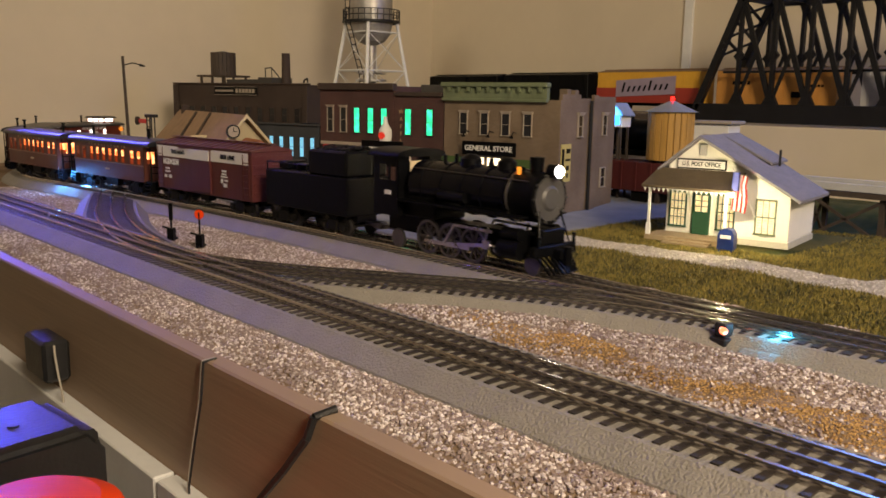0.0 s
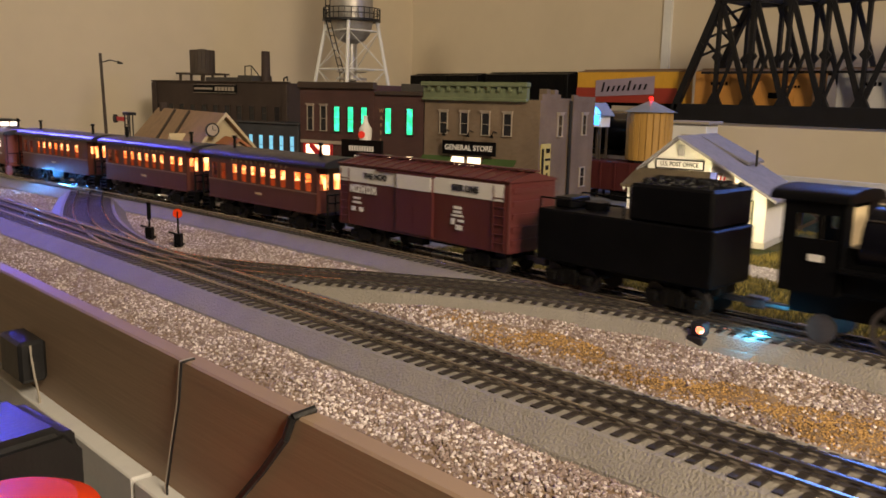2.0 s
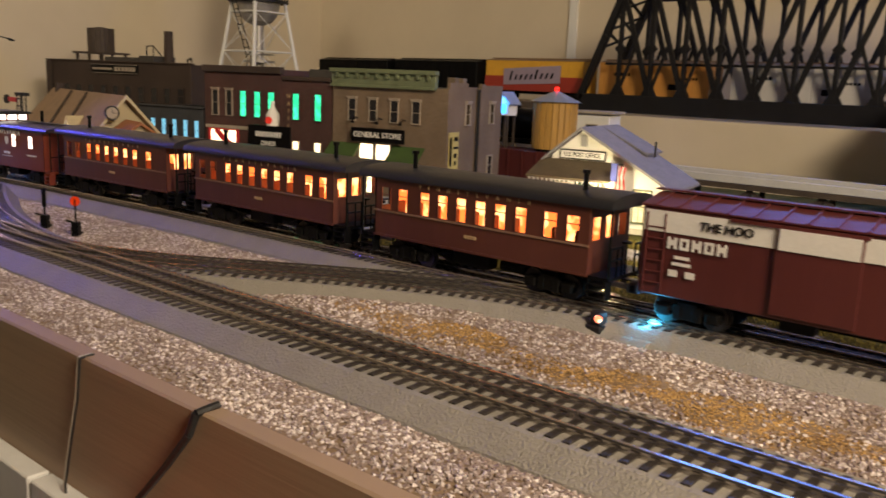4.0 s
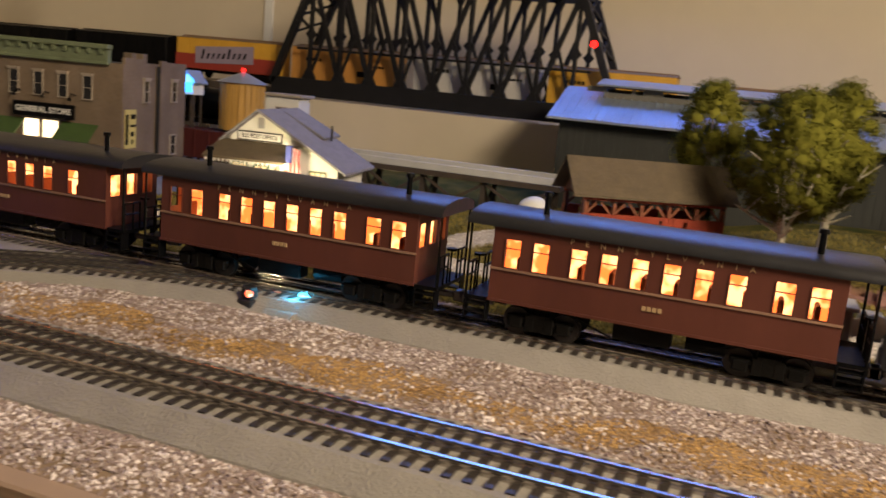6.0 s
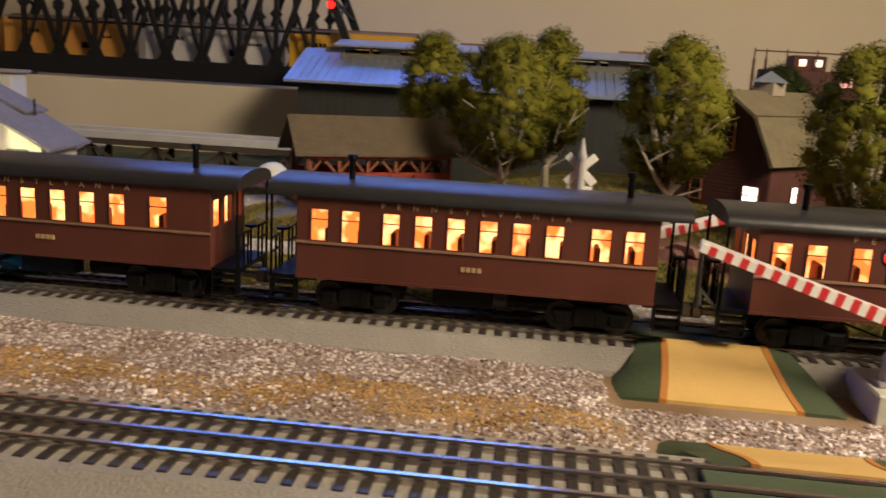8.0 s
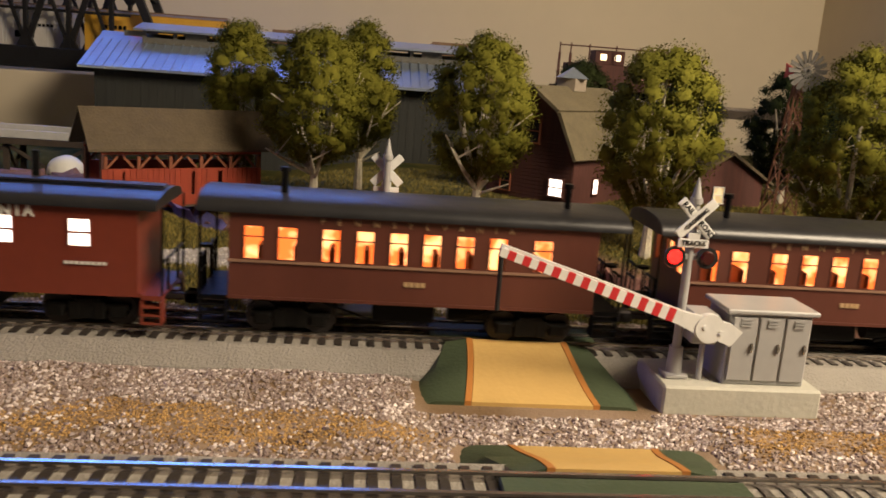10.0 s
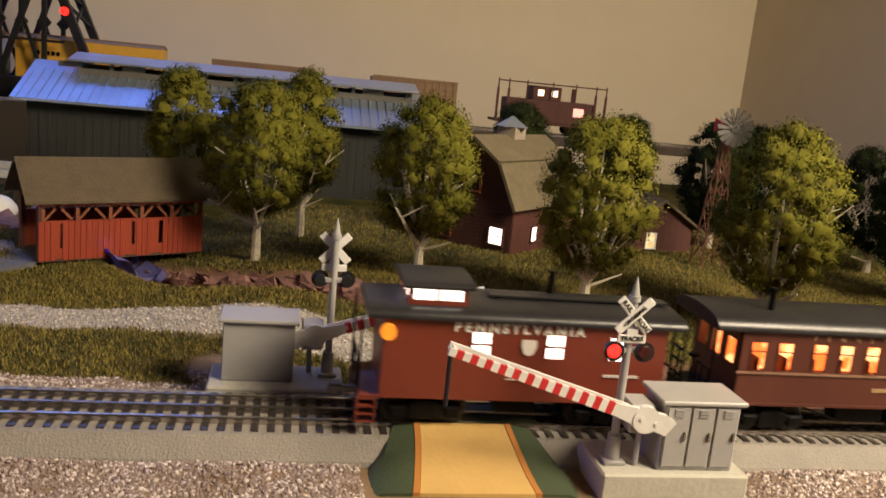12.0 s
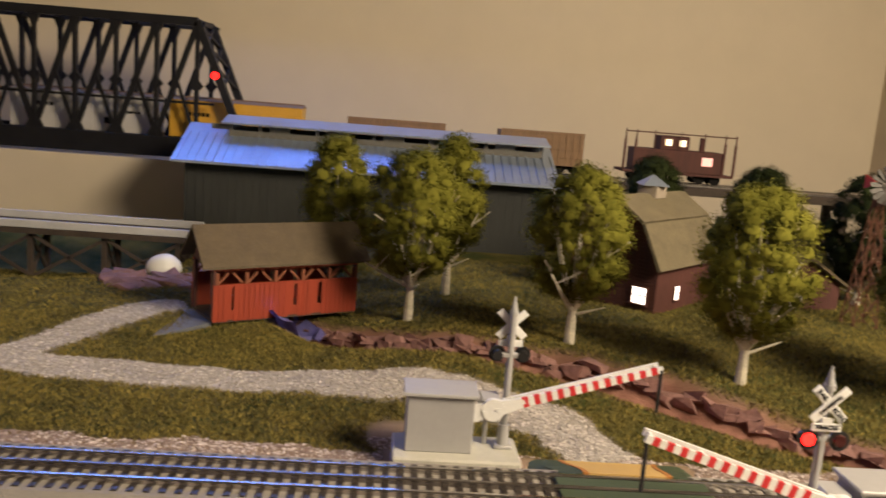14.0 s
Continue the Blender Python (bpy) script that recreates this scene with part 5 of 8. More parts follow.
def depot():
    b = thing("station_house", pose(0.63, 1.24, 0.001, 0, 0, -12), "small station house with tan shingle roof and clock", "building")
    y0, y1, c, ez, rz = -0.075, 0.30, 0.043, 0.066, 0.114
    bm = bm_new()
    prism(bm, [(0.0, 0.0), (0.086, 0.0), (0.086, ez), (c, rz), (0.0, ez)], y0, y1, "y")
    part("wall", bm, M_tan_wall, b)
    for s in (-1, 1):
        bm = bm_new()
        prism(bm, [(c, rz + 0.0065), (c + s * 0.062, ez - 0.016), (c + s * 0.062, ez - 0.0195), (c, rz + 0.002)], y0 - 0.016, y1 + 0.016, "y")
        roof = part("roof", bm, M_tan_roof, b)
        bm = bm_new()
        prism(bm, [(c, rz + 0.008), (c + s * 0.063, ez - 0.016), (c + s * 0.063, ez - 0.021), (c, rz + 0.002)], y0 - 0.0185, y0 - 0.0163, "y")
        part("bargeboard", bm, M_tan_wall, roof)
    for y in (0.06, 0.15):
        bm = bm_new()
        bar(bm, (c - 0.004, y + 0.03, rz + 0.005), (c - 0.061, y - 0.02, ez - 0.012), 0.0035, 0.003)
        part("valley_trim", bm, M_wood_d, roof)
    bm = bm_new()
    box(bm, c - 0.006, c + 0.006, y1 - 0.03, y1 - 0.018, rz - 0.006, rz + 0.016, 0.0006)
    part("chimney", bm, M_brick_brown, b)
    # a lit cross gable over the platform
    bm = bm_new()
    prism(bm, [(-0.012, 0.048), (-0.012, 0.052), (0.030, 0.052), (0.030, 0.048)], -0.030, 0.046, "y")
    part("platform_canopy", bm, M_tan_roof, b)
    bm = bm_new()
    prism(bm, [(-0.024, 0.052), (0.040, 0.052), (0.008, 0.086)], -0.014, 0.012, "x")
    bmesh.ops.transform(bm, matrix=Matrix.Translation((0, 0.008, 0)), verts=bm.verts)
    part("cross_gable", bm, M_tan_wall, b, "pale lit cross gable")
    # lower wing with an orange roof
    w0, w1 = -0.150, y0 - 0.0005
    bm = bm_new()
    prism(bm, [(0.0, 0.0), (0.08, 0.0), (0.08, 0.055), (0.04, 0.082), (0.0, 0.055)], w0, w1, "y")
    part("porch_wing", bm, M_tan_wall, b)
    for s in (-1, 1):
        bm = bm_new()
        prism(bm, [(0.04, 0.087), (0.04 + s * 0.052, 0.050), (0.04 + s * 0.052, 0.047), (0.04, 0.083)], w0 - 0.012, w1 - 0.019, "y")
        part("wing_roof", bm, M_orange_roof, b)
    bm = bm_new()
    cyl(bm, (0.020, y0 - 0.021, 0.096), (0.020, y0 - 0.024, 0.096), 0.0105, n=20)
    ck = part("clock", bm, M_iron, b, "round clock with a pale dial in the gable")
    bm = bm_new()
    cyl(bm, (0.020, y0 - 0.024, 0.096), (0.020, y0 - 0.0246, 0.096), 0.0082, n=20)
    part("dial", bm, M_stone, ck)
    bm = bm_new()
    box(bm, 0.0196, 0.0204, y0 - 0.0252, y0 - 0.0246, 0.096, 0.1025)
    box(bm, 0.020, 0.0255, y0 - 0.0252, y0 - 0.0246, 0.0956, 0.0964)
    part("clock_pointer", bm, M_black, ck)
    bm = bm_new()
    cyl(bm, (0.020, y0 - 0.001, 0.096), (0.020, y0 - 0.021, 0.096), 0.002, n=8)
    part("clock_bracket", bm, M_iron, ck)
    bm = bm_new()
    cyl(bm, (-0.018, 0.004, 0.047), (-0.018, 0.004, 0.0435), 0.0025, 0.004, n=10)
    part("platform_lamp", bm, M_lamp_warm, b, "glowing lamp under the canopy")
    for y in (0.09, 0.17, 0.24):
        window(b, (0.0, y), 180, 0.016, 0.020, 0.044, M_warm_win, M_wood_d)


M_tan_wall = mat("cream_siding", (0.50, 0.42, 0.27), 0.65, var=0.08, scale=40)
M_tan_roof = mat("tan_shingle", (0.30, 0.20, 0.12), 0.8, var=0.2, scale=60, bump=0.4)
M_orange_roof = mat("orange_shingle", (0.33, 0.13, 0.05), 0.8, var=0.2, scale=60, bump=0.4)


def water_tower():
    b = thing("water_tower", pose(1.22, 1.565, 0.0), "tall silver municipal water tower on white legs", "water tower")
    U = 0.032  # height of the tank above a plain base
    R = 0.048
    bm = bm_new()
    prof = [(0.012, 0.235), (0.03, 0.243), (0.042, 0.258), (R, 0.28), (R, 0.42), (0.03, 0.445), (0.0, 0.47)]
    for (r0, z0), (r1, z1) in zip(prof, prof[1:]):
        cyl(bm, (0, 0, z0), (0, 0, z1), max(r0, 0.0005), max(r1, 0.0005), n=32, cap=False)
    bmesh.ops.translate(bm, vec=(0, 0, U), verts=bm.verts)
    part("tank", bm, M_silver, b, "weathered silver tank", smooth=True)
    bm = bm_new()
    for i in range(28):
        a0, a1 = 2 * math.pi * i / 28, 2 * math.pi * (i + 1) / 28
        for z in (0.288, 0.300, 0.312):
            cyl(bm, (0.064 * math.cos(a0), 0.064 * math.sin(a0), z), (0.064 * math.cos(a1), 0.064 * math.sin(a1), z), 0.0012, n=5)
        cyl(bm, (0.064 * math.cos(a0), 0.064 * math.sin(a0), 0.286), (0.064 * math.cos(a0), 0.064 * math.sin(a0), 0.312), 0.0011, n=5)
    cyl(bm, (0, 0, 0.284), (0, 0, 0.287), 0.066, n=32)
    bmesh.ops.translate(bm, vec=(0, 0, U), verts=bm.verts)
    part("walkway", bm, M_iron, b)
    for i in range(4):
        a = math.pi / 4 + math.pi / 2 * i
        bm = bm_new()
        cyl(bm, (0.118 * math.cos(a), 0.118 * math.sin(a), 0.0), (0.058 * math.cos(a), 0.058 * math.sin(a), 0.285 + U), 0.0045, 0.004, n=10)
        part("leg", bm, M_white, b)
        a2 = a + math.pi / 2
        bm = bm_new()
        for z0, z1 in ((0.03, 0.12), (0.12, 0.21), (0.21, 0.295)):
            r0, r1 = 0.118 - 0.060 * z0 / 0.317, 0.118 - 0.060 * z1 / 0.317
            cyl(bm, (r0 * math.cos(a), r0 * math.sin(a), z0), (r1 * math.cos(a2), r1 * math.sin(a2), z1), 0.0009, n=5)
            cyl(bm, (r0 * math.cos(a2), r0 * math.sin(a2), z0), (r1 * math.cos(a), r1 * math.sin(a), z1), 0.0009, n=5)
            cyl(bm, (r1 * math.cos(a2), r1 * math.sin(a2), z1), (r1 * math.cos(a), r1 * math.sin(a), z1), 0.002, n=6)
        part("brace", bm, M_white, b)
    bm = bm_new()
    cyl(bm, (0, 0, 0), (0, 0, 0.24 + U), 0.011, n=14)
    part("riser_pipe", bm, M_silver, b, smooth=True)
    bm = bm_new()
    for y in (-0.008, 0.008):
        tube(bm, [(-0.028, y, 0.0), (-0.028, y, 0.20), (-0.067, y, 0.317), (-0.067, y, 0.45)], 0.0013, 5)
    for k in range(28):
        z = 0.01 + k * 0.016
        x = -0.028 if z < 0.2 else (-0.028 - 0.039 * (z - 0.2) / 0.117 if z < 0.317 else -0.067)
        cyl(bm, (x, -0.008, z), (x, 0.008, z), 0.001, n=5)
    part("ladder", bm, M_iron, b)
    bm = bm_new()
    for k in range(10):
        a0, a1 = 2 * math.pi * k / 10, 2 * math.pi * (k + 1) / 10
        for z in (0.19, 0.204):
            cyl(bm, (0.034 * math.cos(a0), 0.034 * math.sin(a0), z), (0.034 * math.cos(a1), 0.034 * math.sin(a1), z), 0.0012, n=5)
    cyl(bm, (0, 0, 0.186), (0, 0, 0.189), 0.035, n=20)
    part("lower_walkway", bm, M_silver, b)


def post_office():
    b = thing("post_office", pose(0.8166, 0.5138, 0.004, 0, 0, 10) @ Matrix.Diagonal((0.82, 0.83, 1.0, 1)), "small white clapboard post office with lit porch", "building")
    # local x: away from the front, local -y: along the front
    W1, W2, D = 0.095, 0.158, 0.115
    RZ, EZ, SZ = 0.109, 0.080, 0.054
    bm = bm_new()
    prism(bm, [(0.0, 0.006), (0.0, EZ), (-0.042, RZ), (-W2, SZ), (-W2, 0.006)], 0.0, D, "x")
    wall = part("wall", bm, M_clap, b)
    bm = bm_new()
    box(bm, -0.002, D + 0.002, -W2 - 0.002, 0.002, 0, 0.0065)
    part("foundation", bm, M_concrete, b)
    for k in range(26):
        z = 0.009 + 0.0028 * k
        y1 = -W2 if z < SZ else -W2 + (z - SZ) / (RZ - SZ) * (W2 - 0.042)
        bm = bm_new()
        prism(bm, [(-0.0002, z), (-0.0011, z), (-0.0002, z + 0.0027)], y1, -0.002 if z < EZ else -0.042 * (z - EZ) / (RZ - EZ), "y")
        if z < SZ - 0.004:
            prism(bm, [(-W2 - 0.0002, z), (-W2 - 0.0011, z), (-W2 - 0.0002, z + 0.0027)], 0, D, "x")
        part("clapboard", bm, M_clap, wall)
    sl = (RZ - EZ) / 0.042
    bm = bm_new()
    prism(bm, [(-0.042, RZ + 0.004), (0.012, EZ - 0.012 * sl + 0.004), (0.012, EZ - 0.012 * sl + 0.001), (-0.042, RZ + 0.001)], -0.010, D + 0.022, "x")
    part("roof", bm, M_shingle, b)
    s2 = (RZ - SZ) / (W2 - 0.042)
    bm = bm_new()
    prism(bm, [(-0.042, RZ + 0.004), (-0.042, RZ + 0.001), (-W2 - 0.014, SZ - 0.014 * s2 + 0.001), (-W2 - 0.014, SZ - 0.014 * s2 + 0.004)], -0.010, D + 0.018, "x")
    part("roof", bm, M_shingle, b, "long grey shingle roof slope")
    bm = bm_new()
    prism(bm, [(-0.042, RZ + 0.0042), (-0.042, RZ + 0.002), (-0.112, RZ - 0.070 * s2 + 0.006), (-0.112, RZ - 0.070 * s2 + 0.0085)], 0.070, D + 0.030, "x")
    part("upper_roof", bm, M_shingle, b)
    # porch
    bm = bm_new()
    box(bm, -0.047, 0, -0.098, 0.010, 0, 0.006, 0.0008)
    for k in range(2):
        box(bm, -0.055 - 0.008 * k, -0.047, -0.080, -0.02, 0, 0.004 - 0.002 * k, 0.0004)
    part("porch_floor", bm, M_wood_floor, b)
    bm = bm_new()
    prism(bm, [(0.0, 0.076), (-0.054, 0.060), (-0.054, 0.0575), (0.0, 0.0725)], -0.102, 0.014, "y")
    porch = part("porch_roof", bm, M_brown_roof, b)
    for k in range(18):
        bm = bm_new()
        y = -0.098 + k * 0.0062
        prism(bm, [(y, 0.0575), (y + 0.0046, 0.0575), (y + 0.0023, 0.0535)], -0.0525, -0.0515, "x")
        part("scallop", bm, M_white, porch)
    for y in (0.006, -0.094):
        bm = bm_new()
        box(bm, -0.0455, -0.0425, y - 0.0015, y + 0.0015, 0.006, 0.059)
        box(bm, -0.0465, -0.0415, y - 0.0025, y + 0.0025, 0.006, 0.018)
        part("porch_post", bm, M_white, b)
    for y, w in ((-0.016, 0.020), (-0.080, 0.020)):
        w0 = window(b, (0, y), 180, w, 0.014, 0.050, M_po_win, M_green_door)
        bm = bm_new()
        for k in (-1, 0, 1):
            box(bm, -0.0018, -0.0009, y + k * w / 4 - 0.0004, y + k * w / 4 + 0.0004, 0.014, 0.050)
        for k in (1, 3):
            box(bm, -0.0018, -0.0009, y - w / 2, y + w / 2, 0.014 + 0.009 * k - 0.0004, 0.014 + 0.009 * k + 0.0004)
        part("muntins", bm, M_green_door, w0)
    bm = bm_new()
    box(bm, -0.0035, 0, -0.060, -0.036, 0.006, 0.052, 0.0006)
    door = part("door", bm, M_green_door, b, "dark green front door")
    for k in range(2):
        for j in range(3):
            bm = bm_new()
            box(bm, -0.0042, -0.0035, -0.0565 + 0.009 * k, -0.0495 + 0.009 * k, 0.031 + 0.0062 * j, 0.0362 + 0.0062 * j)
            part("door_pane", bm, M_po_win, door)
    w1 = window(b, (0, -0.130), 180, 0.022, 0.014, 0.048, M_po_win, M_green_trim)
    bm = bm_new()
    for k in (-1, 1):
        box(bm, -0.0018, -0.0009, -0.130 + k * 0.0037 - 0.0004, -0.130 + k * 0.0037 + 0.0004, 0.014, 0.048)
    part("muntins", bm, M_green_trim, w1)
    # gable sign and vent
    bm = bm_new()
    box(bm, -0.003, -0.001, -0.077, -0.012, 0.0765, 0.0875, 0.0004)
    sign = part("sign", bm, M_black, b, "framed post office sign")
    bm = bm_new()
    box(bm, -0.0036, -0.003, -0.0755, -0.0135, 0.078, 0.086)
    part("sign_face", bm, M_white, sign)
    text_mesh("lettering", "U.S. POST OFFICE", 0.0066, M_black, sign, pose(-0.0038, -0.0445, 0.082, 90, 0, -90), bold=0.0001)
    bm = bm_new()
    box(bm, -0.0025, -0.001, -0.050, -0.041, 0.0915, 0.1035, 0.0004)
    for k in range(5):
        box(bm, -0.0032, -0.0025, -0.0495, -0.0415, 0.0925 + 0.0021 * k, 0.0937 + 0.0021 * k)
    part("gable_vent", bm, M_grey, b)
    bm = bm_new()
    cyl(bm, (0.085, -0.118, 0.08), (0.085, -0.118, 0.098), 0.0016, n=8)
    part("vent_pipe", bm, M_iron, b)
    # porch lamp
    bm = bm_new()
    cyl(bm, (-0.046, -0.100, 0.0535), (-0.046, -0.100, 0.058), 0.003, n=10)
    part("porch_lamp", bm, M_lamp_warm, b, "glowing porch lamp")
    # flag on a slanted staff
    bm = bm_new()
    cyl(bm, (-0.001, -0.118, 0.03), (-0.048, -0.100, 0.082), 0.0009, n=6)
    part("flag_staff", bm, M_white, b)
    for k in range(7):
        bm = bm_new()
        u0, u1 = k / 7, (k + 1) / 7
        q = []
        for u in (u0, u1):
            for v in range(5):
                z = 0.078 - 0.038 * v / 4 - 0.004 * u
                q.append(bm.verts.new((-0.045 + 0.012 * u + 0.002 * math.sin(v * 1.5 + u * 3), -0.101 - 0.014 * u + 0.001 * math.sin(v * 2), z)))
        for v in range(4):
            bm.faces.new((q[v], q[v + 1], q[v + 6], q[v + 5]))
        bmesh.ops.solidify(bm, geom=list(bm.faces), thickness=0.0004)
        part("flag_stripe", bm, M_flag_r if k % 2 == 0 else M_flag_w, b, "hanging striped flag" if k == 0 else "")
    bm = bm_new()
    box(bm, -0.0475, -0.043, -0.108, -0.100, 0.060, 0.079, 0.0004)
    part("flag_canton", bm, M_flag_b, b)


M_wood_floor = mat("porch_boards", (0.28, 0.21, 0.13), 0.7, var=0.25, scale=40, stretch=(6, 0.5, 1))


def mail_box():
    b = thing("mail_box", pose(0.778, 0.418, 0.004, 0, 0, 15), "small blue street mail box", "mail box")
    bm = bm_new()
    prism(bm, [(-0.008, 0.003), (0.008, 0.003), (0.008, 0.018), (0.0055, 0.0225), (0, 0.024), (-0.0055, 0.0225), (-0.008, 0.018)], -0.007, 0.007, "x")
    part("body", bm, M_blue_box, b)
    for x in (-0.005, 0.005):
        for y in (-0.006, 0.006):
            bm = bm_new()
            box(bm, x - 0.001, x + 0.001, y - 0.001, y + 0.001, 0, 0.003)
            part("leg", bm, M_blue_box, b)
    bm = bm_new()
    box(bm, -0.008, -0.007, -0.005, 0.005, 0.014, 0.0175)
    part("flap", bm, M_white, b)


general_store()
diner_block()
plain_block("corner_shop", pose(0.750, 1.094, 0.001, 0, 0, 13.6), (0.12, 0.13, 0.098), M_brick_grey, "grey two-storey corner shop with cyan lit windows",
            [(0.012 + 0.022 * i, 0.056, 0.086, 0.009, M_cyan_win) for i in range(6)] + [(0.02 + 0.03 * i, 0.014, 0.040, 0.014, M_dark_glass) for i in range(4)], M_cyan_win, trim=M_brick_grey)
plain_block("brick_factory", pose(0.931, 1.390, 0.001, 0, 0, 13.6), (0.16, 0.392, 0.165), M_brick_brown, "dark brown brick factory with roof tank and flue",
            [(0.03 + 0.034 * i, 0.098, 0.125, 0.014, M_dark_glass) for i in range(11)] + [(0.03 + 0.034 * i, 0.04, 0.07, 0.014, M_dark_glass) for i in range(11)], M_dark_glass, trim=M_brick_brown, extras=factory_extras)
depot()
water_tower()
post_office()
mail_box()


# ---- upper level: shelf, truss bridge and standing cars ----
UX, UZ = 1.455, 0.132


def upper_level():
    for y0, y1 in ((-1.04, 0.185), (0.835, 1.94)):
        simple("shelf_deck", Matrix(), M_wood_d, "dark raised deck carrying the upper track", "shelf", lambda bm: box(bm, UX - 0.04, UX + 0.045, y0, y1, UZ - 0.018, UZ - 0.004, 0.001))
        y = y0 + 0.05
        while y < y1:
            def leg(bm):
                for x in (UX - 0.03, UX + 0.03):
                    box(bm, x - 0.006, x + 0.006, y - 0.006, y + 0.006, 0, UZ - 0.018)
                box(bm, UX - 0.036, UX + 0.036, y - 0.004, y + 0.004, UZ - 0.03, UZ - 0.018)
            simple("trestle_bent", Matrix(), M_wood_d, "dark timber bent under the raised deck", "trestle bent", leg, group="bents of the raised deck")
            y += 0.16
    for off in (-0.0159, 0.0159, 0.0):
        bm = bm_new()
        box(bm, UX + off - 0.001, UX + off + 0.001, -1.04, 1.94, UZ - 0.004, UZ)
        tagged(part("upper_rail", bm, M_rail), "steel rail of the raised track", "rail", kind="structure")


def truss_bridge():
    b = thing("truss_bridge", pose(UX, 0.18, 0), "large black steel through-truss railway bridge", "bridge")
    Y, T0, T1 = 0.655, 0.150, 0.330
    n = 9
    ys = [0.0] + [0.078 + (Y - 0.156) * i / (n - 1) for i in range(n)] + [Y]
    for x in (-0.052, 0.052):
        bm = bm_new()
        box(bm, x - 0.006, x + 0.006, 0, Y, 0.118, T0, 0.001)
        part("girder", bm, M_iron, b)
        bm = bm_new()
        bar(bm, (x, ys[1], T1), (x, ys[-2], T1), 0.012, 0.013)
        part("top_chord", bm, M_iron, b)
        bm = bm_new()
        bar(bm, (x, 0.18, 0.205), (x, Y - 0.18, 0.205), 0.003, 0.004)
        bar(bm, (x, 0.05, 0.205), (x, Y - 0.05, 0.205), 0.003, 0.004)
        part("waist_rail", bm, M_iron, b)
        for a, c in ((0, 1), (-1, -2)):
            bm = bm_new()
            bar(bm, (x, ys[a], T0 - 0.01), (x, ys[c], T1), 0.012, 0.012)
            part("end_post", bm, M_iron, b)
        for i in range(1, n + 1):
            bm = bm_new()
            bar(bm, (x, ys[i], T0 - 0.005), (x, ys[i], T1), 0.006, 0.008 if i % 2 else 0.010)
            part("vertical", bm, M_iron, b)
            bm = bm_new()
            prism(bm, [(ys[i] - 0.014, T0), (ys[i] + 0.014, T0), (ys[i] + 0.004, T0 + 0.02), (ys[i] - 0.004, T0 + 0.02)], x - 0.0035, x + 0.0035, "x")
            part("gusset", bm, M_iron, b)
            bm = bm_new()
            prism(bm, [(ys[i] - 0.012, T1), (ys[i] + 0.012, T1), (ys[i] + 0.004, T1 - 0.02), (ys[i] - 0.004, T1 - 0.02)], x - 0.0035, x + 0.0035, "x")
            part("gusset", bm, M_iron, b)
            bm = bm_new()
            zm = 0.5 * (T0 + T1) - 0.008
            prism(bm, [(ys[i] - 0.010, zm), (ys[i], zm + 0.012), (ys[i] + 0.010, zm), (ys[i], zm - 0.012)], x - 0.003, x + 0.003, "x")
            part("gusset", bm, M_iron, b)
        for i in range(1, n):
            left = i < (n + 1) / 2
            bm = bm_new()
            za, zb2 = (T1, T0) if left else (T0, T1)
            bar(bm, (x, ys[i], za), (x, ys[i + 1], zb2), 0.005, 0.0085)
            zm = 0.5 * (T0 + T1) - 0.008
            bar(bm, (x, ys[i] if left else ys[i + 1], T0), (x, (ys[i] + ys[i + 1]) / 2, (T0 + T1) / 2), 0.004, 0.005)
            part("diagonal", bm, M_iron, b)
    for i in range(1, n + 1):
        bm = bm_new()
        bar(bm, (-0.052, ys[i], T1), (0.052, ys[i], T1), 0.006, 0.008)
        if i < n:
            bar(bm, (-0.052, ys[i], T1), (0.052, ys[i + 1], T1), 0.003, 0.003)
            bar(bm, (0.052, ys[i], T1), (-0.052, ys[i + 1], T1), 0.003, 0.003)
        part("top_lateral", bm, M_iron, b)
    for s, y0, y1 in ((1, ys[0], ys[1]), (-1, ys[-1], ys[-2])):
        for k in range(3):
            f0, f1 = 0.45 + 0.18 * k, 0.63 + 0.18 * k
            for e in (-0.052, 0.052):
                bm = bm_new()
                bar(bm, (e, y0 + (y1 - y0) * f0, T0 + (T1 - T0) * f0), (-e, y0 + (y1 - y0) * f1, T0 + (T1 - T0) * f1), 0.004, 0.004)
                part("portal_brace", bm, M_iron, b)
        bm = bm_new()
        cyl(bm, (-0.052 - 0.009, y0 + (y1 - y0) * 0.62, 0.250), (-0.052 - 0.0055, y0 + (y1 - y0) * 0.62, 0.250), 0.006, n=12)
        if s == 1:
            part("signal_lamp", bm, M_red_glow, b, "red glowing lamp on the end post")
        else:
            part("signal_lamp", bm, M_iron, b)
    bm = bm_new()
    box(bm, -0.046, 0.046, 0, Y, 0.118, 0.126)
    for k in range(40):
        box(bm, -0.03, 0.03, 0.008 + k * 0.0162, 0.014 + k * 0.0162, 0.126, 0.128)
    part("deck", bm, M_iron, b)
    for y in (0.012, Y - 0.012):
        bm = bm_new()
        box(bm, -0.055, 0.055, y - 0.02, y + 0.02, 0.0, 0.118, 0.002)
        part("pier", bm, M_concrete, b)


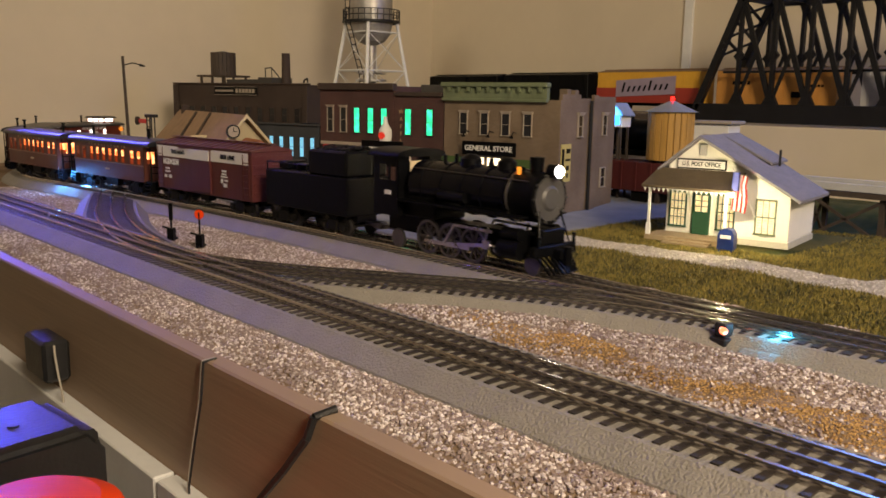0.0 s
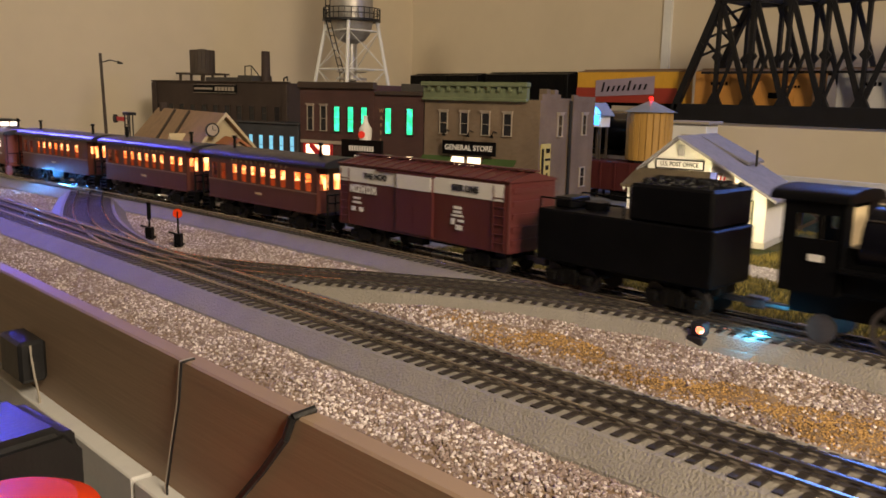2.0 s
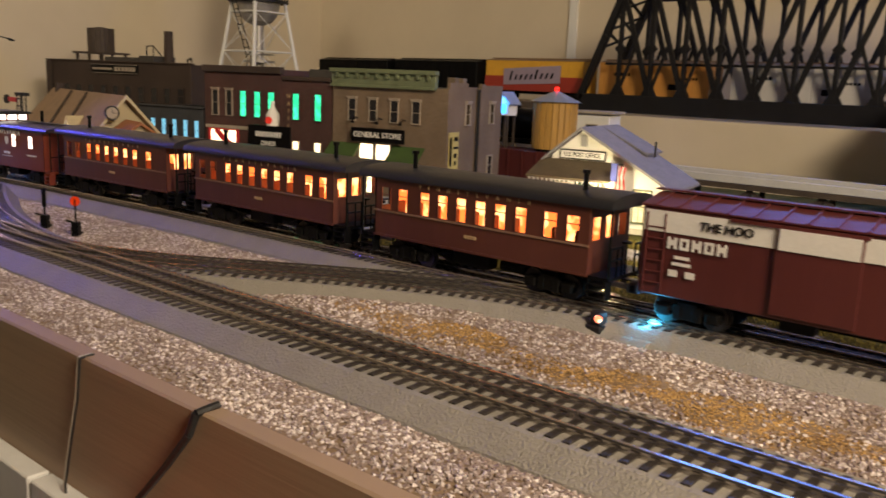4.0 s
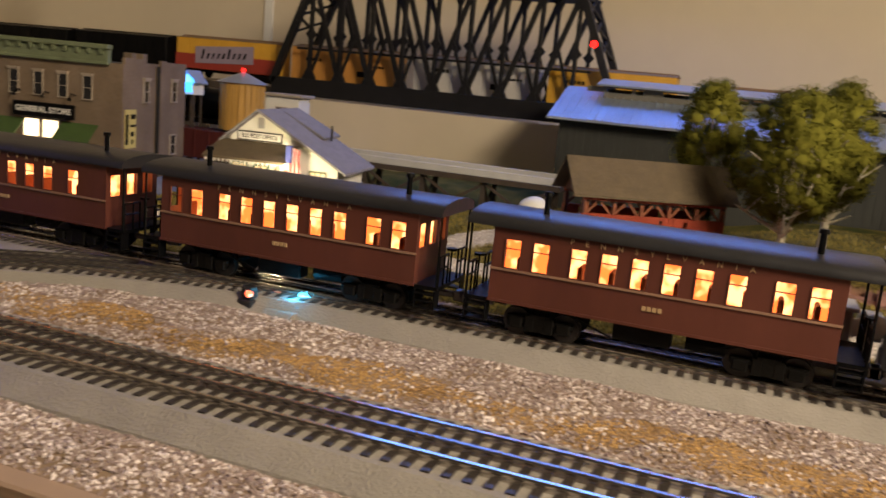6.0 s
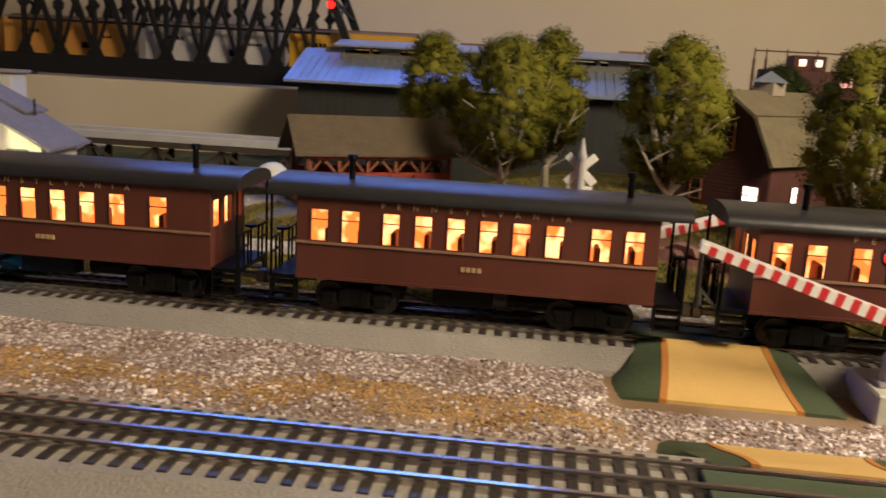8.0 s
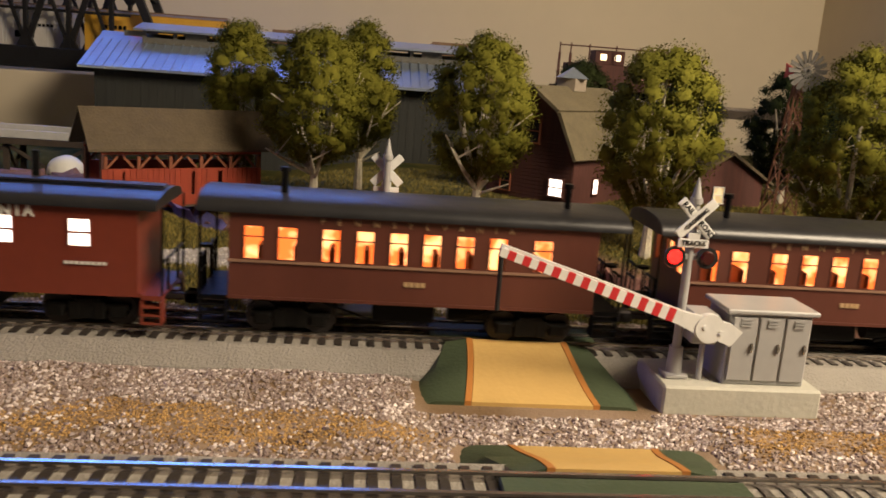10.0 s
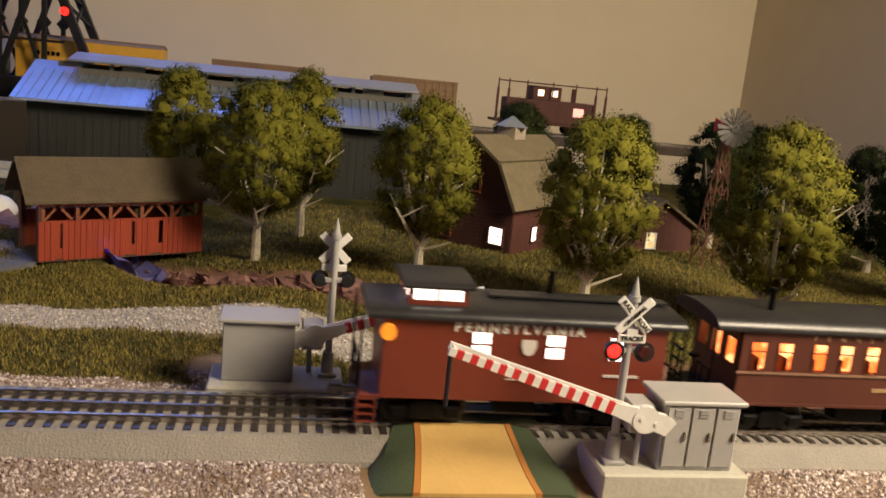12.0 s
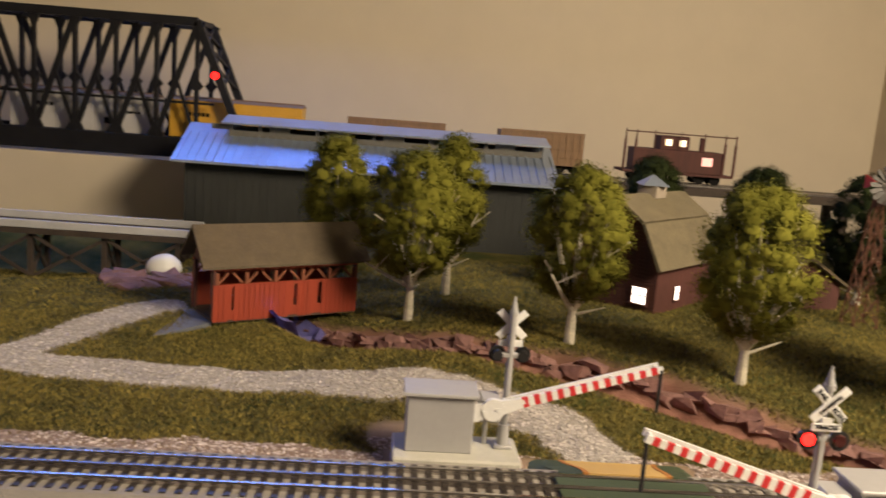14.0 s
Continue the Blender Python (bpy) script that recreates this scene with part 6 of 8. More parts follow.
def upper_car(y0, y1, side, label, roof=None, low=None, panel=None, h=0.064):
    c = thing("freight_car", pose(UX, (y0 + y1) / 2, UZ), label, "freight car")
    L = abs(y1 - y0) / 2 - 0.004
    bm = bm_new()
    box(bm, -0.027, 0.027, -L, L, 0.017, 0.017 + h * 0.93, 0.0008)
    body = part("body", bm, side, c)
    bm = bm_new()
    prism(bm, [(-0.028, 0.017 + h * 0.93), (0.028, 0.017 + h * 0.93), (0.0, 0.017 + h)], -L - 0.001, L + 0.001, "y")
    box(bm, -0.004, 0.004, -L, L, 0.017 + h, 0.0185 + h)
    part("roof", bm, roof or M_brown_car, c)
    bm = bm_new()
    for y in (-L * 0.72, L * 0.72):
        for q in (-0.016, 0.016):
            for s in (-0.016, 0.016):
                cyl(bm, (s - 0.0015, y + q, 0.009), (s + 0.0015, y + q, 0.009), 0.009, n=14)
        box(bm, -0.021, -0.017, y - 0.024, y + 0.024, 0.005, 0.013)
    box(bm, -0.008, 0.008, -L, L, 0.011, 0.017)
    part("trucks", bm, M_truck, c)
    bm = bm_new()
    for y in [-L * 0.9 + 1.8 * L * k / 10 for k in range(11)]:
        box(bm, -0.0276, -0.027, y - 0.0004, y + 0.0004, 0.018, 0.017 + h * 0.92)
    box(bm, -0.0282, -0.027, -0.016, 0.016, 0.019, 0.017 + h * 0.9)
    part("door_seams", bm, side, body)
    if low:
        bm = bm_new()
        box(bm, -0.0288, -0.0284, -L, L, 0.0172, 0.017 + h * 0.45)
        part("lower_band", bm, low, body)
    if panel:
        bm = bm_new()
        prism(bm, [(-L * 0.58, 0.034), (L * 0.58, 0.028), (L * 0.58, 0.060), (-L * 0.58, 0.068)], -0.0305, -0.0293, "x")
        p = part("name_panel", bm, panel, body, "silver slanted panel with dark script bars")
        bm = bm_new()
        for k in range(9):
            y = L * 0.46 - k * L * 0.105
            z = 0.037 + 0.0007 * k
            prism(bm, [(y, z), (y - L * 0.035, z), (y - L * 0.075, z + (0.019 if k in (0, 5) else 0.011)), (y - L * 0.04, z + (0.019 if k in (0, 5) else 0.011))], -0.0313, -0.0305, "x")
        part("script_bars", bm, M_black, p)
    else:
        bm = bm_new()
        for k in range(5):
            box(bm, -0.0286, -0.0282, -L * 0.8 + k * 0.006, -L * 0.8 + 0.004 + k * 0.006, 0.048, 0.052)
            box(bm, -0.0286, -0.0282, L * 0.4 + k * 0.007, L * 0.4 + 0.005 + k * 0.007, 0.052, 0.058)
        box(bm, -0.0286, -0.0282, -L * 0.55, -L * 0.30, 0.030, 0.040)
        part("marking_bars", bm, M_black, body)
    return c


def gondola(y0, y1, label):
    c = thing("gondola_car", pose(UX, (y0 + y1) / 2, UZ), label, "freight car")
    L = abs(y1 - y0) / 2
    bm = bm_new()
    box(bm, -0.025, 0.025, -L + 0.002, L - 0.002, 0.015, 0.062)
    part("load", bm, M_brown_car, c)
    for x in (-0.027, 0.025):
        for k in range(4):
            bm = bm_new()
            box(bm, x, x + 0.002, -L, L, 0.0152 + 0.0133 * k, 0.0276 + 0.0133 * k)
            part("side_board", bm, M_brown_car, c)
    for y in (-L, L - 0.002):
        bm = bm_new()
        box(bm, -0.025, 0.025, y, y + 0.002, 0.015, 0.068)
        part("end_board", bm, M_brown_car, c)
    for k in range(12):
        y = -L + 0.006 + k * (2 * L - 0.012) / 11
        bm = bm_new()
        box(bm, -0.0285, -0.0271, y - 0.001, y + 0.001, 0.015, 0.0665)
        part("stake", bm, M_brown_car, c)
    bm = bm_new()
    box(bm, -0.0290, -0.0271, -L, L, 0.0667, 0.0705)
    part("top_rail", bm, M_brown_car, c)
    for y in (-L * 0.7, L * 0.7):
        bm = bm_new()
        for q in (-0.015, 0.015):
            for s in (-0.016, 0.016):
                cyl(bm, (s - 0.0015, y + q, 0.009), (s + 0.0015, y + q, 0.009), 0.009, n=12)
            cyl(bm, (-0.017, y + q, 0.009), (0.017, y + q, 0.009), 0.002, n=6)
        box(bm, -0.008, 0.008, y - 0.02, y + 0.02, 0.008, 0.015)
        part("truck", bm, M_truck, c)


def upper_caboose():
    c = thing("work_caboose", pose(UX, -0.535, UZ), "dark red caboose with railings and a lit window", "caboose")
    bm = bm_new()
    box(bm, -0.025, 0.025, -0.075, 0.075, 0.018, 0.055, 0.001)
    body = part("body", bm, M_barn, c)
    bm = bm_new()
    box(bm, -0.018, 0.018, -0.018, 0.032, 0.055, 0.078, 0.001)
    part("cupola", bm, M_barn, c)
    for y in (0.018, -0.006):
        bm = bm_new()
        box(bm, -0.0188, -0.018, y - 0.005, y + 0.005, 0.062, 0.072)
        part("lit_pane", bm, M_warm_win, body)
    bm = bm_new()
    box(bm, -0.0258, -0.025, -0.058, -0.040, 0.032, 0.046)
    part("lit_pane", bm, M_pink_win, body, "reddish lit window")
    bm = bm_new()
    box(bm, -0.028, 0.028, -0.095, 0.095, 0.014, 0.018)
    for y in (-0.094, -0.076, -0.04, 0.0, 0.045, 0.076, 0.094):
        cyl(bm, (-0.027, y, 0.018 if abs(y) > 0.07 else 0.055), (-0.027, y, 0.086), 0.0012, n=6)
    cyl(bm, (-0.027, -0.094, 0.082), (-0.027, 0.094, 0.082), 0.0012, n=6)
    for y in (-0.094, 0.094, -0.076, 0.076):
        box(bm, -0.028, -0.026, y - 0.002, y + 0.002, 0.018, 0.070)
    cyl(bm, (0, -0.045, 0.055), (0, -0.045, 0.078), 0.004, n=8)
    part("platform_railing", bm, M_barn, c)
    for y in (-0.055, 0.055):
        bm = bm_new()
        for q in (-0.014, 0.014):
            for s in (-0.016, 0.016):
                cyl(bm, (s - 0.0015, y + q, 0.009), (s + 0.0015, y + q, 0.009), 0.009, n=12)
            cyl(bm, (-0.017, y + q, 0.009), (0.017, y + q, 0.009), 0.002, n=6)
        box(bm, -0.008, 0.008, y - 0.02, y + 0.02, 0.008, 0.014)
        part("truck", bm, M_truck, c)


M_pink_win = glow("pink_light", (1.0, 0.45, 0.35), 1.5)

M_panel = mat("silver_panel", (0.36, 0.30, 0.40), 0.4, 0.3, var=0.08)

simple("backdrop_board", Matrix(), M_wall, "plain beige board below the bridge", "board", lambda bm: box(bm, 1.385, 1.393, 0.17, 0.86, 0.0, 0.114), kind="structure")
upper_level()
truss_bridge()
upper_car(1.083, 0.842, M_yellow_car, "yellow and red reefer car with a silver name panel", low=M_red_car, panel=M_panel)
upper_car(0.815, 0.590, M_orange_car, "orange wooden reefer car")
upper_car(0.560, 0.325, M_white_car, "white reefer car with dark markings")
upper_car(0.310, 0.090, M_yellow_car, "yellow reefer car with dark red roof")
upper_car(1.345, 1.100, M_black, "plain black freight car on the raised track", roof=M_black, h=0.06)
upper_car(1.60, 1.36, M_black, "plain black freight car on the raised track", roof=M_black, h=0.058)
gondola(0.020, -0.140, "brown wooden gondola car")
gondola(-0.232, -0.372, "brown wooden gondola car")
upper_caboose()


# ---- far scenery ----
def long_shed():
    b = thing("long_shed", pose(1.20, -0.29, 0), "long dark shed with blue-grey tin roof and monitor", "shed")
    L = 0.525
    bm = bm_new()
    prism(bm, [(0.02, 0), (0.20, 0), (0.20, 0.135), (0.11, 0.172), (0.02, 0.135)], 0.004, L - 0.006, "y")
    part("wall", bm, M_shed_wall, b)
    for k in range(46):
        bm = bm_new()
        y = 0.01 + k * 0.0112
        box(bm, 0.0193, 0.0199, y, y + 0.0010, 0, 0.130)
        part("batten", bm, M_shed_wall, b)
    for s in (-1, 1):
        bm = bm_new()
        prism(bm, [(0.11, 0.180), (0.11 + s * 0.114, 0.1335), (0.11 + s * 0.114, 0.130), (0.11, 0.176)], -0.004, L + 0.008, "y")
        roof = part("roof", bm, M_tin, b)
        for k in range(44):
            bm = bm_new()
            y = k * 0.0122
            prism(bm, [(0.11 + s * 0.03, 0.1700), (0.11 + s * 0.114, 0.1355), (0.11 + s * 0.114, 0.1340), (0.11 + s * 0.03, 0.1680)], y, y + 0.0012, "y")
            part("roof_seam", bm, M_tin, roof)
    bm = bm_new()
    box(bm, 0.075, 0.145, 0.012, L - 0.055, 0.166, 0.1745)
    box(bm, 0.078, 0.142, 0.012, L - 0.055, 0.182, 0.186)
    for k in range(12):
        y = 0.012 + k * (L - 0.072) / 11
        box(bm, 0.075, 0.079, y, y + 0.005, 0.1745, 0.186)
        box(bm, 0.141, 0.145, y, y + 0.005, 0.1745, 0.186)
        if k % 2:
            box(bm, 0.076, 0.078, y, y + 0.03, 0.1745, 0.182)
    part("monitor", bm, M_monitor, b)
    for s in (-1, 1):
        bm = bm_new()
        prism(bm, [(0.11, 0.195), (0.11 + s * 0.05, 0.1855), (0.11 + s * 0.05, 0.183), (0.11, 0.192)], 0.004, L - 0.046, "y")
        part("monitor_roof", bm, M_tin, b)


M_monitor = mat("monitor_siding", (0.12, 0.115, 0.10), 0.75, var=0.2, scale=40)


def covered_bridge():
    b = thing("covered_bridge", pose(0.814, 0.100, 0.016, 0, -0.5, 31.1), "red wooden covered bridge with brown shingle roof", "covered bridge")
    L, W = 0.152, 0.062
    for x in (0.0, W - 0.002):
        bm = bm_new()
        for u0, u1, z0, z1 in ((-L, 0, 0.002, 0.012), (-L, -0.112, 0.012, 0.034), (-0.108, -0.085, 0.012, 0.034), (-0.082, -0.022, 0.012, 0.034), (-0.018, 0, 0.012, 0.034), (-L, 0, 0.034, 0.037), (-L, 0, 0.050, 0.054)):
            box(bm, x, x + 0.002, u0, u1, z0, z1)
        wall = part("wall", bm, M_bridge_red, b)
        for k in range(30):
            bm = bm_new()
            y = -L + 0.0051 * k
            if not any(-a - 0.001 < y < -c + 0.001 for a, c in ((0.022, 0.016), (0.086, 0.080), (0.113, 0.106))):
                box(bm, x - 0.0006, x + 0.0026, y, y + 0.0043, 0.001, 0.0365)
                part("plank", bm, M_bridge_red, wall)
            else:
                bm.free()
        for k in range(6):
            bm = bm_new()
            y = -0.002 - k * 0.0292
            box(bm, x - 0.0008, x + 0.0028, y - 0.003, y, 0.037, 0.048)
            if k < 5:
                bar(bm, (x + 0.001, y - 0.003, 0.038), (x + 0.001, y - 0.012, 0.048), 0.0022, 0.0022)
                bar(bm, (x + 0.001, y - 0.0262, 0.038), (x + 0.001, y - 0.017, 0.048), 0.0022, 0.0022)
            part("truss_post", bm, M_bridge_brown, b)
    bm = bm_new()
    box(bm, 0, W, -L, 0, 0, 0.0025)
    part("floor", bm, M_wood_d, b)
    for y0, y1 in ((0.0, -0.003), (-L, -L + 0.003)):
        bm = bm_new()
        prism(bm, [(0, 0.052), (W, 0.052), (W / 2, 0.084)], min(y0, y1), max(y0, y1), "y")
        box(bm, 0, 0.007, min(y0, y1), max(y0, y1), 0.0025, 0.05)
        box(bm, W - 0.007, W, min(y0, y1), max(y0, y1), 0.0025, 0.05)
        part("portal", bm, M_barn, b)
    for s in (-1, 1):
        bm = bm_new()
        prism(bm, [(W / 2, 0.090), (W / 2 + s * 0.036, 0.0555), (W / 2 + s * 0.036, 0.053), (W / 2, 0.0865)], -L - 0.012, 0.012, "y")
        part("roof", bm, M_brown_roof, b)
    bm = bm_new()
    prism(bm, [(0.0, 0.0), (0.065, -0.010), (0.065, -0.018), (0, -0.018)], 0.004, W - 0.004, "x")
    part("ramp", bm, M_grey_deck, b, "grey plank approach ramp")


M_bridge_brown = mat("faded_red_brown", (0.20, 0.06, 0.025), 0.7, var=0.25, scale=50)
M_grey_deck = mat("grey_deck", (0.13, 0.14, 0.16), 0.6, var=0.15, scale=50)


def barn():
    b = thing("barn", pose(0.906, -0.351, 0.026, 0, 0, -45), "dark red gambrel-roofed barn with lit windows", "barn")
    W, D = 0.112, 0.14
    prof = [(0, 0), (0, 0.060), (0.020, 0.099), (W / 2, 0.123), (W - 0.020, 0.099), (W, 0.060), (W, 0)]
    bm = bm_new()
    prism(bm, prof, 0, D, "x")
    wall = part("wall", bm, M_barn, b)
    for k in range(26):
        bm = bm_new()
        z = 0.004 + 0.0042 * k
        e = 0 if z < 0.060 else 0.020 * (z - 0.060) / 0.039
        if z < 0.097:
            box(bm, -0.0009, -0.0001, e + 0.001, W - e - 0.001, z, z + 0.0034)
            part("board", bm, M_barn, wall)
        else:
            bm.free()
    for q in ((1, 2), (2, 3), (4, 3), (5, 4)):
        (y0, z0), (y1, z1) = prof[q[0]], prof[q[1]]
        bm = bm_new()
        d = Vector((0, y1 - y0, z1 - z0)).normalized()
        up = Vector((0, -d.z, d.y)) if d.y > 0 else Vector((0, d.z, -d.y))
        a, c = Vector((0, y0, z0)) - d * (0.010 if q[0] in (1, 5) else 0), Vector((0, y1, z1))
        pts = [a + up * 0.001, c + up * 0.001, c + up * 0.0045, a + up * 0.0045]
        prism(bm, [(p.y, p.z) for p in pts], -0.012, D + 0.008, "x")
        part("roof", bm, M_barn_roof, b)
    window(b, (-0.001, 0.019), 180, 0.017, 0.012, 0.030, M_white_win, M_barn, sash=True)
    window(b, (0.047, 0), -90, 0.012, 0.014, 0.030, M_white_win, M_barn)
    window(b, (-0.001, 0.056), 180, 0.020, 0.066, 0.090, M_dark_glass, M_bridge_brown)
    window(b, (-0.001, 0.085), 180, 0.012, 0.010, 0.030, M_dark_glass, M_bridge_brown)
    c = (0.07, W / 2)
    bm = bm_new()
    box(bm, c[0] - 0.012, c[0] + 0.012, c[1] - 0.012, c[1] + 0.012, 0.122, 0.136)
    part("cupola", bm, M_stone, b)
    bm = bm_new()
    cyl(bm, (c[0], c[1], 0.136), (c[0], c[1], 0.148), 0.022, 0.0008, n=4)
    part("cupola_roof", bm, M_tin, b)


M_barn_roof = mat("barn_shingle", (0.15, 0.125, 0.075), 0.8, var=0.22, scale=60, bump=0.4)


M_steel_dull = mat("dull_blade_metal", (0.09, 0.085, 0.08), 0.6, 0.3, var=0.3, scale=60)


def windmill():
    b = thing("windmill", pose(0.915, -0.585, 0.005), "small rusty lattice farm windmill", "windmill")
    H, R0, R1 = 0.176, 0.022, 0.004
    for i in range(4):
        a, a2 = math.pi / 4 + math.pi / 2 * i, math.pi / 4 + math.pi / 2 * (i + 1)
        bm = bm_new()
        bar(bm, (R0 * math.cos(a), R0 * math.sin(a), 0), (R1 * math.cos(a), R1 * math.sin(a), H), 0.0016, 0.0016)
        part("leg", bm, M_rust, b)
        for k in range(6):
            f0, f1 = k / 6, (k + 1) / 6
            r0, r1 = R0 + (R1 - R0) * f0, R0 + (R1 - R0) * f1
            for u, v in ((a, a2), (a2, a)):
                bm = bm_new()
                bar(bm, (r0 * math.cos(u), r0 * math.sin(u), H * f0), (r1 * math.cos(v), r1 * math.sin(v), H * f1), 0.0009, 0.0009)
                part("brace", bm, M_rust, b)
    bm = bm_new()
    cyl(bm, (-0.016, 0, H + 0.006), (0.012, 0, H + 0.006), 0.0018, n=8)
    part("axle", bm, M_steel, b)
    for i in range(16):
        a = 2 * math.pi * i / 16
        m = Matrix.Translation((-0.016, 0, H + 0.006)) @ Matrix.Rotation(a, 4, "X")
        bm = bm_new()
        box(bm, -0.0004, 0.0004, -0.0026, 0.0026, 0.008, 0.021, m=m @ Matrix.Rotation(0.5, 4, "Z"))
        box(bm, -0.0004, 0.0004, -0.0005, 0.0005, 0.0, 0.010, m=m)
        part("blade", bm, M_steel_dull, b)
    bm = bm_new()
    prism(bm, [(0.012, H + 0.004), (0.032, H - 0.002), (0.032, H + 0.014), (0.012, H + 0.008)], -0.0005, 0.0005, "y")
    part("tail_vane", bm, M_red_paint, b)
    bm = bm_new()
    cyl(bm, (0.0, 0, 0), (0.0, 0, 0.012), 0.028, n=20)
    part("stock_tank", bm, M_rust, b)


M_rust = mat("rust", (0.14, 0.06, 0.035), 0.7, 0.3, var=0.3, scale=60)


def farm_house():
    b = thing("farm_house", pose(0.99, -0.60, 0.02, 0, 0, 5), "small dark farm cottage with lit window", "house")
    bm = bm_new()
    prism(bm, [(0, 0), (0.09, 0), (0.09, 0.04), (0.045, 0.068), (0, 0.04)], 0, 0.10, "x")
    part("wall", bm, M_barn, b)
    for s in (-1, 1):
        bm = bm_new()
        prism(bm, [(0.045, 0.073), (0.045 + s * 0.055, 0.038), (0.045 + s * 0.055, 0.035), (0.045, 0.069)], -0.008, 0.108, "x")
        part("roof", bm, M_brown_roof, b)
    window(b, (0, 0.055), 180, 0.012, 0.012, 0.030, M_po_win, M_white)


def wooden_trestle():
    b = thing("wooden_trestle", pose(1.10, 0.19, 0), "low timber trestle with pale guard rail", "trestle")
    bm = bm_new()
    box(bm, 0, 0.075, 0, 0.78, 0.036, 0.043)
    part("deck", bm, M_wood_d, b)
    for x in (0.0, 0.072):
        bm = bm_new()
        box(bm, x, x + 0.004, 0, 0.78, 0.0435, 0.0535, 0.0006)
        part("guard_rail", bm, M_pale, b, "pale grey guard rail")
    for k in range(9):
        y = 0.015 + 0.092 * k
        for x in (0.008, 0.06):
            bm = bm_new()
            box(bm, x, x + 0.006, y, y + 0.006, -0.028, 0.036)
            part("post", bm, M_wood_d, b)
        ends = [((0.01, y + 0.003, -0.024), (0.064, y + 0.003, 0.034)), ((0.064, y + 0.003, -0.024), (0.01, y + 0.003, 0.034))]
        if k < 8:
            ends += [((0.008, y, -0.020), (0.008, y + 0.092, 0.034)), ((0.008, y + 0.092, -0.020), (0.008, y, 0.034))]
        for p, q in ends:
            bm = bm_new()
            bar(bm, p, q, 0.003, 0.004)
            part("brace", bm, M_wood_d, b)


M_pale = mat("pale_rail", (0.50, 0.50, 0.50), 0.6, var=0.1, scale=40)


def tree(m, H, R, zc0, leaf, label, seed, trunk_bare=True, lean=0.0):
    """Trunk with forking limbs and a crown of many small leaf tufts."""
    rnd = random.Random(seed)
    b = thing("tree", m, label, "tree", "trees of the layout")
    bm = bm_new()
    fork = Vector((lean, 0, zc0 * 0.90))
    tips = []
    cyl(bm, (0, 0, -0.004), fork, 0.0052, 0.0036, n=8)
    for k in range(11):
        a = 2 * math.pi * k / 11 + rnd.uniform(-0.3, 0.3)
        r = R * rnd.uniform(0.40, 0.80)
        z = zc0 + (H - zc0) * rnd.uniform(0.1, 0.7)
        mid = fork + Vector((r * 0.5 * math.cos(a), r * 0.5 * math.sin(a), (z - fork.z) * 0.45))
        end = Vector((r * math.cos(a), r * math.sin(a), z))
        cyl(bm, fork, mid, 0.0028, 0.0019, n=6)
        cyl(bm, mid, end, 0.0019, 0.0007, n=6)
        twig = mid.lerp(end, 0.55)
        cyl(bm, twig, twig + Vector((rnd.uniform(-1, 1), rnd.uniform(-1, 1), rnd.uniform(0.3, 1.2))) * R * 0.35, 0.0010, 0.0005, n=5)
        tips.append(end)
    cyl(bm, fork, (lean, 0, H * 0.85), 0.0032, 0.0008, n=6)
    cyl(bm, fork - Vector((0, 0, 0.004)), (lean - 0.012, R * 0.50, zc0 * 1.15), 0.0016, 0.0006, n=6)
    part("trunk", bm, M_bark, b, "pale mottled trunk and limbs", smooth=True)
    g = np.random.RandomState(seed)
    # tufts over an uneven egg shape
    n = 170
    th, u = g.uniform(0, 2 * np.pi, n), g.uniform(-1, 1, n)
    rr = g.uniform(0.45, 1.0, n) ** 0.5
    lump = 1 + 0.09 * np.sin(3 * th + seed) + 0.07 * np.sin(5 * th + 4 * u + seed * 2)
    cz, hz = (zc0 + H) / 2, (H - zc0) / 2 - 0.011
    prof = np.sqrt(np.clip(1 - np.abs(u) ** 2.4, 0, 1)) * (1 - 0.12 * u)
    Rc = (R - 0.011) / 1.08
    cx, cy, cc = Rc * prof * rr * lump * np.cos(th) + lean, Rc * prof * rr * lump * np.sin(th), cz + hz * u * (0.92 + 0.08 * lump)
    k = 230
    N = n * k
    rad = np.repeat(g.uniform(0.0072, 0.0130, n), k)
    d = g.normal(size=(N, 3))
    d /= np.linalg.norm(d, axis=1)[:, None]
    d[:, 2] *= 0.8
    p = np.stack([np.repeat(cx, k), np.repeat(cy, k), np.repeat(cc, k)], 1) + d * (rad * g.uniform(0.50, 1.32, N))[:, None]
    a, c = g.normal(size=(N, 3)), g.normal(size=(N, 3))
    a /= np.linalg.norm(a, axis=1)[:, None]
    c -= (c * a).sum(1)[:, None] * a
    c /= np.linalg.norm(c, axis=1)[:, None]
    nrm = 0.55 * d + 0.9 * np.stack([np.repeat(cx, k) - lean, np.repeat(cy, k), np.repeat(cc, k) - cz], 1) / R
    nrm /= np.linalg.norm(nrm, axis=1)[:, None]
    c = np.where(((np.cross(c, a) * nrm).sum(1) < 0)[:, None], -c, c)
    s = g.uniform(0.0006, 0.0012, N)[:, None]
    v = np.stack([p - a * s, p + c * s * 0.75, p + a * s, p - c * s * 0.75], 1).reshape(-1, 3)
    f = np.arange(N * 4).reshape(-1, 4)
    # a lumpy core inside each tuft
    base = bmesh.new()
    bmesh.ops.create_icosphere(base, subdivisions=2, radius=1.0)
    bv = np.array([q.co[:] for q in base.verts])
    bf = np.array([[q.index for q in fc.verts] for fc in base.faces])
    base.free()
    cen = np.stack([cx, cy, cc], 1)
    rj = rad.reshape(n, k)[:, 0]
    cv = cen[:, None, :] + bv[None] * (rj[:, None] * g.uniform(0.25, 0.62, (n, len(bv))))[:, :, None]
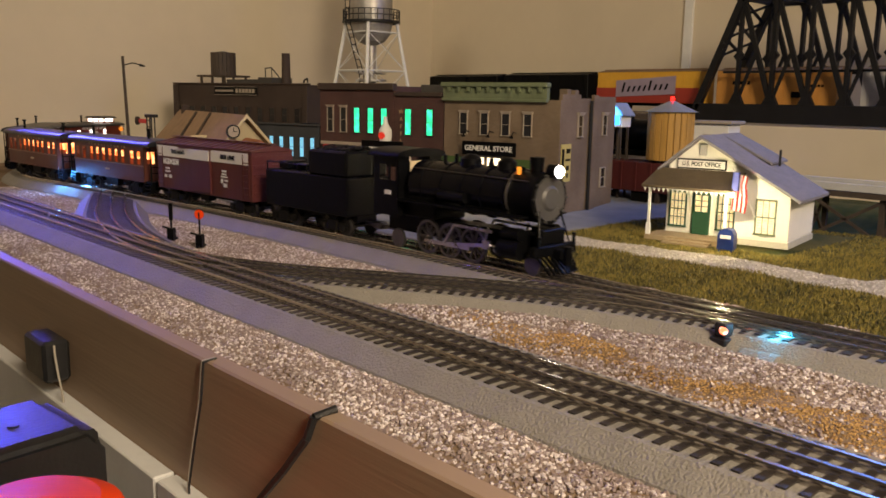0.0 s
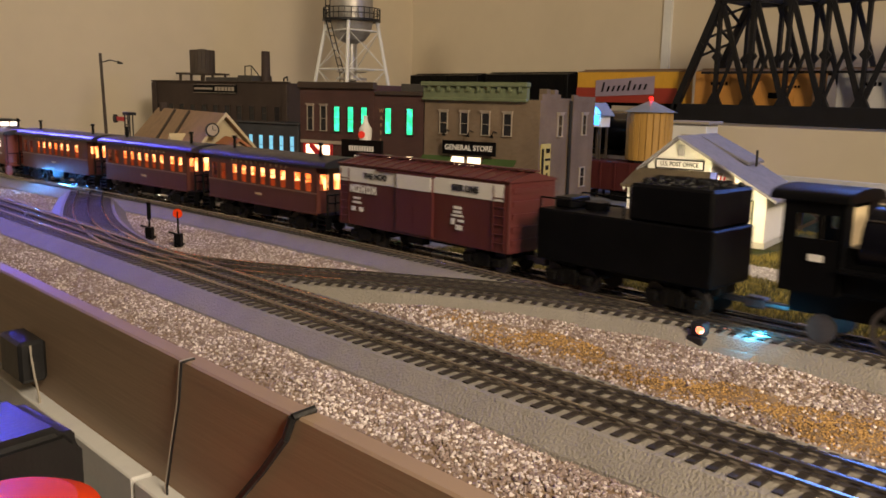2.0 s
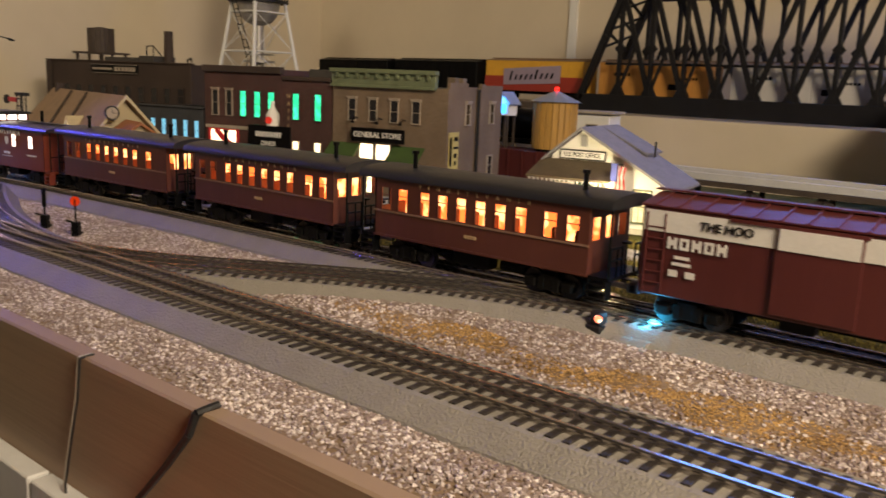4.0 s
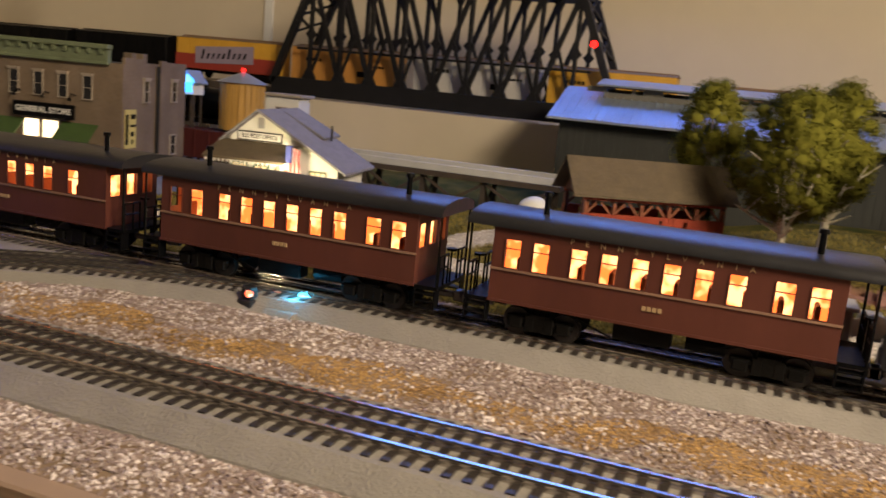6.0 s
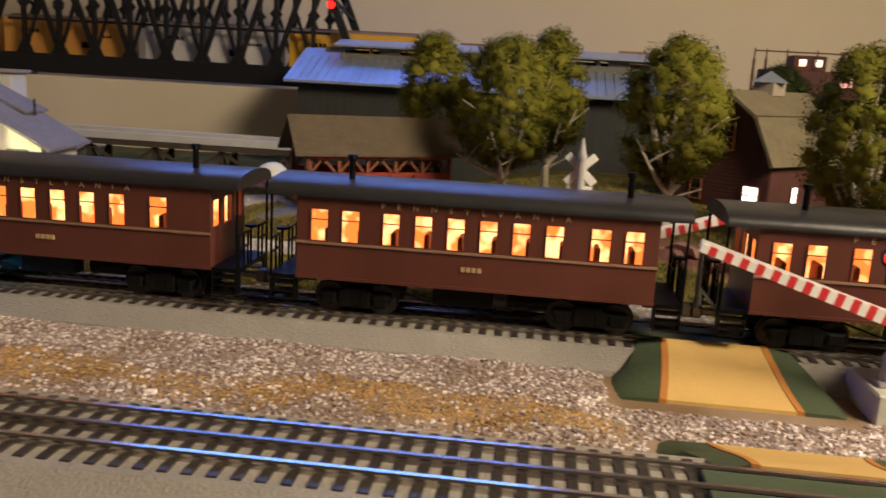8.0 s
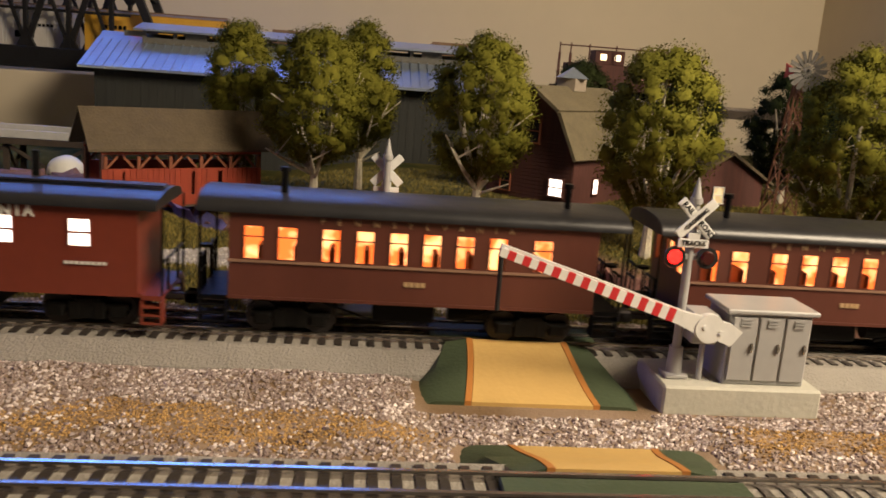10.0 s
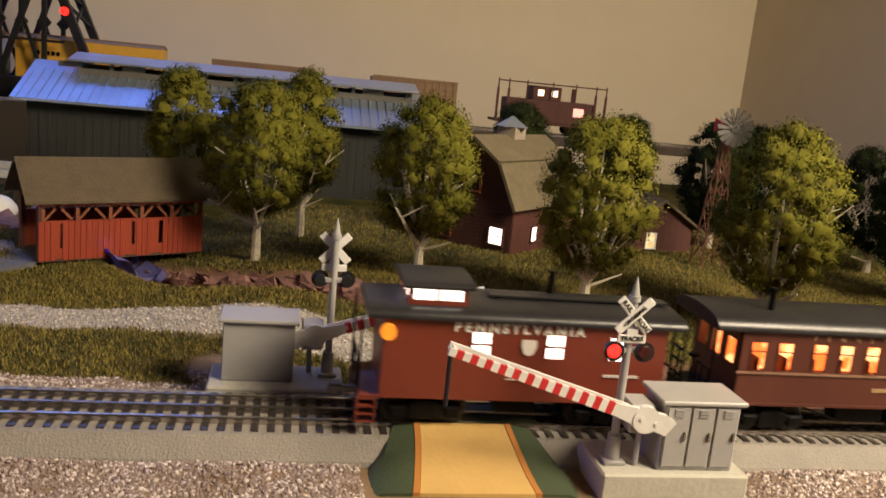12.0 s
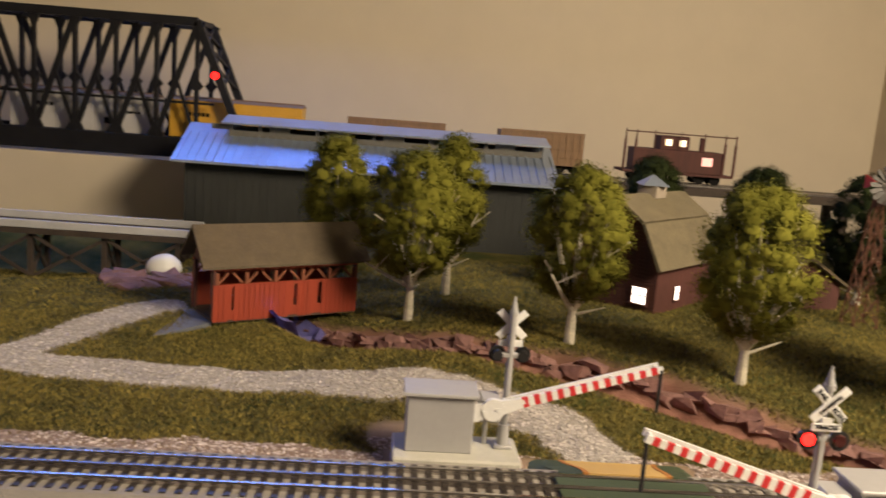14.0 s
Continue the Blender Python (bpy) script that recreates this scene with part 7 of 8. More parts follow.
    cf = (bf[None] + (np.arange(n) * len(bv))[:, None, None] + N * 4).reshape(-1, 3)
    v = np.concatenate([v, cv.reshape(-1, 3)])
    cn = 0.55 * np.broadcast_to(bv[None], cv.shape) + 0.9 * (cen - np.array([lean, 0, cz]))[:, None, :] / R
    cn = (cn / np.linalg.norm(cn, axis=2)[:, :, None]).reshape(-1, 3)
    me = bpy.data.meshes.new("crown")
    me.from_pydata(v.tolist(), [], f.tolist() + cf.tolist())
    for q in me.polygons:
        q.use_smooth = True
    me.normals_split_custom_set_from_vertices(np.concatenate([np.repeat(nrm, 4, axis=0), cn]).tolist())
    me.materials.append(leaf)
    cr = new("crown", me)
    cr.parent = b
    return b


long_shed()
covered_bridge()
barn()
windmill()
farm_house()
wooden_trestle()
LBL = "leafy green model tree with a pale trunk"
# x, y, height of the top above the table, widest radius of the crown, height of its lower edge over the root
for x, y, top, R, z0, leaf, lab, sd in ((0.95, -0.001, 0.202, 0.046, 0.030, M_leaf, LBL, 1), (0.858, -0.085, 0.197, 0.060, 0.040, M_leaf, LBL, 2), (0.95, -0.127, 0.209, 0.044, 0.040, M_leaf, LBL, 12), (0.774, -0.232, 0.200, 0.056, 0.036, M_leaf, LBL, 3),
                                        (0.709, -0.368, 0.199, 0.058, 0.034, M_leaf, LBL, 4), (0.68, -0.519, 0.206, 0.064, 0.040, M_leaf, LBL, 5),
                                        (1.20, -0.425, 0.192, 0.050, 0.04, M_leaf_d, "dark green tree beside the barn", 6), (1.20, -0.585, 0.187, 0.055, 0.03, M_leaf_d, "dark green tree behind the farm", 7),
                                        (1.02, -0.640, 0.197, 0.062, 0.02, M_leaf_d, "dark green tree behind the windmill", 8), (0.93, -0.80, 0.192, 0.068, 0.02, M_leaf_d, "dark green tree at the layout's corner", 9), (1.15, -0.76, 0.192, 0.062, 0.02, M_leaf_d, "dark green tree near the wall", 10),
                                        (0.78, -0.74, 0.192, 0.062, 0.02, M_leaf_d, "dark green tree past the crossing", 11)):
    root = float(height(x, y)) - 0.001
    tree(pose(x, y, root, 0, 0, sd * 40), top - root, R, z0, leaf, lab, sd)


def dome_tank():
    b = thing("white_boulder", pose(1.035, 0.205, -0.002), "smooth white rounded boulder by the trestle", "boulder")
    bm = bm_new()
    bmesh.ops.create_icosphere(bm, subdivisions=3, radius=0.019, matrix=Matrix.Translation((0, 0, 0.019)) @ Matrix.Diagonal((1, 1.1, 0.95, 1)))
    for v in bm.verts:
        v.co += Vector(v.co).normalized() * 0.0015 * noise.noise(v.co * 60)
    part("stone", bm, M_white, b, smooth=True)


def ledge():
    """Tilted plaster slabs along the far bank of the creek."""
    rnd = random.Random(21)
    line = resample(CREEK[1:9], 0.0085)
    for k, (x, y, a) in enumerate(line):
        nx, ny = -math.sin(a), math.cos(a)
        off = 0.021 + rnd.uniform(-0.003, 0.004)
        px, py = x + nx * off, y + ny * off
        w, d, h = rnd.uniform(0.006, 0.011), rnd.uniform(0.004, 0.008), rnd.uniform(0.003, 0.0075) * (1 - 0.45 * k / len(line))
        bm = bm_new()
        vs = box(bm, -w, w, -d, d, -h, h)
        for v in vs:
            v.co += Vector((rnd.uniform(-0.5, 0.5) * w, rnd.uniform(-0.5, 0.5) * d, rnd.uniform(-0.5, 0.5) * h))
        bmesh.ops.triangulate(bm, faces=bm.faces)
        ob = part("rock", bm, M_rock)
        ob.matrix_basis = pose(px, py, float(height(px, py)) - 0.001, rnd.uniform(-40, -5), rnd.uniform(-15, 15), math.degrees(a) + rnd.uniform(-25, 25))
        tagged(ob, "tilted pinkish plaster slab on the creek bank", "rock", "rocks of the creek bank")


def rocks():
    rnd = random.Random(3)
    spots = []
    for (ax, ay), (bx, by) in zip(CREEK[:4], CREEK[1:5]):
        n = int(math.hypot(bx - ax, by - ay) / 0.011)
        for k in range(n):
            t = k / n
            for s in (-1, 1):
                nx, ny = -(by - ay), bx - ax
                q = math.hypot(nx, ny)
                o = s * rnd.uniform(0.016, 0.026)
                spots.append((ax + (bx - ax) * t + nx / q * o, ay + (by - ay) * t + ny / q * o, rnd.uniform(0.004, 0.008)))
    ledge()
    for k in range(40):
        spots.append((rnd.uniform(0.95, 1.06), rnd.uniform(0.14, 0.26), rnd.uniform(0.01, 0.02)))
    for x, y, r in spots:
        bm = bm_new()
        bmesh.ops.create_icosphere(bm, subdivisions=1, radius=r, matrix=Matrix.Rotation(rnd.uniform(0, 6), 4, "Z") @ Matrix.Diagonal((1.9, rnd.uniform(0.7, 1.2), rnd.uniform(0.35, 0.6), 1)))
        for v in bm.verts:
            v.co *= rnd.uniform(0.75, 1.2)
        ob = part("rock", bm, M_rock)
        ob.matrix_basis = pose(x, y, float(height(x, y)) - r * 0.1, rnd.uniform(-20, 20), rnd.uniform(-20, 20), 0)
        tagged(ob, "jagged pinkish plaster creek rock", "rock", "rocks of the creek bank")


dome_tank()
rocks()


def tank_and_cars():
    b = thing("wooden_water_tank", pose(1.105, 0.697, 0.0), "yellow wooden railway water tank with blue-grey roof", "water tank")
    for k in range(22):
        a = 2 * math.pi * k / 22
        bm = bm_new()
        box(bm, 0.030, 0.0335, -0.0043, 0.0043, 0.066, 0.138, 0.0005, m=Matrix.Rotation(a, 4, "Z"))
        part("stave", bm, M_wood_y, b)
    bm = bm_new()
    cyl(bm, (0, 0, 0.066), (0, 0, 0.137), 0.030, n=22)
    part("tank", bm, M_wood_y, b)
    bm = bm_new()
    cyl(bm, (0, 0, 0.137), (0, 0, 0.154), 0.039, 0.001, n=12)
    part("roof", bm, M_tin, b)
    bm = bm_new()
    cyl(bm, (0, 0, 0.154), (0, 0, 0.159), 0.003, n=10)
    part("beacon", bm, M_red_glow, b, "red beacon on top")
    for a in range(6):
        bm = bm_new()
        x, y = 0.024 * math.cos(a * 1.047), 0.024 * math.sin(a * 1.047)
        box(bm, x - 0.003, x + 0.003, y - 0.003, y + 0.003, 0, 0.066)
        part("leg", bm, M_wood_d, b)
    # a dark standing tank car and a red freight car behind the store
    c = thing("tank_car", pose(1.14, 0.79, 0.060), "dark grey tank car standing behind the store", "tank car")
    bm = bm_new()
    cyl(bm, (0, -0.07, 0.040), (0, 0.08, 0.040), 0.024, n=24)
    cyl(bm, (0, -0.076, 0.040), (0, -0.07, 0.040), 0.016, 0.024, n=24)
    part("tank", bm, M_black, c, smooth=True)
    bm = bm_new()
    cyl(bm, (0, 0.01, 0.06), (0, 0.01, 0.074), 0.012, n=16)
    part("dome", bm, M_black, c, smooth=True)
    bm = bm_new()
    box(bm, -0.02, 0.02, -0.075, 0.08, 0.008, 0.016)
    part("frame", bm, M_truck, c)
    r = thing("red_gondola", pose(1.10, 0.80, 0.0), "dark red freight car behind the post office", "freight car")
    bm = bm_new()
    box(bm, -0.025, 0.025, -0.125, 0.10, 0.018, 0.062, 0.001)
    part("body", bm, M_box_red, r)
    for k in range(9):
        bm = bm_new()
        box(bm, -0.0265, -0.025, -0.12 + 0.026 * k, -0.117 + 0.026 * k, 0.018, 0.062)
        part("rib", bm, M_box_red, r)
    bm = bm_new()
    for y in (-0.08, 0.06):
        box(bm, -0.02, 0.02, y - 0.025, y + 0.025, 0.002, 0.017, 0.002)
    part("truck_frame", bm, M_truck, r)
    h = thing("signal_hut", pose(1.10, 0.785, 0.112), "small hut lit bright blue on a stand", "hut")
    bm = bm_new()
    prism(bm, [(-0.012, 0), (0.012, 0), (0.012, 0.020), (0, 0.033), (-0.012, 0.020)], -0.012, 0.012, "x")
    part("wall", bm, M_white, h)
    bm = bm_new()
    box(bm, -0.0128, -0.012, -0.008, 0.008, 0.003, 0.018)
    part("lit_pane", bm, M_blue_soft, h)
    for s in (-1, 1):
        bm = bm_new()
        prism(bm, [(0, 0.037), (s * 0.017, 0.0185), (s * 0.017, 0.0165), (0, 0.0345)], -0.016, 0.016, "x")
        part("roof", bm, M_tin, h)
    bm = bm_new()
    for x in (-0.009, 0.009):
        for y in (-0.009, 0.009):
            box(bm, x - 0.0015, x + 0.0015, y - 0.0015, y + 0.0015, -0.111, 0)
    part("stand", bm, M_wood_d, h)


M_blue_soft = glow("blue_window", (0.05, 0.35, 1.0), 3.0)
tank_and_cars()


def white_hut():
    b = thing("trackside_hut", pose(1.235, 0.675, 0, 0, 0, 8), "small white trackside hut with flat yellowish roof", "hut")
    bm = bm_new()
    box(bm, 0, 0.05, 0, 0.06, 0, 0.118, 0.001)
    part("wall", bm, M_clap, b)
    bm = bm_new()
    box(bm, -0.006, 0.056, -0.006, 0.066, 0.118, 0.123, 0.001)
    part("roof", bm, M_stone, b)
    window(b, (0, 0.03), 180, 0.018, 0.08, 0.10, M_dark_glass, M_stone)


white_hut()


def stream_patch():
    b = thing("stream_patch", Matrix(), "crumpled stream sheet under the bridge, blue light put into its colour", "water")
    rnd = random.Random(9)
    bm = bm_new()
    nu, nv = 16, 7
    rows = []
    for i in range(nu):
        f = i / (nu - 1)
        px, py = 0.915 + (0.843 - 0.915) * f, 0.098 + (0.014 - 0.098) * f
        row = []
        for j in range(nv):
            g = (j / (nv - 1) - 0.5) * 0.050
            x, y = px + g * 0.72, py - g * 0.69
            row.append(bm.verts.new((x, y, float(height(x, y)) + 0.014 + rnd.uniform(-0.006, 0.006))))
        rows.append(row)
    for r0, r1 in zip(rows, rows[1:]):
        for q in range(nv - 1):
            bm.faces.new((r0[q], r0[q + 1], r1[q + 1], r1[q]))
    bmesh.ops.solidify(bm, geom=list(bm.faces), thickness=0.0008)
    part("sheet", bm, M_stream, b)


# the blue light under the bridge is partly painted in as base colour
M_stream = mat("blue_lit_stream", (0.22, 0.21, 0.52), 0.4, var=0.5, scale=60, bump=0.2)
stream_patch()


def street_lamp():
    b = thing("street_lamp", pose(0.70, 1.69, 0), "tall wooden lamp post with curved arm", "street lamp")
    bm = bm_new()
    cyl(bm, (0, 0, 0), (-0.004, 0.006, 0.223), 0.0036, 0.0028, n=10)
    part("pole", bm, M_wood_d, b)
    bm = bm_new()
    tube(bm, [(-0.004, 0.006, 0.205), (0.008, -0.012, 0.210), (0.020, -0.026, 0.206)], 0.0012)
    cyl(bm, (0.018, -0.024, 0.206), (0.024, -0.032, 0.2035), 0.003, 0.0015, n=8)
    part("arm", bm, M_iron, b)


def semaphore():
    b = thing("semaphore_signal", pose(0.60, 1.36, 0), "dark semaphore signal with red arm", "signal")
    bm = bm_new()
    for x in (-0.004, 0.004):
        for y in (-0.006, 0.006):
            cyl(bm, (x, y, 0), (x, y, 0.112), 0.0012, n=6)
    for k in range(10):
        cyl(bm, (-0.004, -0.006, 0.01 + k * 0.0108), (-0.004, 0.006, 0.01 + k * 0.0108), 0.0009, n=5)
    box(bm, -0.007, 0.007, -0.014, 0.008, 0.112, 0.117, 0.0006)
    part("mast", bm, M_iron, b)
    bm = bm_new()
    box(bm, -0.006, -0.004, 0.006, 0.040, 0.102, 0.109, 0.0005)
    part("arm", bm, M_red_paint, b)
    bm = bm_new()
    cyl(bm, (-0.007, 0.040, 0.1055), (-0.003, 0.040, 0.1055), 0.007, n=14)
    part("target", bm, M_iron, b)


street_lamp()
semaphore()


# ---- level crossing ----
def crossing_gate(m, label, side=1):
    g = thing("crossing_gate", m, label, "crossing gate", "gates of the level crossing")
    bm = bm_new()
    box(bm, -0.016, 0.027, -0.074, 0.010, 0.0, 0.016, 0.0012)
    part("concrete_base", bm, M_concrete, g)
    bm = bm_new()
    box(bm, -0.010, 0.016, -0.066, -0.022, 0.016, 0.054, 0.0007)
    cab = part("relay_cabinet", bm, M_grey, g, "grey relay cabinet with three doors")
    bm = bm_new()
    box(bm, -0.0125, 0.0185, -0.0685, -0.0195, 0.054, 0.0565, 0.0006)
    part("cabinet_lid", bm, M_grey, cab)
    for k in range(3):
        y1 = -0.0235 - k * 0.0141
        bm = bm_new()
        box(bm, -0.0112, -0.0101, y1 - 0.0132, y1, 0.0185, 0.0525, 0.0005)
        door = part("cabinet_door", bm, M_grey, cab)
        bm = bm_new()
        for j in range(3):
            box(bm, -0.0119, -0.0112, y1 - 0.0095, y1 - 0.0040, 0.0475 + 0.0016 * j, 0.0484 + 0.0016 * j)
        part("louvre", bm, M_grey, door)
        bm = bm_new()
        box(bm, -0.0122, -0.0112, y1 - 0.0115, y1 - 0.0105, 0.034, 0.039)
        box(bm, -0.0128, -0.0112, y1 - 0.0117, y1 - 0.0103, 0.036, 0.0374)
        part("door_handle", bm, M_steel, door)
    bm = bm_new()
    box(bm, -0.006, 0.006, -0.006, 0.006, 0.016, 0.0185, 0.0006)
    cyl(bm, (0, 0, 0.0185), (0, 0, 0.032), 0.0042, 0.0036, n=14)
    cyl(bm, (0, 0, 0.032), (0, 0, 0.107), 0.0023, n=12)
    cyl(bm, (0, 0, 0.107), (0, 0, 0.110), 0.0032, n=12)
    cyl(bm, (0, 0, 0.110), (0, 0, 0.120), 0.0026, 0.0004, n=12)
    part("mast", bm, M_grey, g, smooth=True)
    for s, a in ((1, 0), (-1, 1)):
        bm = bm_new()
        box(bm, -0.0037 - 0.0006 * a, -0.0026 - 0.0006 * a, -0.0125, 0.0125, -0.0025, 0.0025, 0.0003, m=Matrix.Translation((0, 0, 0.1000)) @ Matrix.Rotation(radians(45 * s), 4, "X"))
        blade = part("crossbuck_blade", bm, M_white, g)
        mt = pose(-0.0047, 0, 0.1000, 90, 0, -90)
        if s == 1:
            text_mesh("lettering", "CROSSING", 0.0030, M_black, blade, mt @ pose(0, 0, 0, 0, 0, 45))
        else:
            text_mesh("lettering", "RAIL", 0.0037, M_black, blade, mt @ pose(-0.0052, 0.0052, 0.0002, 0, 0, -45), bold=0.0001)
            text_mesh("lettering", "ROAD", 0.0037, M_black, blade, mt @ pose(0.0052, -0.0052, 0.0002, 0, 0, -45), bold=0.0001)
    bm = bm_new()
    box(bm, -0.0038, -0.0026, -0.008, 0.008, 0.0850, 0.0895, 0.0003)
    box(bm, -0.0038, -0.0026, -0.003, 0.003, 0.0895, 0.0925)
    plate = part("track_plate", bm, M_white, g)
    text_mesh("lettering", "TRACKS", 0.0034, M_black, plate, pose(-0.0041, 0, 0.0875, 90, 0, -90))
    bm = bm_new()
    box(bm, -0.002, 0.002, -0.010, 0.010, 0.0785, 0.0815, 0.0005)
    part("lamp_bracket", bm, M_grey, g)
    for y, lit in ((0.0085, True), (-0.0085, False)):
        bm = bm_new()
        cyl(bm, (-0.0025, y, 0.080), (-0.0032, y, 0.080), 0.0056, n=18)
        cyl(bm, (0.003, y, 0.080), (-0.0032, y, 0.080), 0.0034, n=14)
        hood = part("lamp_hood", bm, M_plastic, g, smooth=True)
        bm = bm_new()
        cyl(bm, (-0.0032, y, 0.080), (-0.0045, y, 0.080), 0.0038, 0.003, n=16)
        part("lamp_lens", bm, M_red_glow if lit else M_dark_lens, hood, "lit red lens" if lit else "dark lens")
    # gate machine, arm with red stripes, counterweight and hanging rod
    bm = bm_new()
    box(bm, -0.008, 0.010, -0.018, -0.004, 0.036, 0.052, 0.001)
    cyl(bm, (-0.004, -0.012, 0.016), (-0.004, -0.012, 0.036), 0.0016, n=8)
    part("gate_machine", bm, M_grey, g)
    slope = math.atan2(0.034, 0.110)
    am = Matrix.Translation((-0.013 * side, -0.010, 0.0465)) @ Matrix.Rotation(slope, 4, "X")
    bm = bm_new()
    cyl(bm, (-0.002, 0, 0), (0.002, 0, 0), 0.0075, n=20)
    prism(bm, [(0.0, -0.0055), (0.016, -0.0035), (0.016, 0.0035), (0.0, 0.0055)], -0.0015, 0.0015, "x")
    prism(bm, [(0.0, -0.004), (-0.014, -0.005), (-0.017, 0.004), (-0.010, 0.006), (0.0, 0.005)], -0.0015, 0.0015, "x")
    for q in ((0.003, 0), (-0.006, 0)):
        cyl(bm, (-0.0026 * side, q[0], q[1]), (-0.002 * side, q[0], q[1]), 0.0012, n=10)
    bmesh.ops.transform(bm, matrix=am, verts=bm.verts)
    piv = part("pivot_plate", bm, M_white, g, smooth=True)
    for k in range(25):
        a, c = 0.016 + 0.098 * k / 25, 0.016 + 0.098 * (k + 1) / 25
        bm = bm_new()
        h = 0.0034 - 0.0014 * k / 25
        box(bm, -0.0014, 0.0008, a, c, -h, h, m=am)
        part("arm_stripe", bm, M_red_paint if k % 2 else M_white, piv)
    bm = bm_new()
    box(bm, 0.007 * side - 0.001, 0.007 * side + 0.001, 0.008, 0.113, -0.001, 0.003, m=am)
    for k in range(4):
        box(bm, min(-0.001, 0.008 * side), max(0.001, 0.008 * side), 0.02 + 0.03 * k, 0.0215 + 0.03 * k, -0.001, 0.002, m=am)
    part("arm_brace", bm, M_white, piv)
    bm = bm_new()
    tip = am @ Vector((0.0, 0.113, 0))
    cyl(bm, tip, tip - Vector((0, 0, 0.029)), 0.0012, n=8)
    part("hanging_rod", bm, M_plastic, g)
    return g


M_dark_lens = mat("dark_lens", (0.05, 0.012, 0.01), 0.2, var=0.1)
crossing_gate(pose(0.446, -0.297, -0.001), "grey level crossing gate with a lowered striped arm")
crossing_gate(pose(0.566, -0.146, -0.002, 0, 0, 180), "level crossing gate beyond the track, arm lowered", -1)


def pad(m, L, w0=0.0, label="tan road ramp with green sides"):
    """A moulded crossing ramp: x runs down from the rail, road along x."""
    p = thing("crossing_ramp", m, label, "crossing ramp", "ramps of the level crossing")
    H = 0.0145
    def cut(bm, y0a, y1a, y0b, y1b, lift):
        rows = []
        for i in range(9):
            f = i / 8
            z = 0.002 + H * (0.5 + 0.5 * math.cos(math.pi * f)) * 0.35 + H * (1 - f) * 0.65
            a, b = y0a + (y0b - y0a) * f ** 1.6, y1a + (y1b - y1a) * f ** 1.6
            rows.append([(L * f, a, z + lift), (L * f, b, z + lift), (L * f, b, -0.003), (L * f, a, -0.003)])
        vs = [[bm.verts.new(q) for q in r] for r in rows]
        for r0, r1 in zip(vs, vs[1:]):
            for k in range(4):
                bm.faces.new((r0[k], r0[(k + 1) % 4], r1[(k + 1) % 4], r1[k]))
        bm.faces.new(vs[0])
        bm.faces.new(vs[-1][::-1])
    bm = bm_new()
    cut(bm, -0.025, 0.025, -0.031, 0.031, 0)
    part("road", bm, M_pad_tan, p, "tan road surface")
    for s in (-1, 1):
        bm = bm_new()
        e = sorted((s * 0.0252, s * 0.0285)), sorted((s * 0.0312, s * 0.0345))
        cut(bm, *e[0], *e[1], 0.0004)
        part("kerb", bm, M_pad_edge, p, "orange road edge")
        bm = bm_new()
        rows = []
        for i in range(9):
            f = i / 8
            y0, y1 = s * (0.0287 + 0.006 * f ** 1.6), s * (0.047 + 0.013 * math.sin(f * math.pi * 0.62))
            z = 0.002 + H * (0.5 + 0.5 * math.cos(math.pi * f)) * 0.35 + H * (1 - f) * 0.65
            rows.append([bm.verts.new(q) for q in ((L * f, y0, z), (L * f, (y0 + y1 * 1.6) / 2.6, z * 0.86), (L * f, y1, -0.002), (L * f, y0, -0.003))])
        for r0, r1 in zip(rows, rows[1:]):
            for k in range(4):
                bm.faces.new((r0[k], r0[(k + 1) % 4], r1[(k + 1) % 4], r1[k]))
        bm.faces.new(rows[0])
        bm.faces.new(rows[-1][::-1])
        part("side_slope", bm, M_pad_green, p, "green sloped side", smooth=True)
    return p


pad(pose(0.4885, -0.2215, 0, 0, 0, 180), 0.056)
pad(pose(0.5255, -0.2215, 0), 0.05)
pad(pose(NEAR_X + 0.0185, -0.235, 0), 0.05)
pad(pose(NEAR_X - 0.0185, -0.235, 0, 0, 0, 180), 0.05)
for cx, cy in ((0.507, -0.2215), (NEAR_X, -0.235)):
    for s in (-1, 1):
        simple("crossing_insert", pose(cx + s * 0.008, cy, 0), M_pad_green, "dark green insert between the crossing rails", "crossing insert",
               lambda bm: box(bm, -0.0058, 0.0058, -0.048, 0.048, 0.010, 0.0152, 0.0006), group="inserts of the level crossing")


# ---- trackside things ----
def switch_stand(m, target, label):
    b = thing("switch_stand", m, label, "switch stand")
    bm = bm_new()
    box(bm, -0.004, 0.004, -0.0035, 0.0035, 0, 0.014, 0.0008)
    box(bm, -0.006, 0.012, -0.0015, 0.0015, 0.001, 0.003)
    part("base", bm, M_black, b)
    bm = bm_new()
    cyl(bm, (0, 0, 0.014), (0, 0, 0.036), 0.001, n=8)
    bar(bm, (0, 0, 0.013), (-0.004, 0.008, 0.016), 0.0016, 0.0016)
    part("spindle", bm, M_black, b)
    bm = bm_new()
    if target:
        cyl(bm, (-0.0006, 0, 0.034), (0.0006, 0, 0.034), 0.0048, n=18)
        part("target", bm, M_orange_pl, b, "round orange-red target")
    else:
        box(bm, -0.0006, 0.0006, -0.002, 0.002, 0.022, 0.040)
        part("target", bm, M_black, b)


switch_stand(pose(0.381, 0.825, 0.0, 0, 0, 40), False, "black switch stand in the gravel")
switch_stand(pose(0.385, 0.770, 0.0, 0, 0, 40), True, "black switch stand with orange round target")


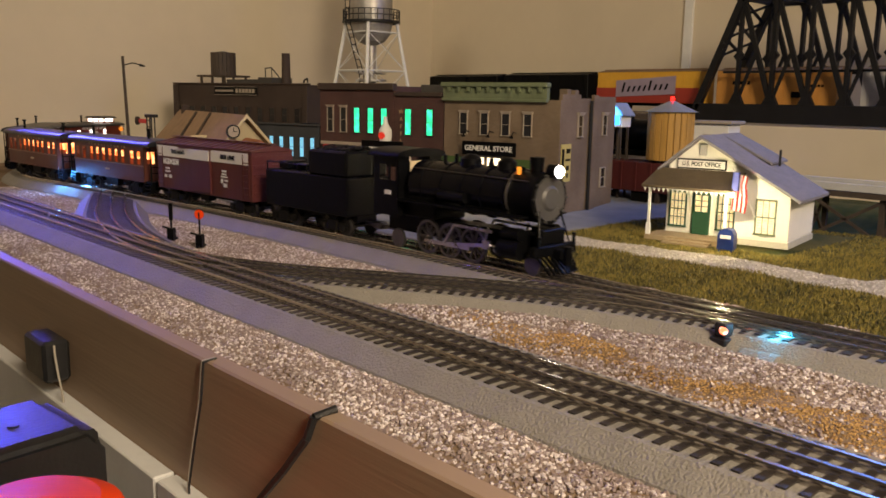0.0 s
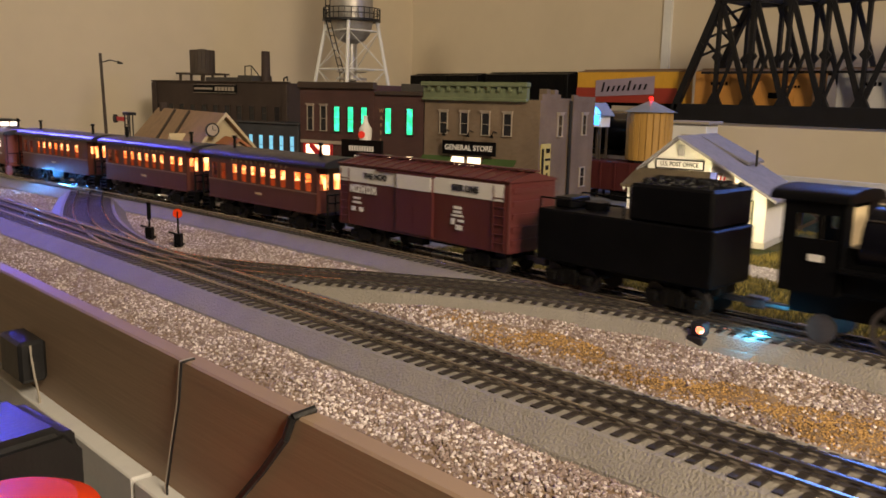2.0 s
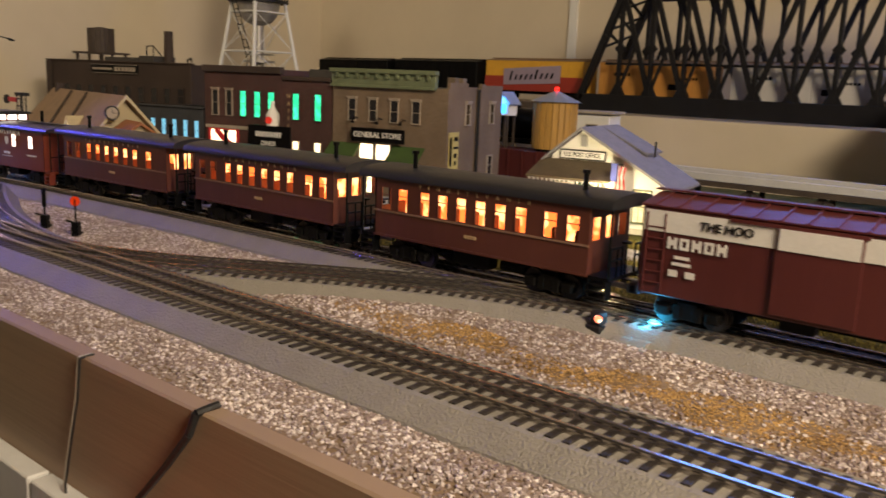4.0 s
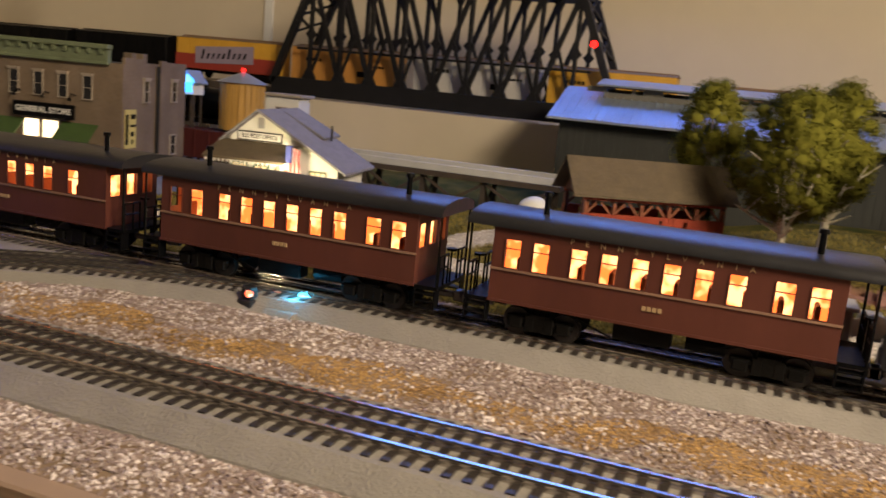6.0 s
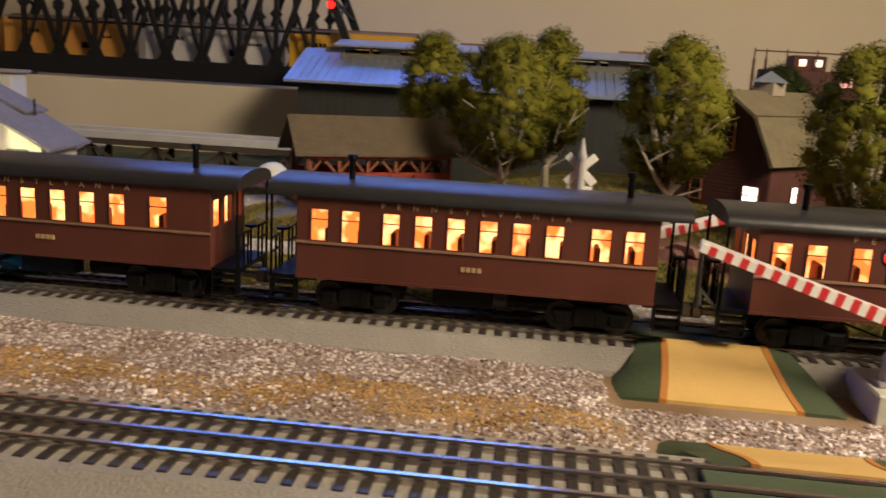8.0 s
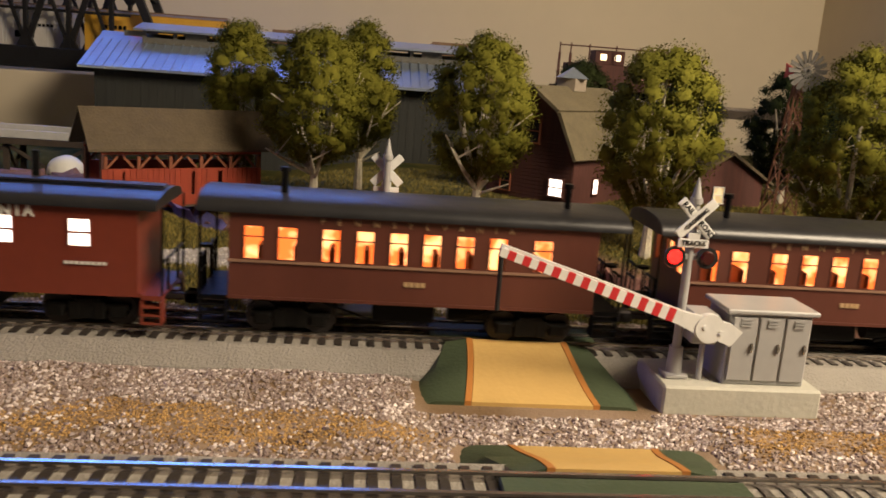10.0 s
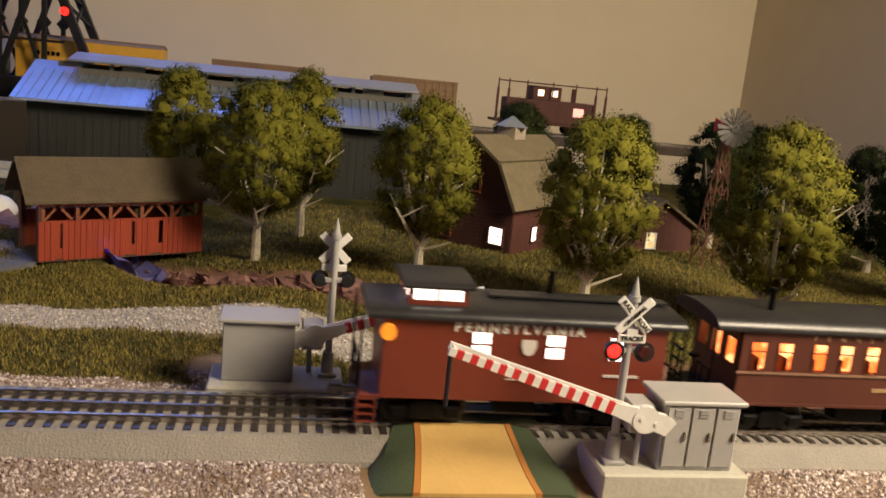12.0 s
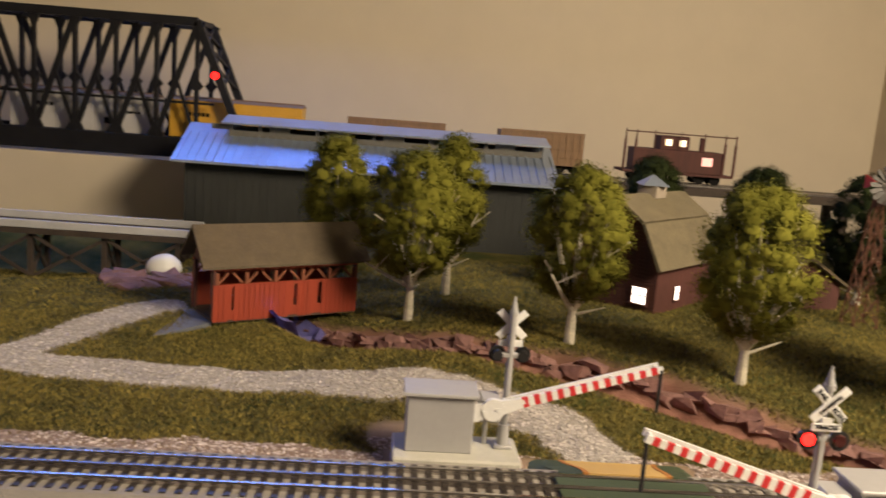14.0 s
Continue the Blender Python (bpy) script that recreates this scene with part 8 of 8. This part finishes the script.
def switch_lamp(m, glowing, label):
    b = thing("switch_lamp", m, label, "switch lamp")
    bm = bm_new()
    box(bm, -0.006, 0.006, -0.006, 0.006, 0, 0.0055, 0.0008)
    part("base", bm, M_plastic, b)
    bm = bm_new()
    box(bm, -0.0042, 0.0042, -0.0042, 0.0042, 0.0055, 0.0145, 0.0008)
    part("housing", bm, M_plastic, b)
    for k, (d, mt) in enumerate(glowing):
        bm = bm_new()
        a = radians(d)
        cyl(bm, (0.0042 * math.cos(a), 0.0042 * math.sin(a), 0.0102), (0.0062 * math.cos(a), 0.0062 * math.sin(a), 0.0102), 0.0026, 0.0022, n=14)
        part("lens", bm, mt, b, "glowing lens")
    bm = bm_new()
    box(bm, 0.006, 0.034, -0.0035, 0.0035, 0.0, 0.006, 0.0006)
    part("switch_machine", bm, M_plastic, b)


M_lens_red = glow("lens_red_white", (1.0, 0.62, 0.45), 3.0, (1.0, 0.10, 0.03), 400)
switch_lamp(pose(0.470, 0.250, 0.004, 0, 0, -8), [(215, M_lens_red)], "small black switch lamp with a glowing red lens")
switch_lamp(pose(0.470, 1.345, 0.001, 0, 0, -10), [(225, M_blue_glow), (135, M_blue_glow)], "small black switch lamp glowing blue")
simple("roadbed_wedge", pose(0.456, 0.226, 0), M_roadbed, "grey roadbed wedge at the switch", "roadbed wedge",
       lambda bm: prism(bm, [(-0.016, -0.002), (0.016, -0.002), (0.016, 0.0065), (0.008, 0.0065)], -0.014, 0.008, "y"))
point_lamp("switch_lamp_light", (0.480, 0.222, 0.0150), 0.034, (0.05, 0.55, 1.0))
point_lamp("switch_lamp_light", (0.430, 1.30, 0.03), 0.16, (0.08, 0.35, 1.0))
point_lamp("porch_light", (0.766, 0.411, 0.058), 0.40, (1.0, 0.80, 0.45))
point_lamp("creek_light", (0.845, 0.050, 0.030), 0.020, (0.15, 0.18, 1.0))
point_lamp("station_light", (0.592, 1.246, 0.040), 0.10, (1.0, 0.86, 0.60))
point_lamp("hut_light", (1.075, 0.785, 0.135), 0.03, (0.05, 0.4, 1.0))


# ---- table front ----
def table_front():
    simple("table_frame", Matrix(), M_white, "white painted frame rail below the fascia", "table frame", lambda bm: box(bm, 0.200, 0.2138, -1.05, 0.468, -0.150, -0.0802, 0.001), kind="structure")
    simple("table_frame", Matrix(), M_white, "white painted frame rail below the fascia", "table frame", lambda bm: box(bm, 0.200, 0.2138, 0.472, 1.95, -0.150, -0.0802, 0.001), kind="structure")
    b = thing("power_adapter", pose(0.2138, 0.668, -0.050) @ Matrix.Scale(0.85, 4), "black plug-in power adapter on the fascia", "power adapter")
    bm = bm_new()
    box(bm, -0.024, -0.0002, -0.026, 0.026, -0.019, 0.019, 0.003)
    part("case", bm, M_plastic, b)
    bm = bm_new()
    tube(bm, [(-0.014, -0.026, 0.015), (-0.016, -0.033, 0.008), (-0.015, -0.036, -0.010), (-0.012, -0.035, -0.03), (-0.010, -0.030, -0.09)], 0.0010, 8)
    part("cord", bm, M_cord, b, "pale cord")
    c = thing("twin_wire", pose(0.2138, 0.424, 0), "thin twin wire down the fascia", "wire")
    for k in (0, 1):
        bm = bm_new()
        tube(bm, [(0.006, 0.0005 + 0.0016 * k, 0.0035), (-0.002, 0.0005 + 0.0016 * k, 0.003), (-0.0035, 0.002 + 0.0016 * k, -0.02), (-0.005, 0.008 + 0.0016 * k, -0.045), (-0.007, 0.014 + 0.0016 * k, -0.075), (-0.008, 0.016 + 0.0016 * k, -0.16)], 0.0007, 6)
        part("strand", bm, M_cord if k else M_plastic, c)
    d = thing("black_cable", pose(0.2138, 0.314, 0), "thick black cable from a notch in the fascia", "cable")
    bm = bm_new()
    tube(bm, [(0.010, 0, 0.0045), (-0.002, 0.001, 0.003), (-0.004, 0.004, -0.008), (-0.006, 0.02, -0.028), (-0.010, 0.05, -0.062), (-0.016, 0.08, -0.11), (-0.018, 0.1, -0.16)], 0.0021, 8)
    part("sheath", bm, M_plastic, d)


M_cord = mat("pale_cord", (0.40, 0.36, 0.30), 0.5, var=0.1)


def transformer():
    b = thing("train_transformer", pose(0.095, 0.480, -0.065, 0, 0, 6), "black train transformer with orange handle", "transformer")
    bm = bm_new()
    prism(bm, [(-0.075, -0.085), (0.072, -0.085), (0.072, 0.022), (0.062, 0.034), (-0.075, 0.032)], -0.030, 0.040, "y")
    bmesh.ops.bevel(bm, geom=list(bm.edges), offset=0.006, segments=3, affect="EDGES")
    part("case", bm, M_plastic, b, smooth=True)
    bm = bm_new()
    for k in range(3):
        cyl(bm, (0.0 + 0.016 * k, 0.0, 0.031), (0.0 + 0.016 * k, 0.0, 0.0345), 0.003, n=12)
    part("button", bm, M_plastic, b)
    bm = bm_new()
    n = 24
    prof = [(0.044, -0.09), (0.044, 0.000), (0.040, 0.008), (0.030, 0.013), (0.001, 0.015)]
    for (r0, z0), (r1, z1) in zip(prof, prof[1:]):
        cyl(bm, (0.008, -0.080, z0 + 0.012), (0.008, -0.080, z1 + 0.012), r0, r1, n=32, cap=False)
    part("handle", bm, M_orange_pl, b, "bright orange rounded handle", smooth=True)
    bm = bm_new()
    box(bm, 0.056, 0.074, -0.050, -0.030, -0.030, -0.014, 0.004)
    part("knob", bm, M_red_paint, b, "dark red knob")
    # stand for it
    s = thing("side_stand", pose(0.095, 0.44, -0.95, 0, 0, 6), "dark low stand beside the table", "stand")
    bm = bm_new()
    box(bm, -0.11, 0.085, -0.12, 0.12, 0.785, 0.7995, 0.002)
    part("top", bm, M_wood_d, s)
    for x in (-0.10, 0.075):
        for y in (-0.11, 0.11):
            bm = bm_new()
            box(bm, x - 0.008, x + 0.008, y - 0.008, y + 0.008, 0, 0.785)
            part("leg", bm, M_wood_d, s)


table_front()
transformer()


# ---- gravel, path stones and turf ----
LINES = [[(x, y) for x, y in l] for l in (LINE_FAR[::6], LINE_NEAR[::8], LINE_CROSS[::3], LINE_BACK[::3])]


def scatter(name, label, material, x0, x1, y0, y1, step, keep, size, seed, flat=0.7):
    g = np.random.RandomState(seed)
    n = int((x1 - x0) * (y1 - y0) / step ** 2)
    x, y = g.uniform(x0, x1, n), g.uniform(y0, y1, n)
    k = keep(x, y, g)
    x, y = x[k], y[k]
    n = len(x)
    z = height(x, y)
    base = np.array([(1, 0, 0), (-1, 0, 0), (0, 1, 0), (0, -1, 0), (0, 0, 1), (0, 0, -1)], float)
    tri = np.array([(0, 2, 4), (2, 1, 4), (1, 3, 4), (3, 0, 4), (2, 0, 5), (1, 2, 5), (3, 1, 5), (0, 3, 5)])
    s = g.uniform(size[0], size[1], (n, 1, 1)) * g.uniform(0.65, 1.25, (n, 6, 1))
    q = g.normal(size=(n, 3, 3))
    r = np.linalg.qr(q)[0]
    v = np.einsum("kj,nij->nki", base, r) * s
    v[:, :, 2] *= flat
    v += np.stack([x, y, z + size[0] * 0.35], 1)[:, None, :]
    f = (tri[None] + (np.arange(n) * 6)[:, None, None]).reshape(-1, 3)
    me = bpy.data.meshes.new(name)
    me.from_pydata(v.reshape(-1, 3).tolist(), [], f.tolist())
    me.materials.append(material)
    tagged(new(name, me), label, name.replace("_", " "), kind="stuff")


def off_tracks(x, y, d):
    m = np.full(len(x), 9.0)
    for l in LINES:
        m = np.minimum(m, dist_line(x, y, l))
    return m > d + 0.004 * np.sin(x * 90 + 50 * y) * np.sin(y * 61)


def pads_clear(x, y):
    a = (np.abs(y + 0.2215) < 0.06) & (x > 0.42) & (x < 0.58)
    b = (np.abs(y + 0.235) < 0.06) & (x > 0.245) & (x < 0.386)
    c = (y > -0.372) & (y < -0.278) & (x > 0.428) & (x < 0.475)
    d = (y > -0.16) & (y < -0.066) & (x > 0.538) & (x < 0.584)
    return ~(a | b | c | d)


def ochre(x, y):
    """Where the ground foam shows through between the tracks."""
    w = wob(x, y, 46, 0.016)
    band = 1 - smooth01(np.abs(x - 0.390 + w), 0.012, 0.026)
    band = band * smooth01(np.abs(y + 0.235 + w), 0.060, 0.085)
    return band * (1 - smooth01(y + 2 * w, 0.30, 0.48)) * np.clip(0.85 + wob(x, y, 21, 0.6), 0, 1)


scatter("gravel", "pinkish white crushed gravel beside the tracks", M_pebble, 0.229, 0.60, -0.80, 1.45, 0.00150,
        lambda x, y, g: (zones(x, y)[0] > 0.4) & off_tracks(x, y, 0.0370) & pads_clear(x, y) & (g.uniform(0, 1, len(x)) > 0.93 * ochre(x, y)), (0.0007, 0.0017), 1, 0.85)
scatter("ground_crumbs", "ochre ground foam among the gravel", M_ochre, 0.36, 0.48, -0.80, 0.62, 0.0012,
        lambda x, y, g: (ochre(x, y) > g.uniform(0.15, 0.9, len(x))) & off_tracks(x, y, 0.041) & pads_clear(x, y), (0.0004, 0.0009), 7)
scatter("path_stones", "pale gravel of the modelled dirt road", M_pebble_w, 0.56, 0.92, -0.30, 0.64, 0.0021,
        lambda x, y, g: (zones(x, y)[2] > 0.45) & pads_clear(x, y) & (x > 0.553), (0.0010, 0.0018), 2)


def turf():
    g = np.random.RandomState(4)
    n = 400000
    x, y = g.uniform(0.57, 1.15, n), g.uniform(-0.85, 0.61, n)
    k = (zones(x, y)[1] > 0.35) & (g.uniform(0, 1, n) < np.where(x > 0.85, 0.45, 1.0))
    k &= ~((x > 0.80) & (x < 0.98) & (y > 0.37) & (y < 0.53))
    x, y = x[k], y[k]
    n = len(x)
    z = height(x, y)
    a = g.uniform(0, 2 * np.pi, n)
    h = g.uniform(0.0015, 0.0042, n)
    w = g.uniform(0.0004, 0.0008, n)
    lx, ly = g.normal(0, 0.0012, n), g.normal(0, 0.0012, n)
    p = np.stack([x, y, z - 0.0003], 1)
    d = np.stack([np.cos(a) * w, np.sin(a) * w, 0 * w], 1)
    v = np.stack([p - d, p + d, p + np.stack([lx, ly, h], 1)], 1).reshape(-1, 3)
    me = bpy.data.meshes.new("turf")
    me.from_pydata(v.tolist(), [], np.arange(n * 3).reshape(-1, 3).tolist())
    me.materials.append(M_grass)
    tagged(new("turf", me), "short olive green model turf", "grass", kind="stuff")


turf()


# ---- movement of the train ----
TAIL_T = (0.0, 0.5, 1.0, 1.5, 2.0, 2.5, 3.75, 5.0, 5.75, 6.5, 7.5, 8.5, 9.75, 11.0, 12.5, 13.0, 14.0)
TAIL_S = (1.03, 0.937, 0.835, 0.728, 0.627, 0.527, 0.275, 0.024, -0.112, -0.234, -0.396, -0.555, -0.757, -0.955, -1.200, -1.290, -1.462)


def tail(t):
    """Rear end of the boxcar along the outer track, by a smooth curve through the known times."""
    ts, ss = np.array(TAIL_T), np.array(TAIL_S)
    k = np.gradient(ss, ts)
    i = int(min(max(np.searchsorted(ts, t) - 1, 0), len(ts) - 2))
    h = ts[i + 1] - ts[i]
    u = (t - ts[i]) / h
    return float((2 * u ** 3 - 3 * u ** 2 + 1) * ss[i] + (u ** 3 - 2 * u ** 2 + u) * h * k[i] + (-2 * u ** 3 + 3 * u ** 2) * ss[i + 1] + (u ** 3 - u ** 2) * h * k[i + 1])


def car_pose(s, half):
    a, b = on_far(s - half), on_far(s + half)
    return pose((a[0] + b[0]) / 2, (a[1] + b[1]) / 2, RAIL, 0, 0, math.degrees(math.atan2(a[1] - b[1], a[0] - b[0])))


def motions():
    times = [i * 0.25 for i in range(57)]
    consist = [(LOCO, -0.530, 0.035), (TENDER, -0.304, 0.043), (BOXCAR, -0.101, 0.074), (COACHES[0], 0.141, 0.066), (COACHES[1], 0.388, 0.066), (COACHES[2], 0.635, 0.066), (CABOOSE, 0.862, 0.055)]
    for ob, off, half in consist:
        walk(ob, [(t, car_pose(tail(t) + off, half)) for t in times])
    for w, x, y, r in WHEELS:
        rows = []
        t = 0.0
        while t < 14.0001:
            rows.append((t, pose(x, y, r) @ Matrix.Rotation((tail(0) - tail(t)) / r, 4, "Y")))
            t += 1 / 15
        walk(w, rows)


motions()
